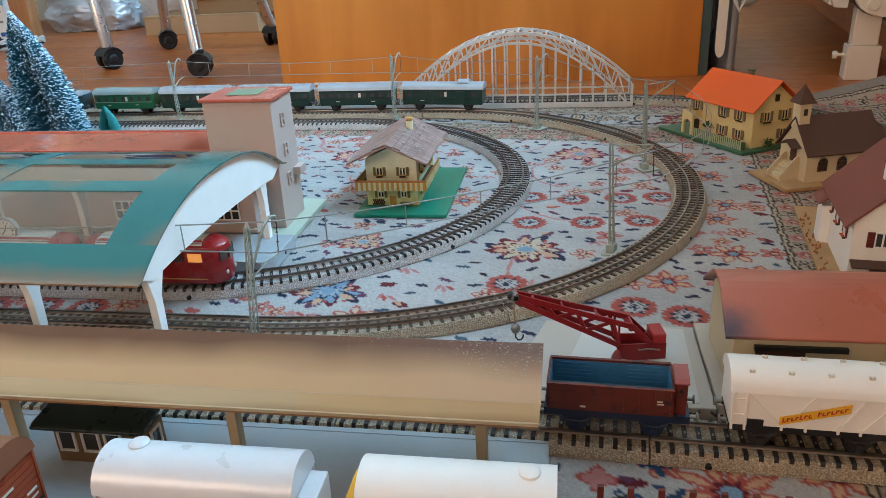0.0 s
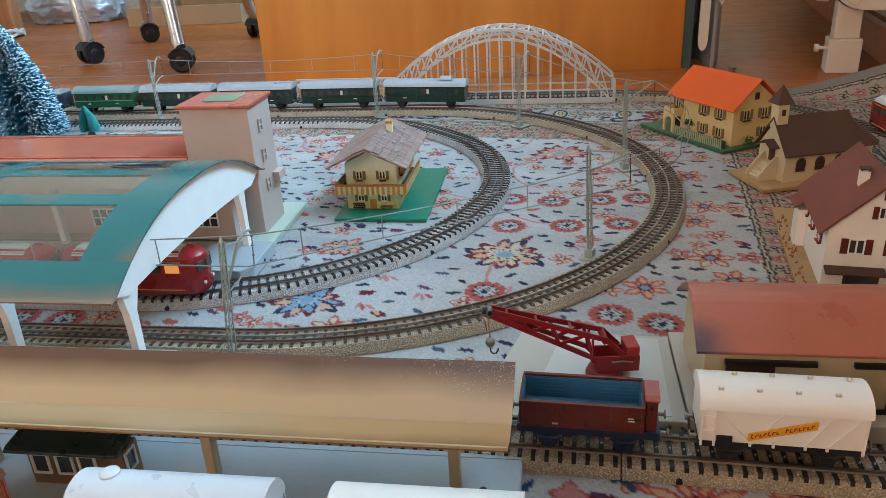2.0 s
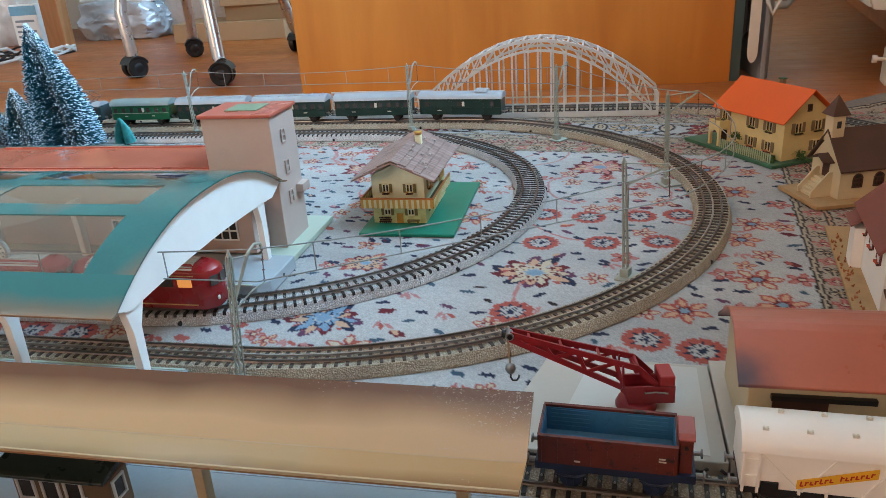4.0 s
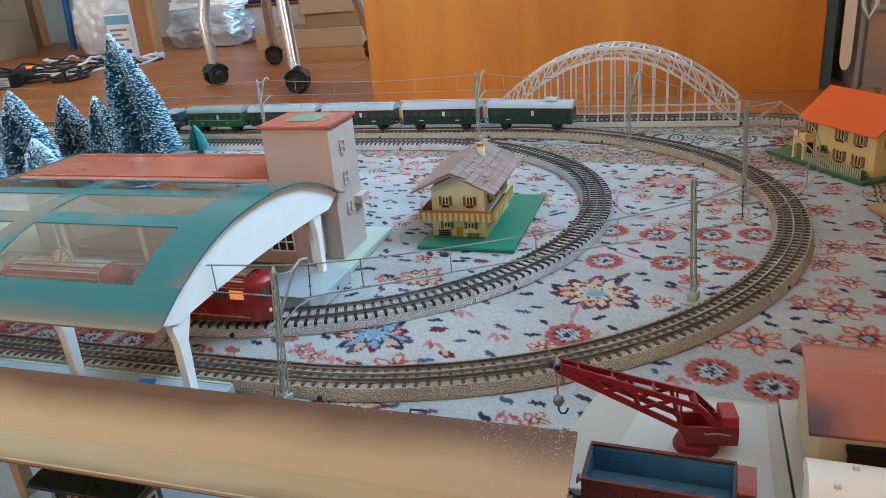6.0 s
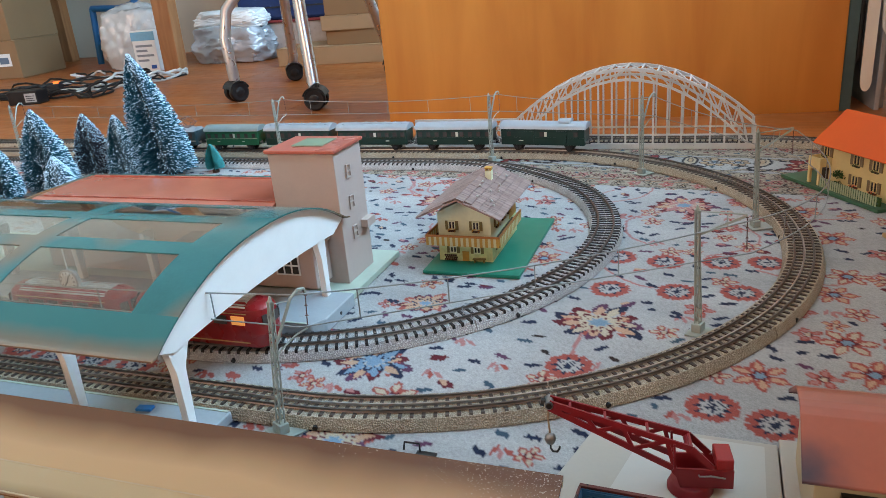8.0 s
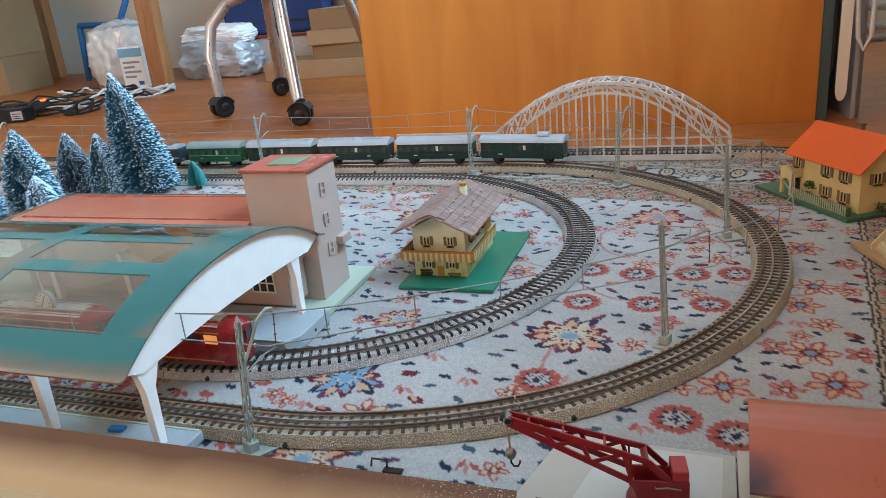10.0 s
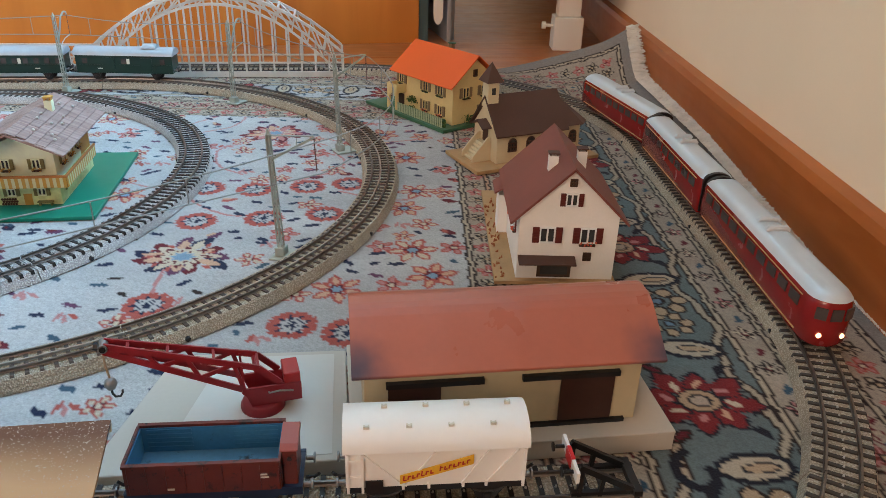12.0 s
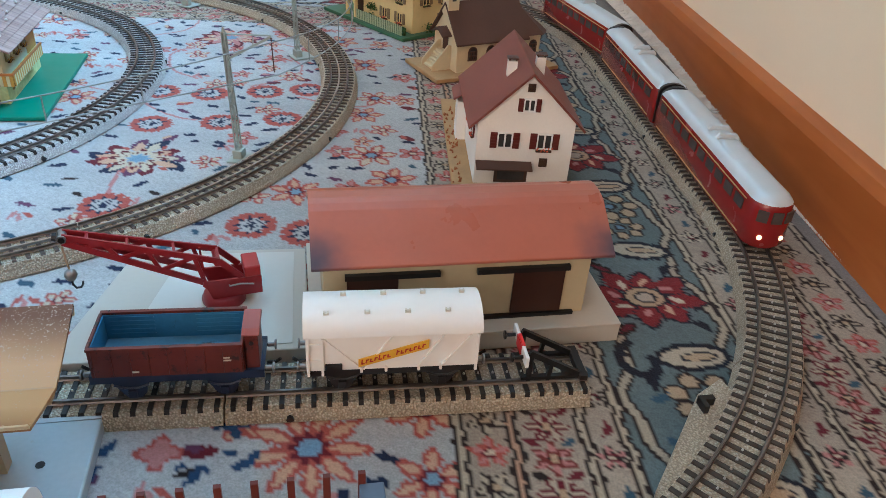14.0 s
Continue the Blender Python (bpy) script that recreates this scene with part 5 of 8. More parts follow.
for x in (-0.0365, 0.0295):
    d = 1 if x < 0 else -1
    part("end_wall", boxes((x - 0.0006, x + 0.0006, -hw + 0.0007, hw - 0.0007, low, rim - 0.0002)), M_GONDOLA, gondola)
    part("inner_lining", boxes((x + d * 0.0009 - 0.0002, x + d * 0.0009 + 0.0002, -hw + 0.0013, hw - 0.0013, low + 0.001, rim - 0.0014)), M_GONDOLA_IN, gondola, "blue painted lining")
part("wagon_floor", boxes((-0.0355, 0.0285, -hw + 0.0013, hw - 0.0013, low + 0.0007, low + 0.0017)), mat("worn_blue_wagon_floor", (0.07, 0.17, 0.25), 0.5, 0, 0.2, 50, dirt=(0.012, 0.014, 0.016), dirt_at=0.50, dscale=45), gondola, "blue painted floor")
cabin = part("brake_cabin", boxes((0.0304, 0.0366, -0.0105, 0.0070, 0.0262, 0.0468)), M_GONDOLA, gondola, bevel=0.0004)
bm = B()
prism(bm, [(-0.0112, 0.0469), (-0.0112, 0.0477), (-0.0085, 0.0496), (0.0055, 0.0500), (0.0078, 0.0477), (0.0078, 0.0469)], 0.0296, 0.0374, "x")
part("cabin_roof", bm, mat("faded_red_cabin_roof", (0.30, 0.085, 0.075), 0.4, var=0.12), cabin, "faded pinkish roof", bevel=0.0003)
bm = B()
lathe(bm, [(0.0003, -0.0004), (0.0011, -0.0004), (0.0011, 0.0001)], 10, (0.0335, -0.0106, 0.0425), "y")
part("cabin_window", bm, M_BLACK, cabin)
part("step_board", boxes((0.0304, 0.0375, -0.0125, 0.0125, 0.0262, 0.0272)), M_WAGON_BLUE, gondola)
underframe(gondola, 0.0385, 0.0125, (-0.021, 0.020), low, M_WAGON_BLUE)
for x in (-0.021, 0.020):
    wheelset(gondola, x, M_WAGON_BLUE)
buffers(gondola, -0.0388)
buffers(gondola, 0.0388)

M_VAN = mat("white_van_plastic", (0.80, 0.78, 0.74), 0.45, var=0.03)
M_YELLOW = mat("yellow_advertising_band", (0.72, 0.40, 0.03), 0.5, var=0.05)
M_REDPAINT = mat("red_lettering", (0.42, 0.03, 0.02), 0.5)
van = thing("covered_van", on_siding(0.3557), "white covered goods van with yellow advertising band", "wagon")
low, eave = 0.0275, 0.0475
part("body", boxes((-0.0405, 0.0405, -0.0145, 0.0145, low, eave)), M_VAN, van, bevel=0.0004)
prof = [(0.0155 * math.sin(a), eave + 0.0108 * math.cos(a)) for a in [radians(-90 + 15 * i) for i in range(13)]]
bm = B()
prism(bm, [(y, z) for y, z in prof], -0.0415, 0.0415, "x")
part("roof", bm, M_WHITE, van, smooth=True, crease=50)
for i in range(4):
    for y, z, x in ((-0.0088, eave + 0.0086, -0.031), (0.0030, eave + 0.0106, -0.023)):
        x += 0.0187 * i
        bm = boxes((x - 0.0013, x + 0.0013, y - 0.0007, y + 0.0007, z, z + 0.0011), (x - 0.0013, x - 0.0006, y - 0.0007, y + 0.0007, z + 0.0011, z + 0.0016), (x + 0.0006, x + 0.0013, y - 0.0007, y + 0.0007, z + 0.0011, z + 0.0016))
        part("roof_vent", bm, M_BARS, van)
for s in (-1, 1):
    y = s * 0.0149
    for x in (-0.0395, -0.033, -0.0150, -0.0035, 0.0120, 0.0225, 0.0395):
        tall = abs(x) > 0.03
        part("frame_rib", boxes((x - 0.0006, x + 0.0006, y - 0.0006, y + 0.0006, low - (0.0024 if tall else 0.0012), eave - 0.0005 if tall else low + 0.002)), M_VAN, van)
    for a, b in ((-0.0325, -0.0150), (-0.0010, -0.0140), (0.0230, 0.0115), (0.0365, 0.0225)):
        bm = B()
        bar(bm, (a, y, eave - 0.001), (b, y, low + 0.0006), 0.0009, 0.001, (0, 1, 0))
        part("diagonal_brace", bm, M_VAN, van)
    for z in (low + 0.0062, low + 0.0155):
        part("door_bar", boxes((-0.0398, -0.0330, y - 0.0004, y + 0.0004, z, z + 0.0008)), M_VAN, van)
    band = B()
    prism(band, [(-0.0165, low + 0.0022), (0.0162, low + 0.0122), (0.0162, low + 0.0172), (-0.0165, low + 0.0068)], s * 0.0153 - 0.0003, s * 0.0153 + 0.0003, "y")
    b = part("advertising_band", band, M_YELLOW, van, "yellow band with red lettering strokes")
    bm = B()
    for k in range(14):
        x = -0.0150 + 0.0020 * k + (0.0022 if k > 6 else 0)
        z = low + 0.0052 + (x + 0.0150) * 0.306
        up = 0.0017 if k in (0, 4, 7) else 0.0009
        bar(bm, (x, s * 0.0157, z - 0.0010), (x + 0.0003, s * 0.0157, z + up), 0.0006, 0.0004, (0, 1, 0))
        bar(bm, (x, s * 0.0157, z - 0.0009 + 0.0016 * (k % 2)), (x + 0.0014, s * 0.0157, z - 0.0006 + 0.0016 * (k % 2)), 0.0005, 0.0004, (0, 1, 0))
    part("lettering_bar", bm, M_REDPAINT, b)
    part("vent_door", boxes((-0.0318, -0.0240, y - 0.0006, y + 0.0006, low - 0.0008, low + 0.0042)), M_BLACK, van)
underframe(van, 0.0405, 0.0125, (-0.024, 0.024), low)
for x in (-0.024, 0.024):
    wheelset(van, x)
buffers(van, -0.0409)
buffers(van, 0.0409)

stop = thing("buffer_stop", on_siding(0.4225), "black buffer stop with red and white beam", "buffer stop")
bm = B()
for s in (-1, 1):
    bar(bm, (0.001, s * 0.0085, 0.0285), (0.030, s * 0.0085, 0.0125), 0.0022, 0.003)
    bar(bm, (0.002, s * 0.0085, 0.011), (0.002, s * 0.0085, 0.0290), 0.0022)
    bar(bm, (0.012, s * 0.0085, 0.0105), (0.013, s * 0.0085, 0.0205), 0.002)
    bar(bm, (-0.002, s * 0.0085, 0.0125), (0.033, s * 0.0085, 0.0125), 0.0025, 0.002)
bar(bm, (0.030, -0.012, 0.0132), (0.030, 0.012, 0.0132), 0.004, 0.003)
part("frame", bm, M_BLACK, stop)
part("beam", boxes((-0.0022, -0.0004, -0.0140, 0.0140, 0.0235, 0.0295)), M_WHITE, stop, "white beam", bevel=0.0003)
part("stripe", boxes((-0.0025, -0.0023, -0.0045, 0.0050, 0.0234, 0.0296), (-0.0022, -0.0004, -0.0045, 0.0050, 0.0296, 0.0299)), mat("signal_red", (0.6, 0.02, 0.02), 0.4), stop, "red stripe")
bm = B()
for s in (-1, 1):
    lathe(bm, [(0.001, -0.0023), (0.001, -0.007), (0.0024, -0.0074), (0.0024, -0.0082)], 10, (0, s * 0.0088, 0.0262), "x")
part("buffer", bm, M_BLACK, stop, smooth=True)


# ---- houses ----


def house_window(parent, face, w, h, frame_mat, shutter_mat=None, bars=(2, 1), box_mat=None, arched=False):
    """A window in a wall: frame, pane and shutters; face gives its foot in the wall, looking out along -y."""
    wf = part("window", grid_window(w, h, *bars), frame_mat, parent)
    wf.matrix_local = face
    bm = boxes((-w / 2, w / 2, -0.0003, 0.0, 0, h))
    part("pane", bm, M_PANE, wf)
    if arched:
        bm = B()
        n = 8
        pts = [(w / 2 * math.cos(math.pi * i / n), h + w / 2 * math.sin(math.pi * i / n)) for i in range(n + 1)]
        prism(bm, pts, -0.0006, 0.0, "y")
        part("arch_pane", bm, M_PANE, wf)
        bm = B()
        for a, b in zip(pts, pts[1:]):
            bar(bm, (a[0], -0.0008, a[1]), (b[0], -0.0008, b[1]), 0.001, 0.0012)
        part("arch_trim", bm, frame_mat, wf)
    if shutter_mat:
        for s in (-1, 1):
            x = s * (w / 2 + w * 0.28)
            sh = part("shutter", boxes((x - w * 0.24, x + w * 0.24, -0.0012, 0, -0.0003, h + 0.0003)), shutter_mat, wf)
            part("louvre", boxes(*[(x - w * 0.19, x + w * 0.19, -0.0015, -0.0012, h * (k + 0.3) / 5, h * (k + 0.75) / 5) for k in range(5)]), shutter_mat, sh)
    if box_mat:
        part("flower_box", boxes((-w * 0.55, w * 0.55, -0.0025, -0.0004, -0.0022, -0.0004)), M_DARKWOOD, wf)
        bm = B()
        r = random.Random(int(w * 1e5))
        for _ in range(14):
            p = Vector((r.uniform(-w * 0.6, w * 0.6), r.uniform(-0.0035, -0.001), r.uniform(-0.0015, 0.0012)))
            rod(bm, p, p + Vector((r.uniform(-1, 1), r.uniform(-1, 1), r.uniform(-1, 1))).normalized() * 0.0009, 0.0007, 0.0003, 5)
        part("flower", bm, box_mat, wf)
    return wf


def pitched(bm, x0, x1, half, eave, ridge, thick=0.0016, mid=0.0):
    """Two roof slopes with the ridge along x."""
    prism(bm, [(mid - half, eave), (mid, ridge), (mid + half, eave), (mid + half, eave - thick), (mid, ridge - thick * 1.3), (mid - half, eave - thick)], x0, x1, "x")


M_DARKWOOD = mat("dark_brown_wood", (0.06, 0.03, 0.018), 0.6)
M_PLASTER = mat("off_white_plaster", (0.82, 0.79, 0.74), 0.8, var=0.05, scale=40, bump=0.25, bscale=700, dirt=(0.5, 0.42, 0.33), dirt_at=0.7)
M_ROOF_BROWN = mat("matt_red_brown_roof", (0.20, 0.062, 0.047), 0.6, var=0.2, scale=30, bump=0.15, bscale=500)
M_ROOF_DARK = mat("matt_chocolate_roof", (0.085, 0.042, 0.03), 0.65, var=0.15, scale=30, bump=0.15, bscale=500)
M_SHUTTER = mat("wine_red_shutter", (0.115, 0.02, 0.015), 0.5, var=0.15)
M_FLOWER = mat("orange_red_flowers", (0.55, 0.10, 0.05), 0.7, var=0.3)
M_TAN_BASE = mat("tan_card_base", (0.40, 0.24, 0.11), 0.7, var=0.15, scale=80, bump=0.2)

# gabled house with wine-red shutters
farm = thing("gabled_house", pose(0.490, -0.198, 0.003, 0, 0, -7.5), "white gabled model house with red-brown roof and wine-red shutters", "house")
bm = B()
prism(bm, [(-0.0365, 0), (0.0365, 0), (0.0365, 0.052), (0, 0.0860), (-0.0365, 0.052)], -0.055, 0.047, "y")
part("wall", bm, M_PLASTER, farm)
for s in (-1, 1):
    bm = B()
    prism(bm, [(s * 0.0440, 0.0468), (0, 0.0895), (0, 0.0872), (s * 0.0432, 0.0452)], -0.0585, 0.052, "y")
    part("roof", bm, M_ROOF_BROWN, farm, "matt red-brown roof")
for x, z, w, h, sh, bx in ((-0.0155, 0.0305, 0.0108, 0.0118, M_SHUTTER, None), (0.0145, 0.0305, 0.0108, 0.0118, M_SHUTTER, M_FLOWER), (0.000, 0.0600, 0.0082, 0.0092, M_SHUTTER, None)):
    house_window(farm, pose(x, -0.0552, z), w, h, M_WHITE, sh, (2, 1), bx)
house_window(farm, pose(0.0, -0.0552, 0.0755), 0.0042, 0.0048, M_DARKWOOD, None, (2, 2))
house_window(farm, pose(0.0155, -0.0552, 0.0165), 0.005, 0.0055, M_DARKWOOD, None, (3, 3))
part("shop_door", boxes((-0.021, 0.0045, -0.0556, -0.0551, 0.0015, 0.0165)), M_DARKWOOD, farm, "dark wide doorway")
part("shop_window", boxes((-0.0185, 0.002, -0.0560, -0.0557, 0.004, 0.0145)), M_PANE, farm)
bm = B()
prism(bm, [(-0.0555, 0.0195), (-0.066, 0.0170), (-0.066, 0.0160), (-0.0555, 0.0180)], -0.036, 0.0065, "x")
part("awning", bm, M_ROOF_DARK, farm, "brown canopy over the door")
for x, y, sx in ((-0.011, -0.024, 1), (0.0125, -0.012, -1)):
    ch = part("chimney", boxes((x - 0.0035, x + 0.0035, y - 0.003, y + 0.003, 0.070, 0.0875)), M_PLASTER, farm)
    part("chimney_cap", boxes((x - 0.0042, x + 0.0042, y - 0.0036, y + 0.0036, 0.089, 0.090), (x - 0.003, x - 0.0022, y - 0.003, y + 0.003, 0.0875, 0.089), (x + 0.0022, x + 0.003, y - 0.003, y + 0.003, 0.0875, 0.089)), M_ROOF_DARK, ch)
for k in range(3):
    house_window(farm, pose(-0.0362, -0.03 + 0.03 * k, 0.03, 0, 0, -90), 0.008, 0.0095, M_WHITE, M_SHUTTER, (2, 1), M_FLOWER)
    house_window(farm, pose(0.0362, -0.03 + 0.03 * k, 0.03, 0, 0, 90), 0.008, 0.0095, M_WHITE, M_SHUTTER, (2, 1))
part("annex", boxes((-0.045, -0.0368, 0.026, 0.046, 0, 0.034)), M_PLASTER, farm)
bm = B()
prism(bm, [(-0.0367, 0.046), (-0.049, 0.038), (-0.049, 0.0365), (-0.0367, 0.0445)], 0.022, 0.050, "y")
part("annex_roof", bm, M_ROOF_BROWN, farm, "matt red-brown roof")
base = thing("tan_base_plate", pose(0.486, -0.175, 0, 0, 0, -7.5), "tan card base plate under the gabled house", "base plate")
part("plate", boxes((-0.046, 0.046, -0.083, 0.10, 0, 0.003)), M_TAN_BASE, base, bevel=0.0004)
bm = B()
r = random.Random(3)
for _ in range(60):
    p = Vector((r.uniform(-0.045, -0.037), r.uniform(-0.08, 0.08), 0.003))
    rod(bm, p, p + Vector((r.uniform(-0.4, 0.4), r.uniform(-0.4, 0.4), 1)) * r.uniform(0.001, 0.0028), 0.0009, 0.0002, 5)
tagged(part("flower_border", bm, mat("rust_orange_scatter", (0.32, 0.10, 0.035), 0.9, var=0.4), base), kind="stuff")

# chapel
chapel = thing("chapel", pose(0.482, 0.0, 0.004, 0, 0, 18), "cream chapel with chocolate roof, turret and arched windows", "chapel")
M_CHAPEL = mat("warm_cream_render", (0.58, 0.47, 0.30), 0.75, var=0.07, bump=0.15, bscale=600)
bm = B()
prism(bm, [(0, 0), (0.05, 0), (0.05, 0.034), (0.025, 0.064), (0, 0.034)], 0, 0.084, "x")
part("nave", bm, M_CHAPEL, chapel)
bm = B()
pitched(bm, -0.004, 0.086, 0.0305, 0.031, 0.0675, mid=0.025)
part("nave_roof", bm, M_ROOF_DARK, chapel, "chocolate brown roof")
bm = B()
prism(bm, [(0.084, 0.005), (0.106, 0.005), (0.116, 0.016), (0.116, 0.034), (0.106, 0.045), (0.084, 0.045)], 0, 0.033, "z")
part("apse", bm, M_CHAPEL, chapel)
bm = B()
a = [bm.verts.new(p) for p in ((0.0845, -0.001, 0.032), (0.108, -0.001, 0.032), (0.121, 0.013, 0.032), (0.121, 0.037, 0.032), (0.108, 0.051, 0.032), (0.0845, 0.051, 0.032))]
t = bm.verts.new((0.088, 0.025, 0.059))
t2 = bm.verts.new((0.0845, 0.025, 0.059))
for i in range(5):
    bm.faces.new((a[i], a[i + 1], t))
bm.faces.new((a[0], t, t2))
bm.faces.new((a[5], t2, t))
bm.faces.new((a[0], t2, a[5]))
bm.faces.new(a[::-1])
part("apse_roof", bm, M_ROOF_DARK, chapel, "chocolate brown roof")
tur = part("turret", boxes((-0.003, 0.0095, 0.0185, 0.0315, 0.055, 0.083)), M_CHAPEL, chapel)
bm = B()
q = [bm.verts.new(p) for p in ((-0.0065, 0.015, 0.082), (0.013, 0.015, 0.082), (0.013, 0.035, 0.082), (-0.0065, 0.035, 0.082))]
t = bm.verts.new((0.0032, 0.025, 0.102))
for i in range(4):
    bm.faces.new((q[i], q[(i + 1) % 4], t))
bm.faces.new(q[::-1])
part("turret_roof", bm, M_ROOF_DARK, tur)
part("bell_opening", boxes((0.001, 0.0055, 0.0181, 0.0184, 0.069, 0.076)), M_PANE, tur)
M_CHOC = mat("chocolate_window_trim", (0.07, 0.03, 0.02), 0.5)
for k in range(3):
    house_window(chapel, pose(0.0185 + 0.0225 * k, -0.0002, 0.012), 0.0095, 0.009, M_CHOC, None, (3, 2), None, True)
house_window(chapel, pose(0.098, 0.0048, 0.012), 0.0085, 0.009, M_CHOC, None, (2, 2), None, True)
stair = part("stair_landing", boxes((-0.0034, -0.0002, 0.0145, 0.0355, 0, 0.0175)), M_CHAPEL, chapel)
for k in range(6):
    part("step", boxes((-0.006 - 0.0026 * k, -0.0034 - 0.0026 * k, 0.0146, 0.0354, 0, 0.0175 - 0.0029 * k - 0.0004)), M_CHAPEL, stair)
for y in (0.0135, 0.0365):
    bm = B()
    prism(bm, [(-0.0003, 0), (-0.0215, 0), (-0.0215, 0.006), (-0.004, 0.0255), (-0.0003, 0.0255)], y - 0.001, y + 0.001, "y")
    part("stair_wall", bm, M_CHAPEL, chapel)
part("portal", boxes((-0.0006, -0.0002, 0.0195, 0.0305, 0.018, 0.034)), M_CHOC, chapel)
bm = B()
prism(bm, [(0.012, 0.036), (0.025, 0.043), (0.038, 0.036), (0.038, 0.0348), (0.025, 0.0418), (0.012, 0.0348)], -0.012, -0.0002, "x")
part("porch_roof", bm, M_ROOF_DARK, chapel)
cb = thing("tan_base_plate", pose(0.482, 0.0, 0, 0, 0, 18), "tan card base plate under the chapel", "base plate")
part("plate", boxes((-0.03, 0.123, -0.014, 0.06, 0, 0.004)), M_TAN_BASE, cb, bevel=0.0005)

# house with the orange roof
M_YELLOW_WALL = mat("printed_yellow_wall", (0.68, 0.52, 0.24), 0.5, var=0.08, scale=50)
M_ORANGE = mat("orange_card_roof", (0.72, 0.105, 0.012), 0.5, var=0.05, scale=20)
M_GREEN_BASE = mat("dark_green_card", (0.045, 0.13, 0.07), 0.5, var=0.08)
M_OLIVE = mat("olive_brown_shutter", (0.22, 0.155, 0.085), 0.5, var=0.15)
M_BUSH = mat("printed_bush_green", (0.05, 0.11, 0.03), 0.7, var=0.4, scale=200)
villa = thing("orange_roofed_house", pose(0.4555, 0.204, 0.004, 0, 0, -58.5), "yellow two-storey model house with bright orange roof and balcony", "house")
bm = B()
prism(bm, [(-0.034, 0), (0.034, 0), (0.034, 0.0505), (0, 0.077), (-0.034, 0.0505)], -0.056, 0.056, "x")
part("wall", bm, M_YELLOW_WALL, villa)
for s in (-1, 1):
    bm = B()
    prism(bm, [(s * 0.0425, 0.0465), (0, 0.0815), (0, 0.080), (s * 0.0418, 0.0455)], -0.062, 0.0625, "x")
    part("roof", bm, M_ORANGE, villa, "bright orange card roof")
for x in (-0.045, 0.004, 0.033):
    house_window(villa, pose(x, -0.0342, 0.032), 0.0095, 0.0115, M_YELLOW_WALL, M_OLIVE, (2, 1), M_BUSH)
for x in (0.004, 0.033):
    house_window(villa, pose(x, -0.0342, 0.008), 0.0095, 0.0115, M_YELLOW_WALL, M_OLIVE, (2, 1), M_FLOWER)
for y, z in ((-0.014, 0.032), (0.015, 0.032), (0.015, 0.008)):
    house_window(villa, pose(0.0562, y, z, 0, 0, 90), 0.0095, 0.0115, M_YELLOW_WALL, M_OLIVE, (2, 1), M_BUSH if z > 0.02 else None)
house_window(villa, pose(0.0562, 0.0, 0.056, 0, 0, 90), 0.005, 0.0075, M_DARKWOOD, None, (1, 1))
part("ground_door", boxes((-0.0535, -0.040, -0.0347, -0.0342, 0, 0.018)), M_DARKWOOD, villa)
porch = part("balcony", boxes((-0.0565, -0.036, -0.050, -0.0345, 0.0215, 0.0245), (-0.0565, -0.036, -0.050, -0.0487, 0.0246, 0.0325), (-0.0565, -0.0552, -0.0486, -0.0345, 0.0246, 0.0325), (-0.0373, -0.036, -0.0486, -0.0345, 0.0246, 0.0325)), M_YELLOW_WALL, villa, "yellow balcony on arches")
for x in (-0.0565, -0.0395):
    part("pillar", boxes((x, x + 0.0035, -0.050, -0.0465, 0, 0.0214)), M_YELLOW_WALL, porch)
bm = B()
n = 8
pts = [(-0.0463 + 0.0068 * math.cos(math.pi * i / n), 0.013 + 0.0068 * math.sin(math.pi * i / n)) for i in range(n + 1)]
prism(bm, [(-0.053, 0.0214)] + pts[::-1] + [(-0.0395, 0.0214)], -0.0495, -0.0475, "y")
part("arch", bm, M_YELLOW_WALL, porch)
part("chimney", boxes((-0.002, 0.004, 0.006, 0.011, 0.068, 0.0845)), M_OLIVE, villa)
part("chimney_cap", boxes((-0.003, 0.005, 0.005, 0.012, 0.0846, 0.0860)), M_GREEN_BASE, villa)


def bush(bm, at, r, n, seed, flat=1.0):
    g = random.Random(seed)
    for _ in range(n):
        d = Vector((g.gauss(0, 1), g.gauss(0, 1) * flat, abs(g.gauss(0, 1)) * 1.2)).normalized() * r * g.uniform(0.4, 1.0)
        p = Vector(at) + Vector((d.x, d.y, d.z))
        s = r * 0.22
        v = [bm.verts.new(p + Vector((g.uniform(-s, s), g.uniform(-s, s), g.uniform(-s, s)))) for _ in range(3)]
        bm.faces.new(v)


for at, r in (((0.0575, -0.010, 0.0), 0.011), ((-0.02, -0.0365, 0.012), 0.009)):
    bm = B()
    bush(bm, at, r, 170, 5, 0.5)
    if at[2] > 0:
        bush(bm, (at[0], at[1], 0.0), 0.008, 130, 8, 0.5)
    part("shrub", bm, M_BUSH, villa, "green climbing shrub")
villa_base = thing("green_base_plate", pose(0.4555, 0.204, 0, 0, 0, -58.5), "dark green card base under the orange-roofed house", "base plate")
part("plate", boxes((-0.097, 0.066, -0.056, 0.042, 0, 0.004)), M_GREEN_BASE, villa_base, bevel=0.0005)
fence = thing("picket_fence", pose(0.4555, 0.204, 0.004, 0, 0, -58.5), "pale green picket fence before the orange-roofed house", "fence")
M_PICKET = mat("pale_green_picket", (0.40, 0.46, 0.30), 0.5)
picket = finish(boxes((-0.0009, 0.0009, -0.0004, 0.0004, 0, 0.0115)), "picket", M_PICKET)
for i in range(26):
    shared("picket", picket, fence, pose(-0.032 + 0.0035 * i, -0.0505, 0))
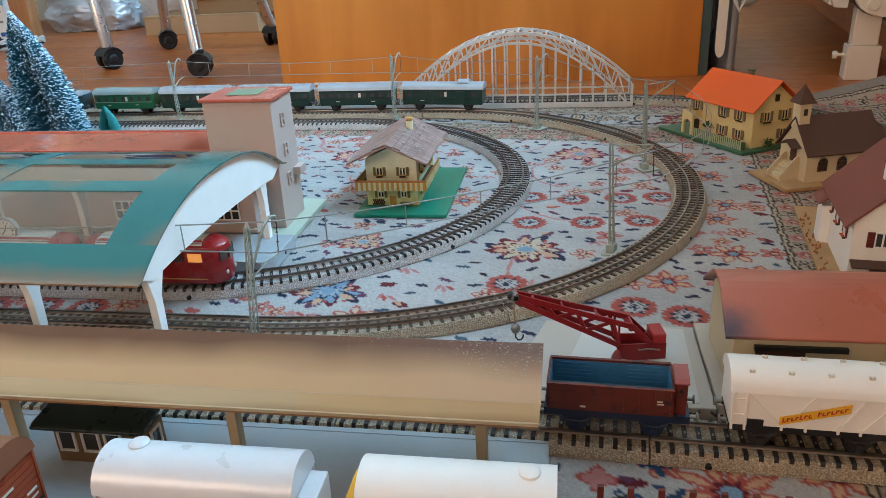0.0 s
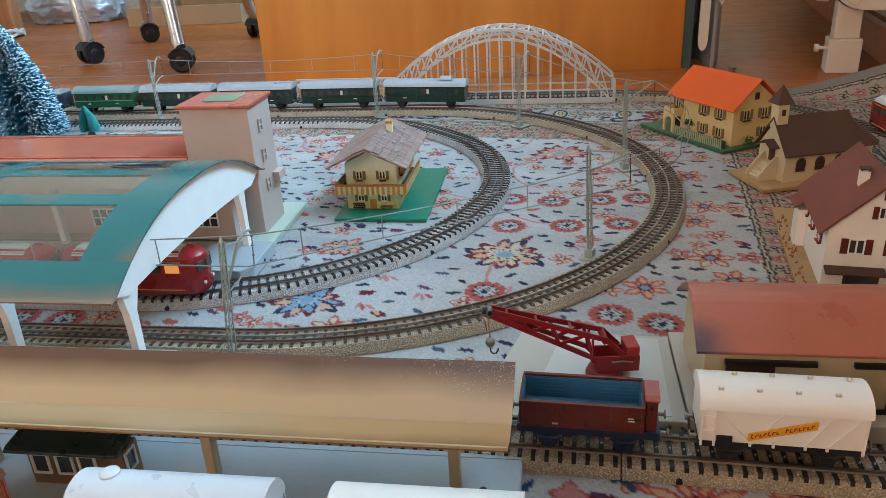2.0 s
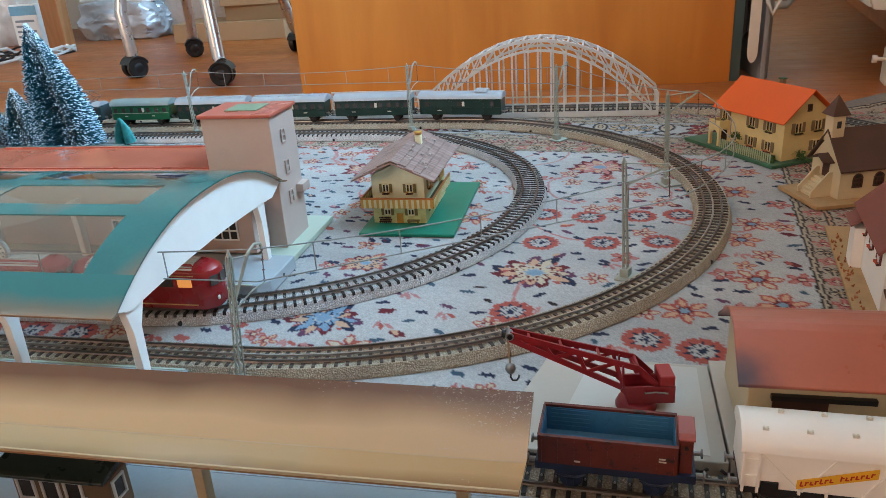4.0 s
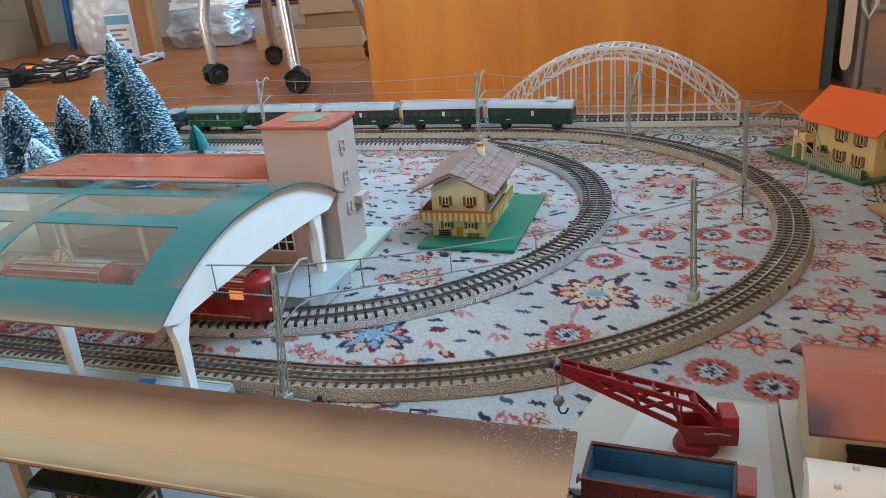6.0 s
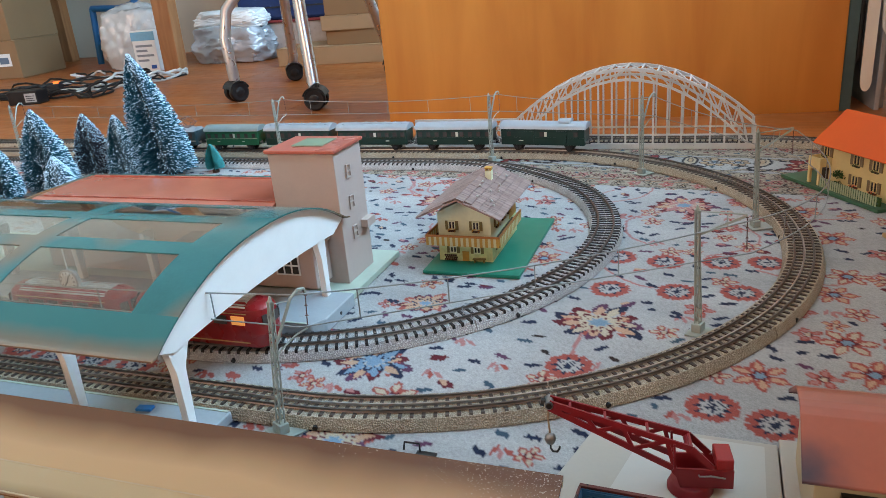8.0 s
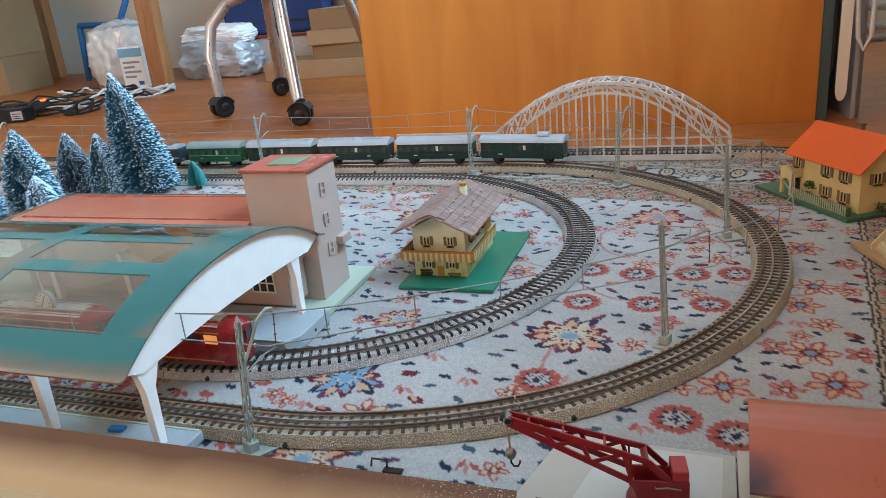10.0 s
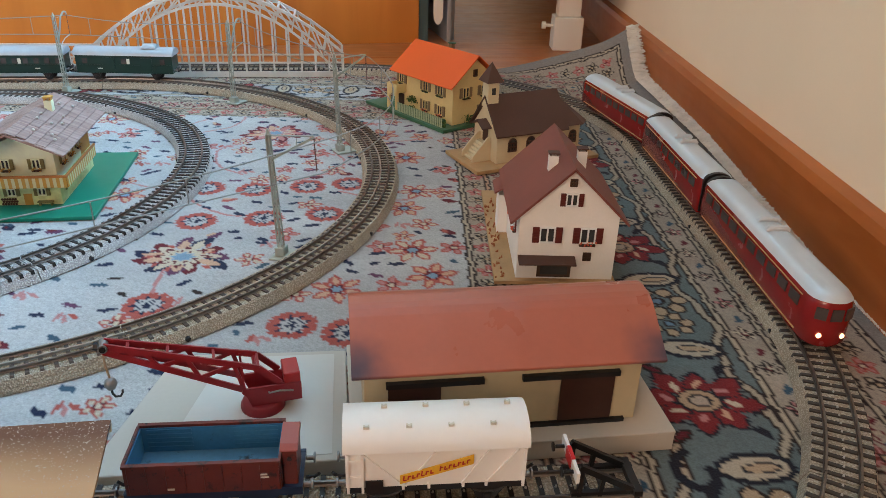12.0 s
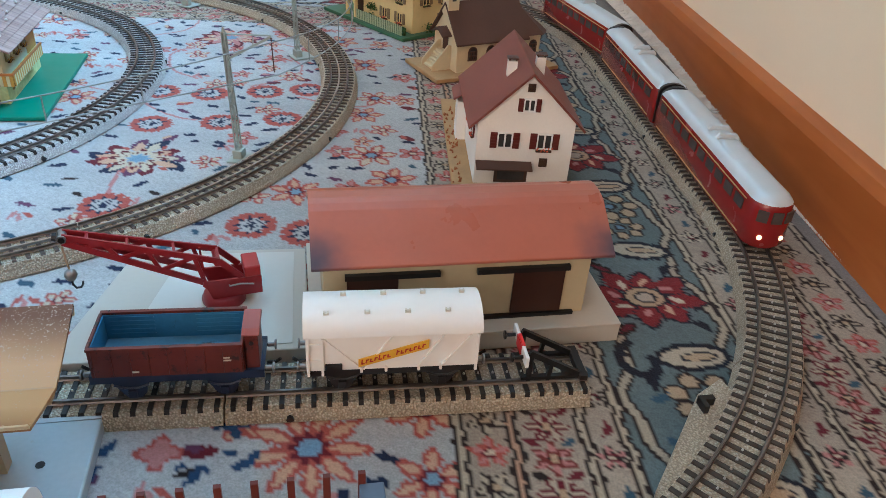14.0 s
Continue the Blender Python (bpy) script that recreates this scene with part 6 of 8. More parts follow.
part("fence_rail", boxes((-0.034, 0.058, -0.0499, -0.0491, 0.003, 0.0045), (-0.034, 0.058, -0.0499, -0.0491, 0.008, 0.0095)), M_GREEN_BASE, fence)
part("hedge", boxes((-0.034, 0.058, -0.048, -0.0455, 0, 0.0095)), M_BUSH, fence, "dark green hedge strip")

# chalet on its green plate
M_CHALET = mat("printed_cream_chalet_wall", (0.74, 0.77, 0.55), 0.5, var=0.1, scale=90)
M_YGREEN = mat("printed_yellow_green_wall", (0.60, 0.64, 0.32), 0.5, var=0.25, scale=160)
M_SHINGLE = wood("grey_brown_shingle_print", (0.36, 0.25, 0.22), (0.20, 0.125, 0.11), 30, 0.55, (1, 9, 1))
M_ROOF_STONE = mat("pale_roof_stone", (0.5, 0.46, 0.42), 0.8)
M_GREEN = mat("glossy_green_plate", (0.002, 0.19, 0.125), 0.42, var=0.05)
M_OCHRE = mat("ochre_print", (0.50, 0.27, 0.05), 0.5, var=0.15, scale=120)
plate = thing("green_base_plate", pose(0.0585, -0.0235, 0), "glossy bright green plate under the chalet", "base plate")
part("plate", boxes((-0.049, 0.049, -0.085, 0.085, 0, 0.0035)), M_GREEN, plate, bevel=0.0005)
chalet = thing("chalet", pose(0.0455, -0.03, 0.0035), "cream alpine chalet with shingle roof and striped balcony", "house")
bm = B()
prism(bm, [(-0.0275, 0), (0.0275, 0), (0.0275, 0.0505), (0, 0.064), (-0.0275, 0.0505)], -0.048, 0.050, "y")
part("wall", bm, M_CHALET, chalet)
part("lower_wall", boxes((-0.0279, 0.0279, -0.0484, 0.0504, 0, 0.0215)), M_YGREEN, chalet, "yellow-green printed lower wall")
part("rear_wall", boxes((-0.0278, 0.0278, 0.022, 0.0503, 0.0216, 0.048)), M_OCHRE, chalet, "ochre rear wall")
strip = {}
for s in (-1, 1):
    for row in range(6):
        for k in range(8):
            t0, t1 = row / 6, (row + 1.12) / 6
            y0 = -0.068 + 0.0163 * k + 0.003 * (row % 2)
            bm = B()
            z0, z1 = 0.0715 - 0.0195 * t0 + 0.0006 - 0.0003 * row, 0.0715 - 0.0195 * t1 + 0.0011 - 0.0003 * row
            prism(bm, [(s * 0.0425 * t0, z0), (s * 0.0425 * t1, z1), (s * 0.0425 * t1, z1 - 0.0009), (s * 0.0425 * t0, z0 - 0.0009)], y0 + 0.0002, min(0.0640, y0 + 0.0160), "y")
            part("shingle", bm, M_SHINGLE, chalet)
bm = B()
prism(bm, [(-0.0425, 0.0515), (0, 0.0705), (0.0425, 0.0515), (0.0425, 0.0498), (0, 0.0685), (-0.0425, 0.0498)], -0.0675, 0.0625, "y")
part("roof_board", bm, M_SHINGLE, chalet)
g = random.Random(9)
for _ in range(10):
    bm = B()
    x, y = g.uniform(0.008, 0.034), g.uniform(-0.055, 0.05)
    z = 0.0735 - 0.0195 * x / 0.0425
    lathe(bm, [(0.0002, 0.0012), (0.0011, 0.0008), (0.0015, 0), (0.001, -0.001)], 7, (x, y, z))
    part("roof_stone", bm, M_ROOF_STONE, chalet, smooth=True)
ch = part("chimney", boxes((0.006, 0.0125, 0.014, 0.021, 0.062, 0.0765)), M_CHALET, chalet)
part("chimney_hood", boxes((0.0055, 0.0130, 0.0135, 0.0215, 0.0788, 0.0798), (0.0062, 0.0075, 0.0145, 0.0205, 0.0765, 0.0788), (0.011, 0.0123, 0.0145, 0.0205, 0.0765, 0.0788)), M_OCHRE, ch)
bal = part("balcony_floor", boxes((-0.037, 0.0385, -0.0585, -0.0485, 0.0195, 0.0212), (0.0281, 0.0385, -0.0484, 0.03, 0.0195, 0.0212), (-0.037, -0.0281, -0.0484, 0.01, 0.0195, 0.0212)), M_DARKWOOD, chalet)
M_RAILING = mat("ochre_balcony_rail", (0.42, 0.15, 0.035), 0.5)
part("balcony_rail", boxes((-0.0375, 0.039, -0.0592, -0.0576, 0.0285, 0.0305), (0.0374, 0.039, -0.0575, 0.03, 0.0285, 0.0305), (-0.0375, -0.036, -0.0575, 0.01, 0.0285, 0.0305)), M_RAILING, bal)
slat_a = finish(boxes((-0.0013, 0.0013, -0.0004, 0.0004, 0.0195, 0.0284)), "balcony_slat", M_OCHRE)
slat_b = finish(boxes((-0.0013, 0.0013, -0.0004, 0.0004, 0.0195, 0.0284)), "balcony_slat", mat("pale_balcony_slat", (0.62, 0.58, 0.34), 0.5))
for i in range(27):
    shared("balcony_slat", (slat_a, slat_b)[i % 2], bal, pose(-0.036 + 0.0028 * i, -0.0589, 0))
for i in range(31):
    shared("balcony_slat", (slat_a, slat_b)[i % 2], bal, pose(0.0386, -0.057 + 0.0028 * i, 0, 0, 0, 90))
for i in range(23):
    shared("balcony_slat", (slat_a, slat_b)[i % 2], bal, pose(-0.0372, -0.057 + 0.0028 * i, 0, 0, 0, 90))
M_KHAKI = mat("khaki_shutter", (0.20, 0.17, 0.06), 0.5)
for x in (-0.0125, 0.0125):
    house_window(chalet, pose(x, -0.0482, 0.0335), 0.0065, 0.0085, M_CHALET, M_KHAKI, (2, 1), M_OCHRE)
    house_window(chalet, pose(x, -0.0486, 0.009), 0.0065, 0.0065, M_CHALET, M_KHAKI, (2, 1))
part("house_door", boxes((-0.0035, 0.0035, -0.0489, -0.0486, 0, 0.0105)), M_OCHRE, chalet, "ochre house door", bevel=0.0003)
for y in (-0.03, -0.008, 0.014):
    house_window(chalet, pose(0.0277, y, 0.0335, 0, 0, 90), 0.0065, 0.0085, M_CHALET, M_KHAKI, (2, 1), M_OCHRE)
    house_window(chalet, pose(0.0281, y, 0.009, 0, 0, 90), 0.0065, 0.0065, M_CHALET, M_KHAKI, (2, 1))
bm = B()
for i in range(6):
    for k in range(3):
        lathe(bm, [(0.0002, -0.0008), (0.0011, -0.0006), (0.0011, 0.0)], 7, (-0.0215 + 0.0022 * i + 0.001 * (k % 2), -0.0490, 0.0015 + 0.0022 * k), "y")
part("wood_pile", bm, M_DARKWOOD, chalet)
part("bench", boxes((0.008, 0.021, -0.0525, -0.0488, 0.003, 0.004), (0.009, 0.0105, -0.052, -0.049, 0, 0.003), (0.0185, 0.020, -0.052, -0.049, 0, 0.003)), M_KHAKI, chalet)


# ---- trains ----
M_COACH = mat("dark_green_coach_paint", (0.010, 0.034, 0.026), 0.32, 0, 0.15)
M_COACH_BRIGHT = mat("bright_green_coach_paint", (0.01, 0.11, 0.05), 0.32, 0, 0.12)
M_ROOF_SILVER = mat("grey_blue_coach_roof", (0.34, 0.38, 0.41), 0.38, 0.15, 0.1)
M_ROOF_GREYGREEN = mat("grey_green_coach_roof", (0.22, 0.27, 0.26), 0.45, 0, 0.1)
M_LINE = mat("pale_lining", (0.45, 0.43, 0.36), 0.5)
M_GOLD = mat("gold_lining", (0.52, 0.33, 0.13), 0.45)
M_WINE = mat("wine_red_railcar_paint", (0.25, 0.013, 0.013), 0.25, 0, 0.1, coat=0.3)
M_RED = mat("rail_bus_red", (0.30, 0.016, 0.018), 0.28, 0, 0.1, coat=0.3)
M_SILVER_ROOF = mat("silver_railcar_roof", (0.55, 0.59, 0.62), 0.36, 0.25, 0.05)
M_WINDOW = mat("tinted_coach_window", (0.075, 0.06, 0.055), 0.14, 0, 0.3)
M_HEADLAMP = glow("lit_headlamp", (1.0, 0.62, 0.30), 2.2)
M_LIT = glow("lit_cabin_window", (1.0, 0.40, 0.10), 0.45)
M_LOCO = mat("blue_green_locomotive_paint", (0.022, 0.05, 0.058), 0.3, 0, 0.12)


def roof_profile(half, z, rise, n=10):
    return [(half * math.sin(a), z + rise * math.cos(a)) for a in [radians(-90 + 180 * i / n) for i in range(n + 1)]]


def coach(m, length, paint, roof, label, windows=9, clerestory=False, vents=True, cabin=False, group="green train coaches", doors=()):
    t = thing("passenger_coach", m, label, "coach", group)
    h = length / 2
    part("body", boxes((-h, h, -0.0145, 0.0145, 0.0215, 0.0455)), paint, t, bevel=0.0006)
    bm = B()
    prism(bm, roof_profile(0.0158, 0.0455, 0.0095), -h - 0.002, h + 0.002, "x")
    rf = part("roof", bm, roof, t, smooth=True)
    if vents:
        bm = B()
        for i in range(7):
            x = -h + length * (i + 0.5) / 7
            for s in (-1, 1):
                lathe(bm, [(0.0014, 0), (0.0014, 0.0012), (0.0008, 0.0018)], 7, (x, s * 0.0075, 0.0537))
        for s in (-1, 1):
            bar(bm, (-h, s * 0.0055, 0.0546), (h, s * 0.0055, 0.0546), 0.0006)
        part("roof_vent", bm, roof, rf)
    if cabin:
        bm = B()
        prism(bm, roof_profile(0.0095, 0.0545, 0.005, 6), h - 0.040, h - 0.022, "x")
        part("lookout", bm, roof, rf, smooth=True)
    for s in (-1, 1):
        for i in range(windows):
            x = -h + length * (i + 0.5) / windows
            if any(abs(x - d) < 0.007 for d in doors):
                continue
            part("window", boxes((x - 0.0032, x + 0.0032, s * 0.0148 - 0.0003, s * 0.0148 + 0.0002, 0.0345, 0.0415)), M_WINDOW, t)
        for d in doors:
            part("sliding_door", boxes((d - 0.0075, d + 0.0075, s * 0.0151 - 0.0004, s * 0.0151 + 0.0004, 0.0225, 0.0425)), M_COACH, t)
        part("lining", boxes((-h + 0.001, h - 0.001, s * 0.0149 - 0.0002, s * 0.0149 + 0.0002, 0.0325, 0.0331)), paint if paint is M_COACH else M_LINE, t)
        part("class_plate", boxes((0.004, 0.008, s * 0.0152 - 0.0002, s * 0.0152 + 0.0002, 0.0345, 0.0415)), M_BARS, t, "white window plate")
        part("lettering_bar", boxes((-h * 0.55, -h * 0.45, s * 0.0152 - 0.0002, s * 0.0152 + 0.0002, 0.0275, 0.0287), (h * 0.4, h * 0.5, s * 0.0152 - 0.0002, s * 0.0152 + 0.0002, 0.0275, 0.0287)), M_BARS, t)
    underframe(t, h, 0.0125, (-h * 0.62, h * 0.62))
    for x in (-h * 0.62, h * 0.62):
        wheelset(t, x)
    buffers(t, -h)
    buffers(t, h)
    return t


def back_line(x, reach):
    """Pose on the back of the outer loop: straight as far as x = 0, then round the curve."""
    def at(u):
        return Vector((u, R1)) if u < 0 else Vector((R1 * math.sin(u / R1), R1 * math.cos(u / R1)))
    p, q = at(x - reach), at(x + reach)
    return pose((p.x + q.x) / 2, (p.y + q.y) / 2, 0, 0, 0, math.degrees(math.atan2(q.y - p.y, q.x - p.x)))


AHEAD = 0.30
coach(back_line(AHEAD - 0.2645, 0.04), 0.129, M_COACH, M_ROOF_SILVER, "dark green luggage coach with silver-grey roof and lookout", 5, vents=False, cabin=True, doors=(-0.02, 0.03))
coach(back_line(AHEAD - 0.4065, 0.04), 0.123, M_COACH, M_ROOF_SILVER, "dark green passenger coach with plain grey-blue roof", 9, vents=False)
coach(back_line(AHEAD - 0.5460, 0.04), 0.122, M_COACH, M_ROOF_SILVER, "dark green passenger coach with vents on its grey-blue roof", 9)
coach(back_line(AHEAD - 0.6835, 0.04), 0.122, M_COACH, M_ROOF_SILVER, "dark green passenger coach with vents on its grey-blue roof", 9)
coach(back_line(AHEAD - 0.8130, 0.035), 0.106, M_COACH_BRIGHT, M_ROOF_GREYGREEN, "short bright green coach with grey-green roof", 7, vents=False)

loco = thing("electric_locomotive", back_line(AHEAD - 0.9620, 0.045), "dark blue-green electric locomotive with silver roof and pantographs", "locomotive")
part("body", boxes((-0.076, 0.076, -0.0152, 0.0152, 0.021, 0.046)), M_LOCO, loco, bevel=0.0022)
bm = B()
prism(bm, roof_profile(0.0148, 0.0455, 0.0065), -0.073, 0.073, "x")
part("roof", bm, M_ROOF_SILVER, loco, smooth=True)
for s in (-1, 1):
    for i in range(6):
        bm = B()
        lathe(bm, [(0.0002, s * 0.0005), (0.0026, s * 0.0005), (0.003, 0), (0.003, -s * 0.0004)], 14, (-0.045 + 0.018 * i, s * 0.0153, 0.038), "y")
        part("porthole", bm, M_WINDOW, loco)
    part("cab_window", boxes((-0.068, -0.060, s * 0.0153 - 0.0003, s * 0.0153 + 0.0003, 0.034, 0.043)), M_WINDOW, loco)
    part("cab_window", boxes((0.060, 0.068, s * 0.0153 - 0.0003, s * 0.0153 + 0.0003, 0.034, 0.043)), M_WINDOW, loco)
    part("lining", boxes((-0.074, 0.074, s * 0.0154 - 0.0002, s * 0.0154 + 0.0002, 0.0285, 0.0291), (-0.074, 0.074, s * 0.0154 - 0.0002, s * 0.0154 + 0.0002, 0.0305, 0.0309)), M_LINE, loco)
M_PANTO = mat("reddish_grey_pantograph", (0.25, 0.18, 0.17), 0.5, 0.3)
for x in (-0.05, 0.05):
    panto = part("pantograph", boxes((x - 0.008, x + 0.008, -0.009, 0.009, 0.0515, 0.0528)), M_PANTO, loco)
    arms = [((x, -0.014, 0.0685), (x, 0.014, 0.0685)), ((x - 0.016, -0.0075, 0.060), (x - 0.016, 0.0075, 0.060)), ((x + 0.016, -0.0075, 0.060), (x + 0.016, 0.0075, 0.060))]
    for s in (-1, 1):
        y = s * 0.0075
        for k in (-1, 1):
            arms += [((x + k * 0.006, y, 0.0525), (x + k * 0.016, y, 0.060)), ((x + k * 0.016, y, 0.060), (x, y * 0.9, 0.068))]
    for p, q in arms:
        bm = B()
        bar(bm, p, q, 0.0008)
        part("pantograph_arm", bm, M_PANTO, panto)
underframe(loco, 0.074, 0.013, (-0.052, -0.032, 0.032, 0.052))
for x in (-0.052, -0.032, 0.032, 0.052):
    wheelset(loco, x)
buffers(loco, -0.076)
buffers(loco, 0.076)


def rounded_plan(length, half, nose_a, nose_b, n=8):
    """Plan outline of a car body with rounded ends."""
    h = length / 2
    pts = []
    for i in range(n + 1):
        a = -math.pi / 2 + math.pi * i / n
        pts.append((h - nose_a + nose_a * math.cos(a), half * math.sin(a) if nose_a > 0.006 else half * (1 if a > 0 else -1) * min(1, abs(math.sin(a)) ** 0.35)))
    for i in range(n + 1):
        a = math.pi / 2 + math.pi * i / n
        pts.append((-h + nose_b + nose_b * math.cos(a), half * math.sin(a) if nose_b > 0.006 else half * (1 if math.sin(a) > 0 else -1) * min(1, abs(math.sin(a)) ** 0.35)))
    return pts


def loft(bm, plans):
    """Stack closed outlines of equal count: (z, outline)."""
    rings = [[bm.verts.new((x, y, z)) for x, y in pts] for z, pts in plans]
    k = len(rings[0])
    for a, b in zip(rings, rings[1:]):
        for i in range(k):
            bm.faces.new((a[i], a[(i + 1) % k], b[(i + 1) % k], b[i]))
    bm.faces.new(rings[0][::-1])
    bm.faces.new(rings[-1])


def railcar(m, length, label, nose, tail, paint, roof, windows, group, ribbed=False, lights=False, name="railcar", lit=False):
    t = thing(name, m, label, "railcar", group)
    w, na, nb = 0.0152, nose, tail
    bm = B()
    P = lambda grow, cut=0.0: rounded_plan(length - 2 * cut, w + grow, na, nb)
    loft(bm, [(0.0145, P(-0.002, 0.002)), (0.0175, P(-0.0002)), (0.031, P(0)), (0.0435, P(-0.0006, 0.0008)), (0.0462, P(-0.0018, 0.0018))])
    part("body", bm, paint, t, smooth=True)
    bm = B()
    if ribbed:
        prism(bm, roof_profile(0.0128, 0.0462, 0.0058), -length / 2 + 0.018, length / 2 - 0.018, "x")
        rf = part("roof", bm, roof, t, "ribbed silver roof", smooth=True)
        bm = B()
        for i in range(7):
            y = -0.0105 + 0.0035 * i
            z = 0.0462 + 0.0058 * math.cos(math.asin(y / 0.0128))
            bar(bm, (-length / 2 + 0.018, y, z), (length / 2 - 0.018, y, z), 0.0009)
        part("roof_rib", bm, roof, rf)
        bm = B()
        loft(bm, [(0.0463, P(-0.0018, 0.0018)), (0.0495, P(-0.0045, 0.005)), (0.0513, P(-0.0085, 0.010))])
        part("roof_end", bm, paint, t, smooth=True)
    else:
        loft(bm, [(0.0463, P(-0.0012, 0.001)), (0.0490, P(-0.003, 0.0025)), (0.0515, P(-0.0062, 0.0055)), (0.0530, P(-0.010, 0.0095))])
        rf = part("roof", bm, roof, t, smooth=True)
        for dx in (-0.008, 0.008):
            bm = B()
            tube(bm, [(dx, -0.0075, 0.0525), (dx, -0.0065, 0.0545), (dx, 0.0065, 0.0545), (dx, 0.0075, 0.0525)], 0.0022, 8)
            part("roof_silencer", bm, roof, rf, smooth=True)
    h = length / 2
    for s in (-1, 1):
        x0, x1 = -h + max(nb, 0.006) + 0.004, h - max(na, 0.006) - 0.004
        for i in range(windows):
            x = x0 + (x1 - x0) * (i + 0.5) / windows
            ww = (x1 - x0) / windows * 0.36
            part("window", boxes((x - ww, x + ww, s * (w + 0.0001) - 0.0005, s * (w + 0.0001) + 0.0002, 0.0345, 0.0418)), M_LIT if lit and i == windows - 1 else M_WINDOW, t)
        part("stripe", boxes((x0, x1, s * (w + 0.0001) - 0.0003, s * (w + 0.0001) + 0.0003, 0.0436, 0.0442), (x0, x1, s * (w + 0.0001) - 0.0003, s * (w + 0.0001) + 0.0003, 0.0188, 0.0196)), M_GOLD, t, "gold lining")
    for d, n in ((1, na), (-1, nb)):
        if n > 0.006:
            for k in (-1, 0, 1):
                a = k * 0.62
                x, y = d * (h - n + (n + 0.0001) * math.cos(a)), (w + 0.0001) * math.sin(a)
                wn = part("cab_window", boxes((-0.0035, 0.0035, -0.0006, 0.0004, 0.0345, 0.0425)), M_WINDOW, t)
                wn.matrix_local = pose(x, y, 0, 0, 0, math.degrees(math.atan2(math.sin(a) / w, d * math.cos(a) / n)) + 90)
            for k in (-1, 1):
                a = k * 0.5
                bm = B()
                x, y = d * (h - n + n * math.cos(a)), w * math.sin(a)
                lathe(bm, [(0.0016, -0.0006), (0.0018, d * 0.0004), (0.0012, d * 0.0009)], 10, (x, y, 0.0232), "x")
                part("headlamp", bm, M_HEADLAMP if lights and d > 0 else M_BARS, t)
    part("underframe", boxes((-h + 0.012, h - 0.012, -0.011, 0.011, 0.0135, 0.0165)), M_DARK, t)
    for d, n in ((1, na), (-1, nb)):
        if n < 0.006:
            bm = B()
            prism(bm, [(-0.0128, 0.017), *roof_profile(0.0128, 0.044, 0.0085, 8), (0.0128, 0.017)], d * (h - 0.0012) - 0.0020, d * (h - 0.0012) + 0.0020, "x")
            part("bellows", bm, M_BLACK, t, "black bellows at the car end")
    for x in (-h * 0.62 - 0.008, -h * 0.62 + 0.008, h * 0.62 - 0.008, h * 0.62 + 0.008):
        wheelset(t, x)
    return t


# the long red railcar set on the line along the wall
def wall_line(s):
    """Place and heading at s metres back from the foot of the straight along the wall."""
    e, a = Vector((0.6263, -0.3088)), radians(84)
    d = Vector((math.cos(a), math.sin(a)))
    if s < 0:
        k = -radians(6) + s / R1
        return Vector((0.2683, -0.2712)) + Vector((math.cos(k), math.sin(k))) * R1
    if s < 0.35:
        return e + d * s
    c, k = Vector((0.305, 0.077)), -radians(6) + (s - 0.35) / R1
    if k < math.pi / 2:
        return c + Vector((math.cos(k), math.sin(k))) * R1
    return Vector((0.305 - (s - 0.35 - R1 * radians(96)), BR_Y))


s = -0.07
for i, (ln, nose, tail) in enumerate(((0.206, 0.013, 0.004), (0.180, 0.004, 0.004), (0.190, 0.004, 0.013))):
    p, q = wall_line(s + 0.035), wall_line(s + ln - 0.035)
    mid, d = (p + q) / 2, (p - q).normalized()
    railcar(pose(mid.x, mid.y, 0, 0, 0, math.degrees(math.atan2(d.y, d.x))), ln, ("wine-red end car of a railcar set with silver roof, lamps lit", "wine-red middle car of a railcar set with silver roof", "wine-red rear car of a railcar set with silver roof")[i], nose, tail, M_WINE, M_SILVER_ROOF, (10, 8, 10)[i], "red railcar set", lights=(i == 0))
    s += ln + 0.006
# the little rail bus in the hall
for k, x in enumerate((-0.108, -0.245)):
    railcar(pose(x, -R0, 0), 0.13, "bright red two-axle rail bus with ribbed silver roof", 0.012, 0.012, M_RED, M_SILVER_ROOF, 6, "red rail bus cars", ribbed=True, name="rail_bus", lit=(k == 0))


# ---- wagons on the front track ----
FRONT = -0.580
M_PALE = mat("pale_silver_blue_van", (0.62, 0.66, 0.70), 0.3, 0.1, 0.05)


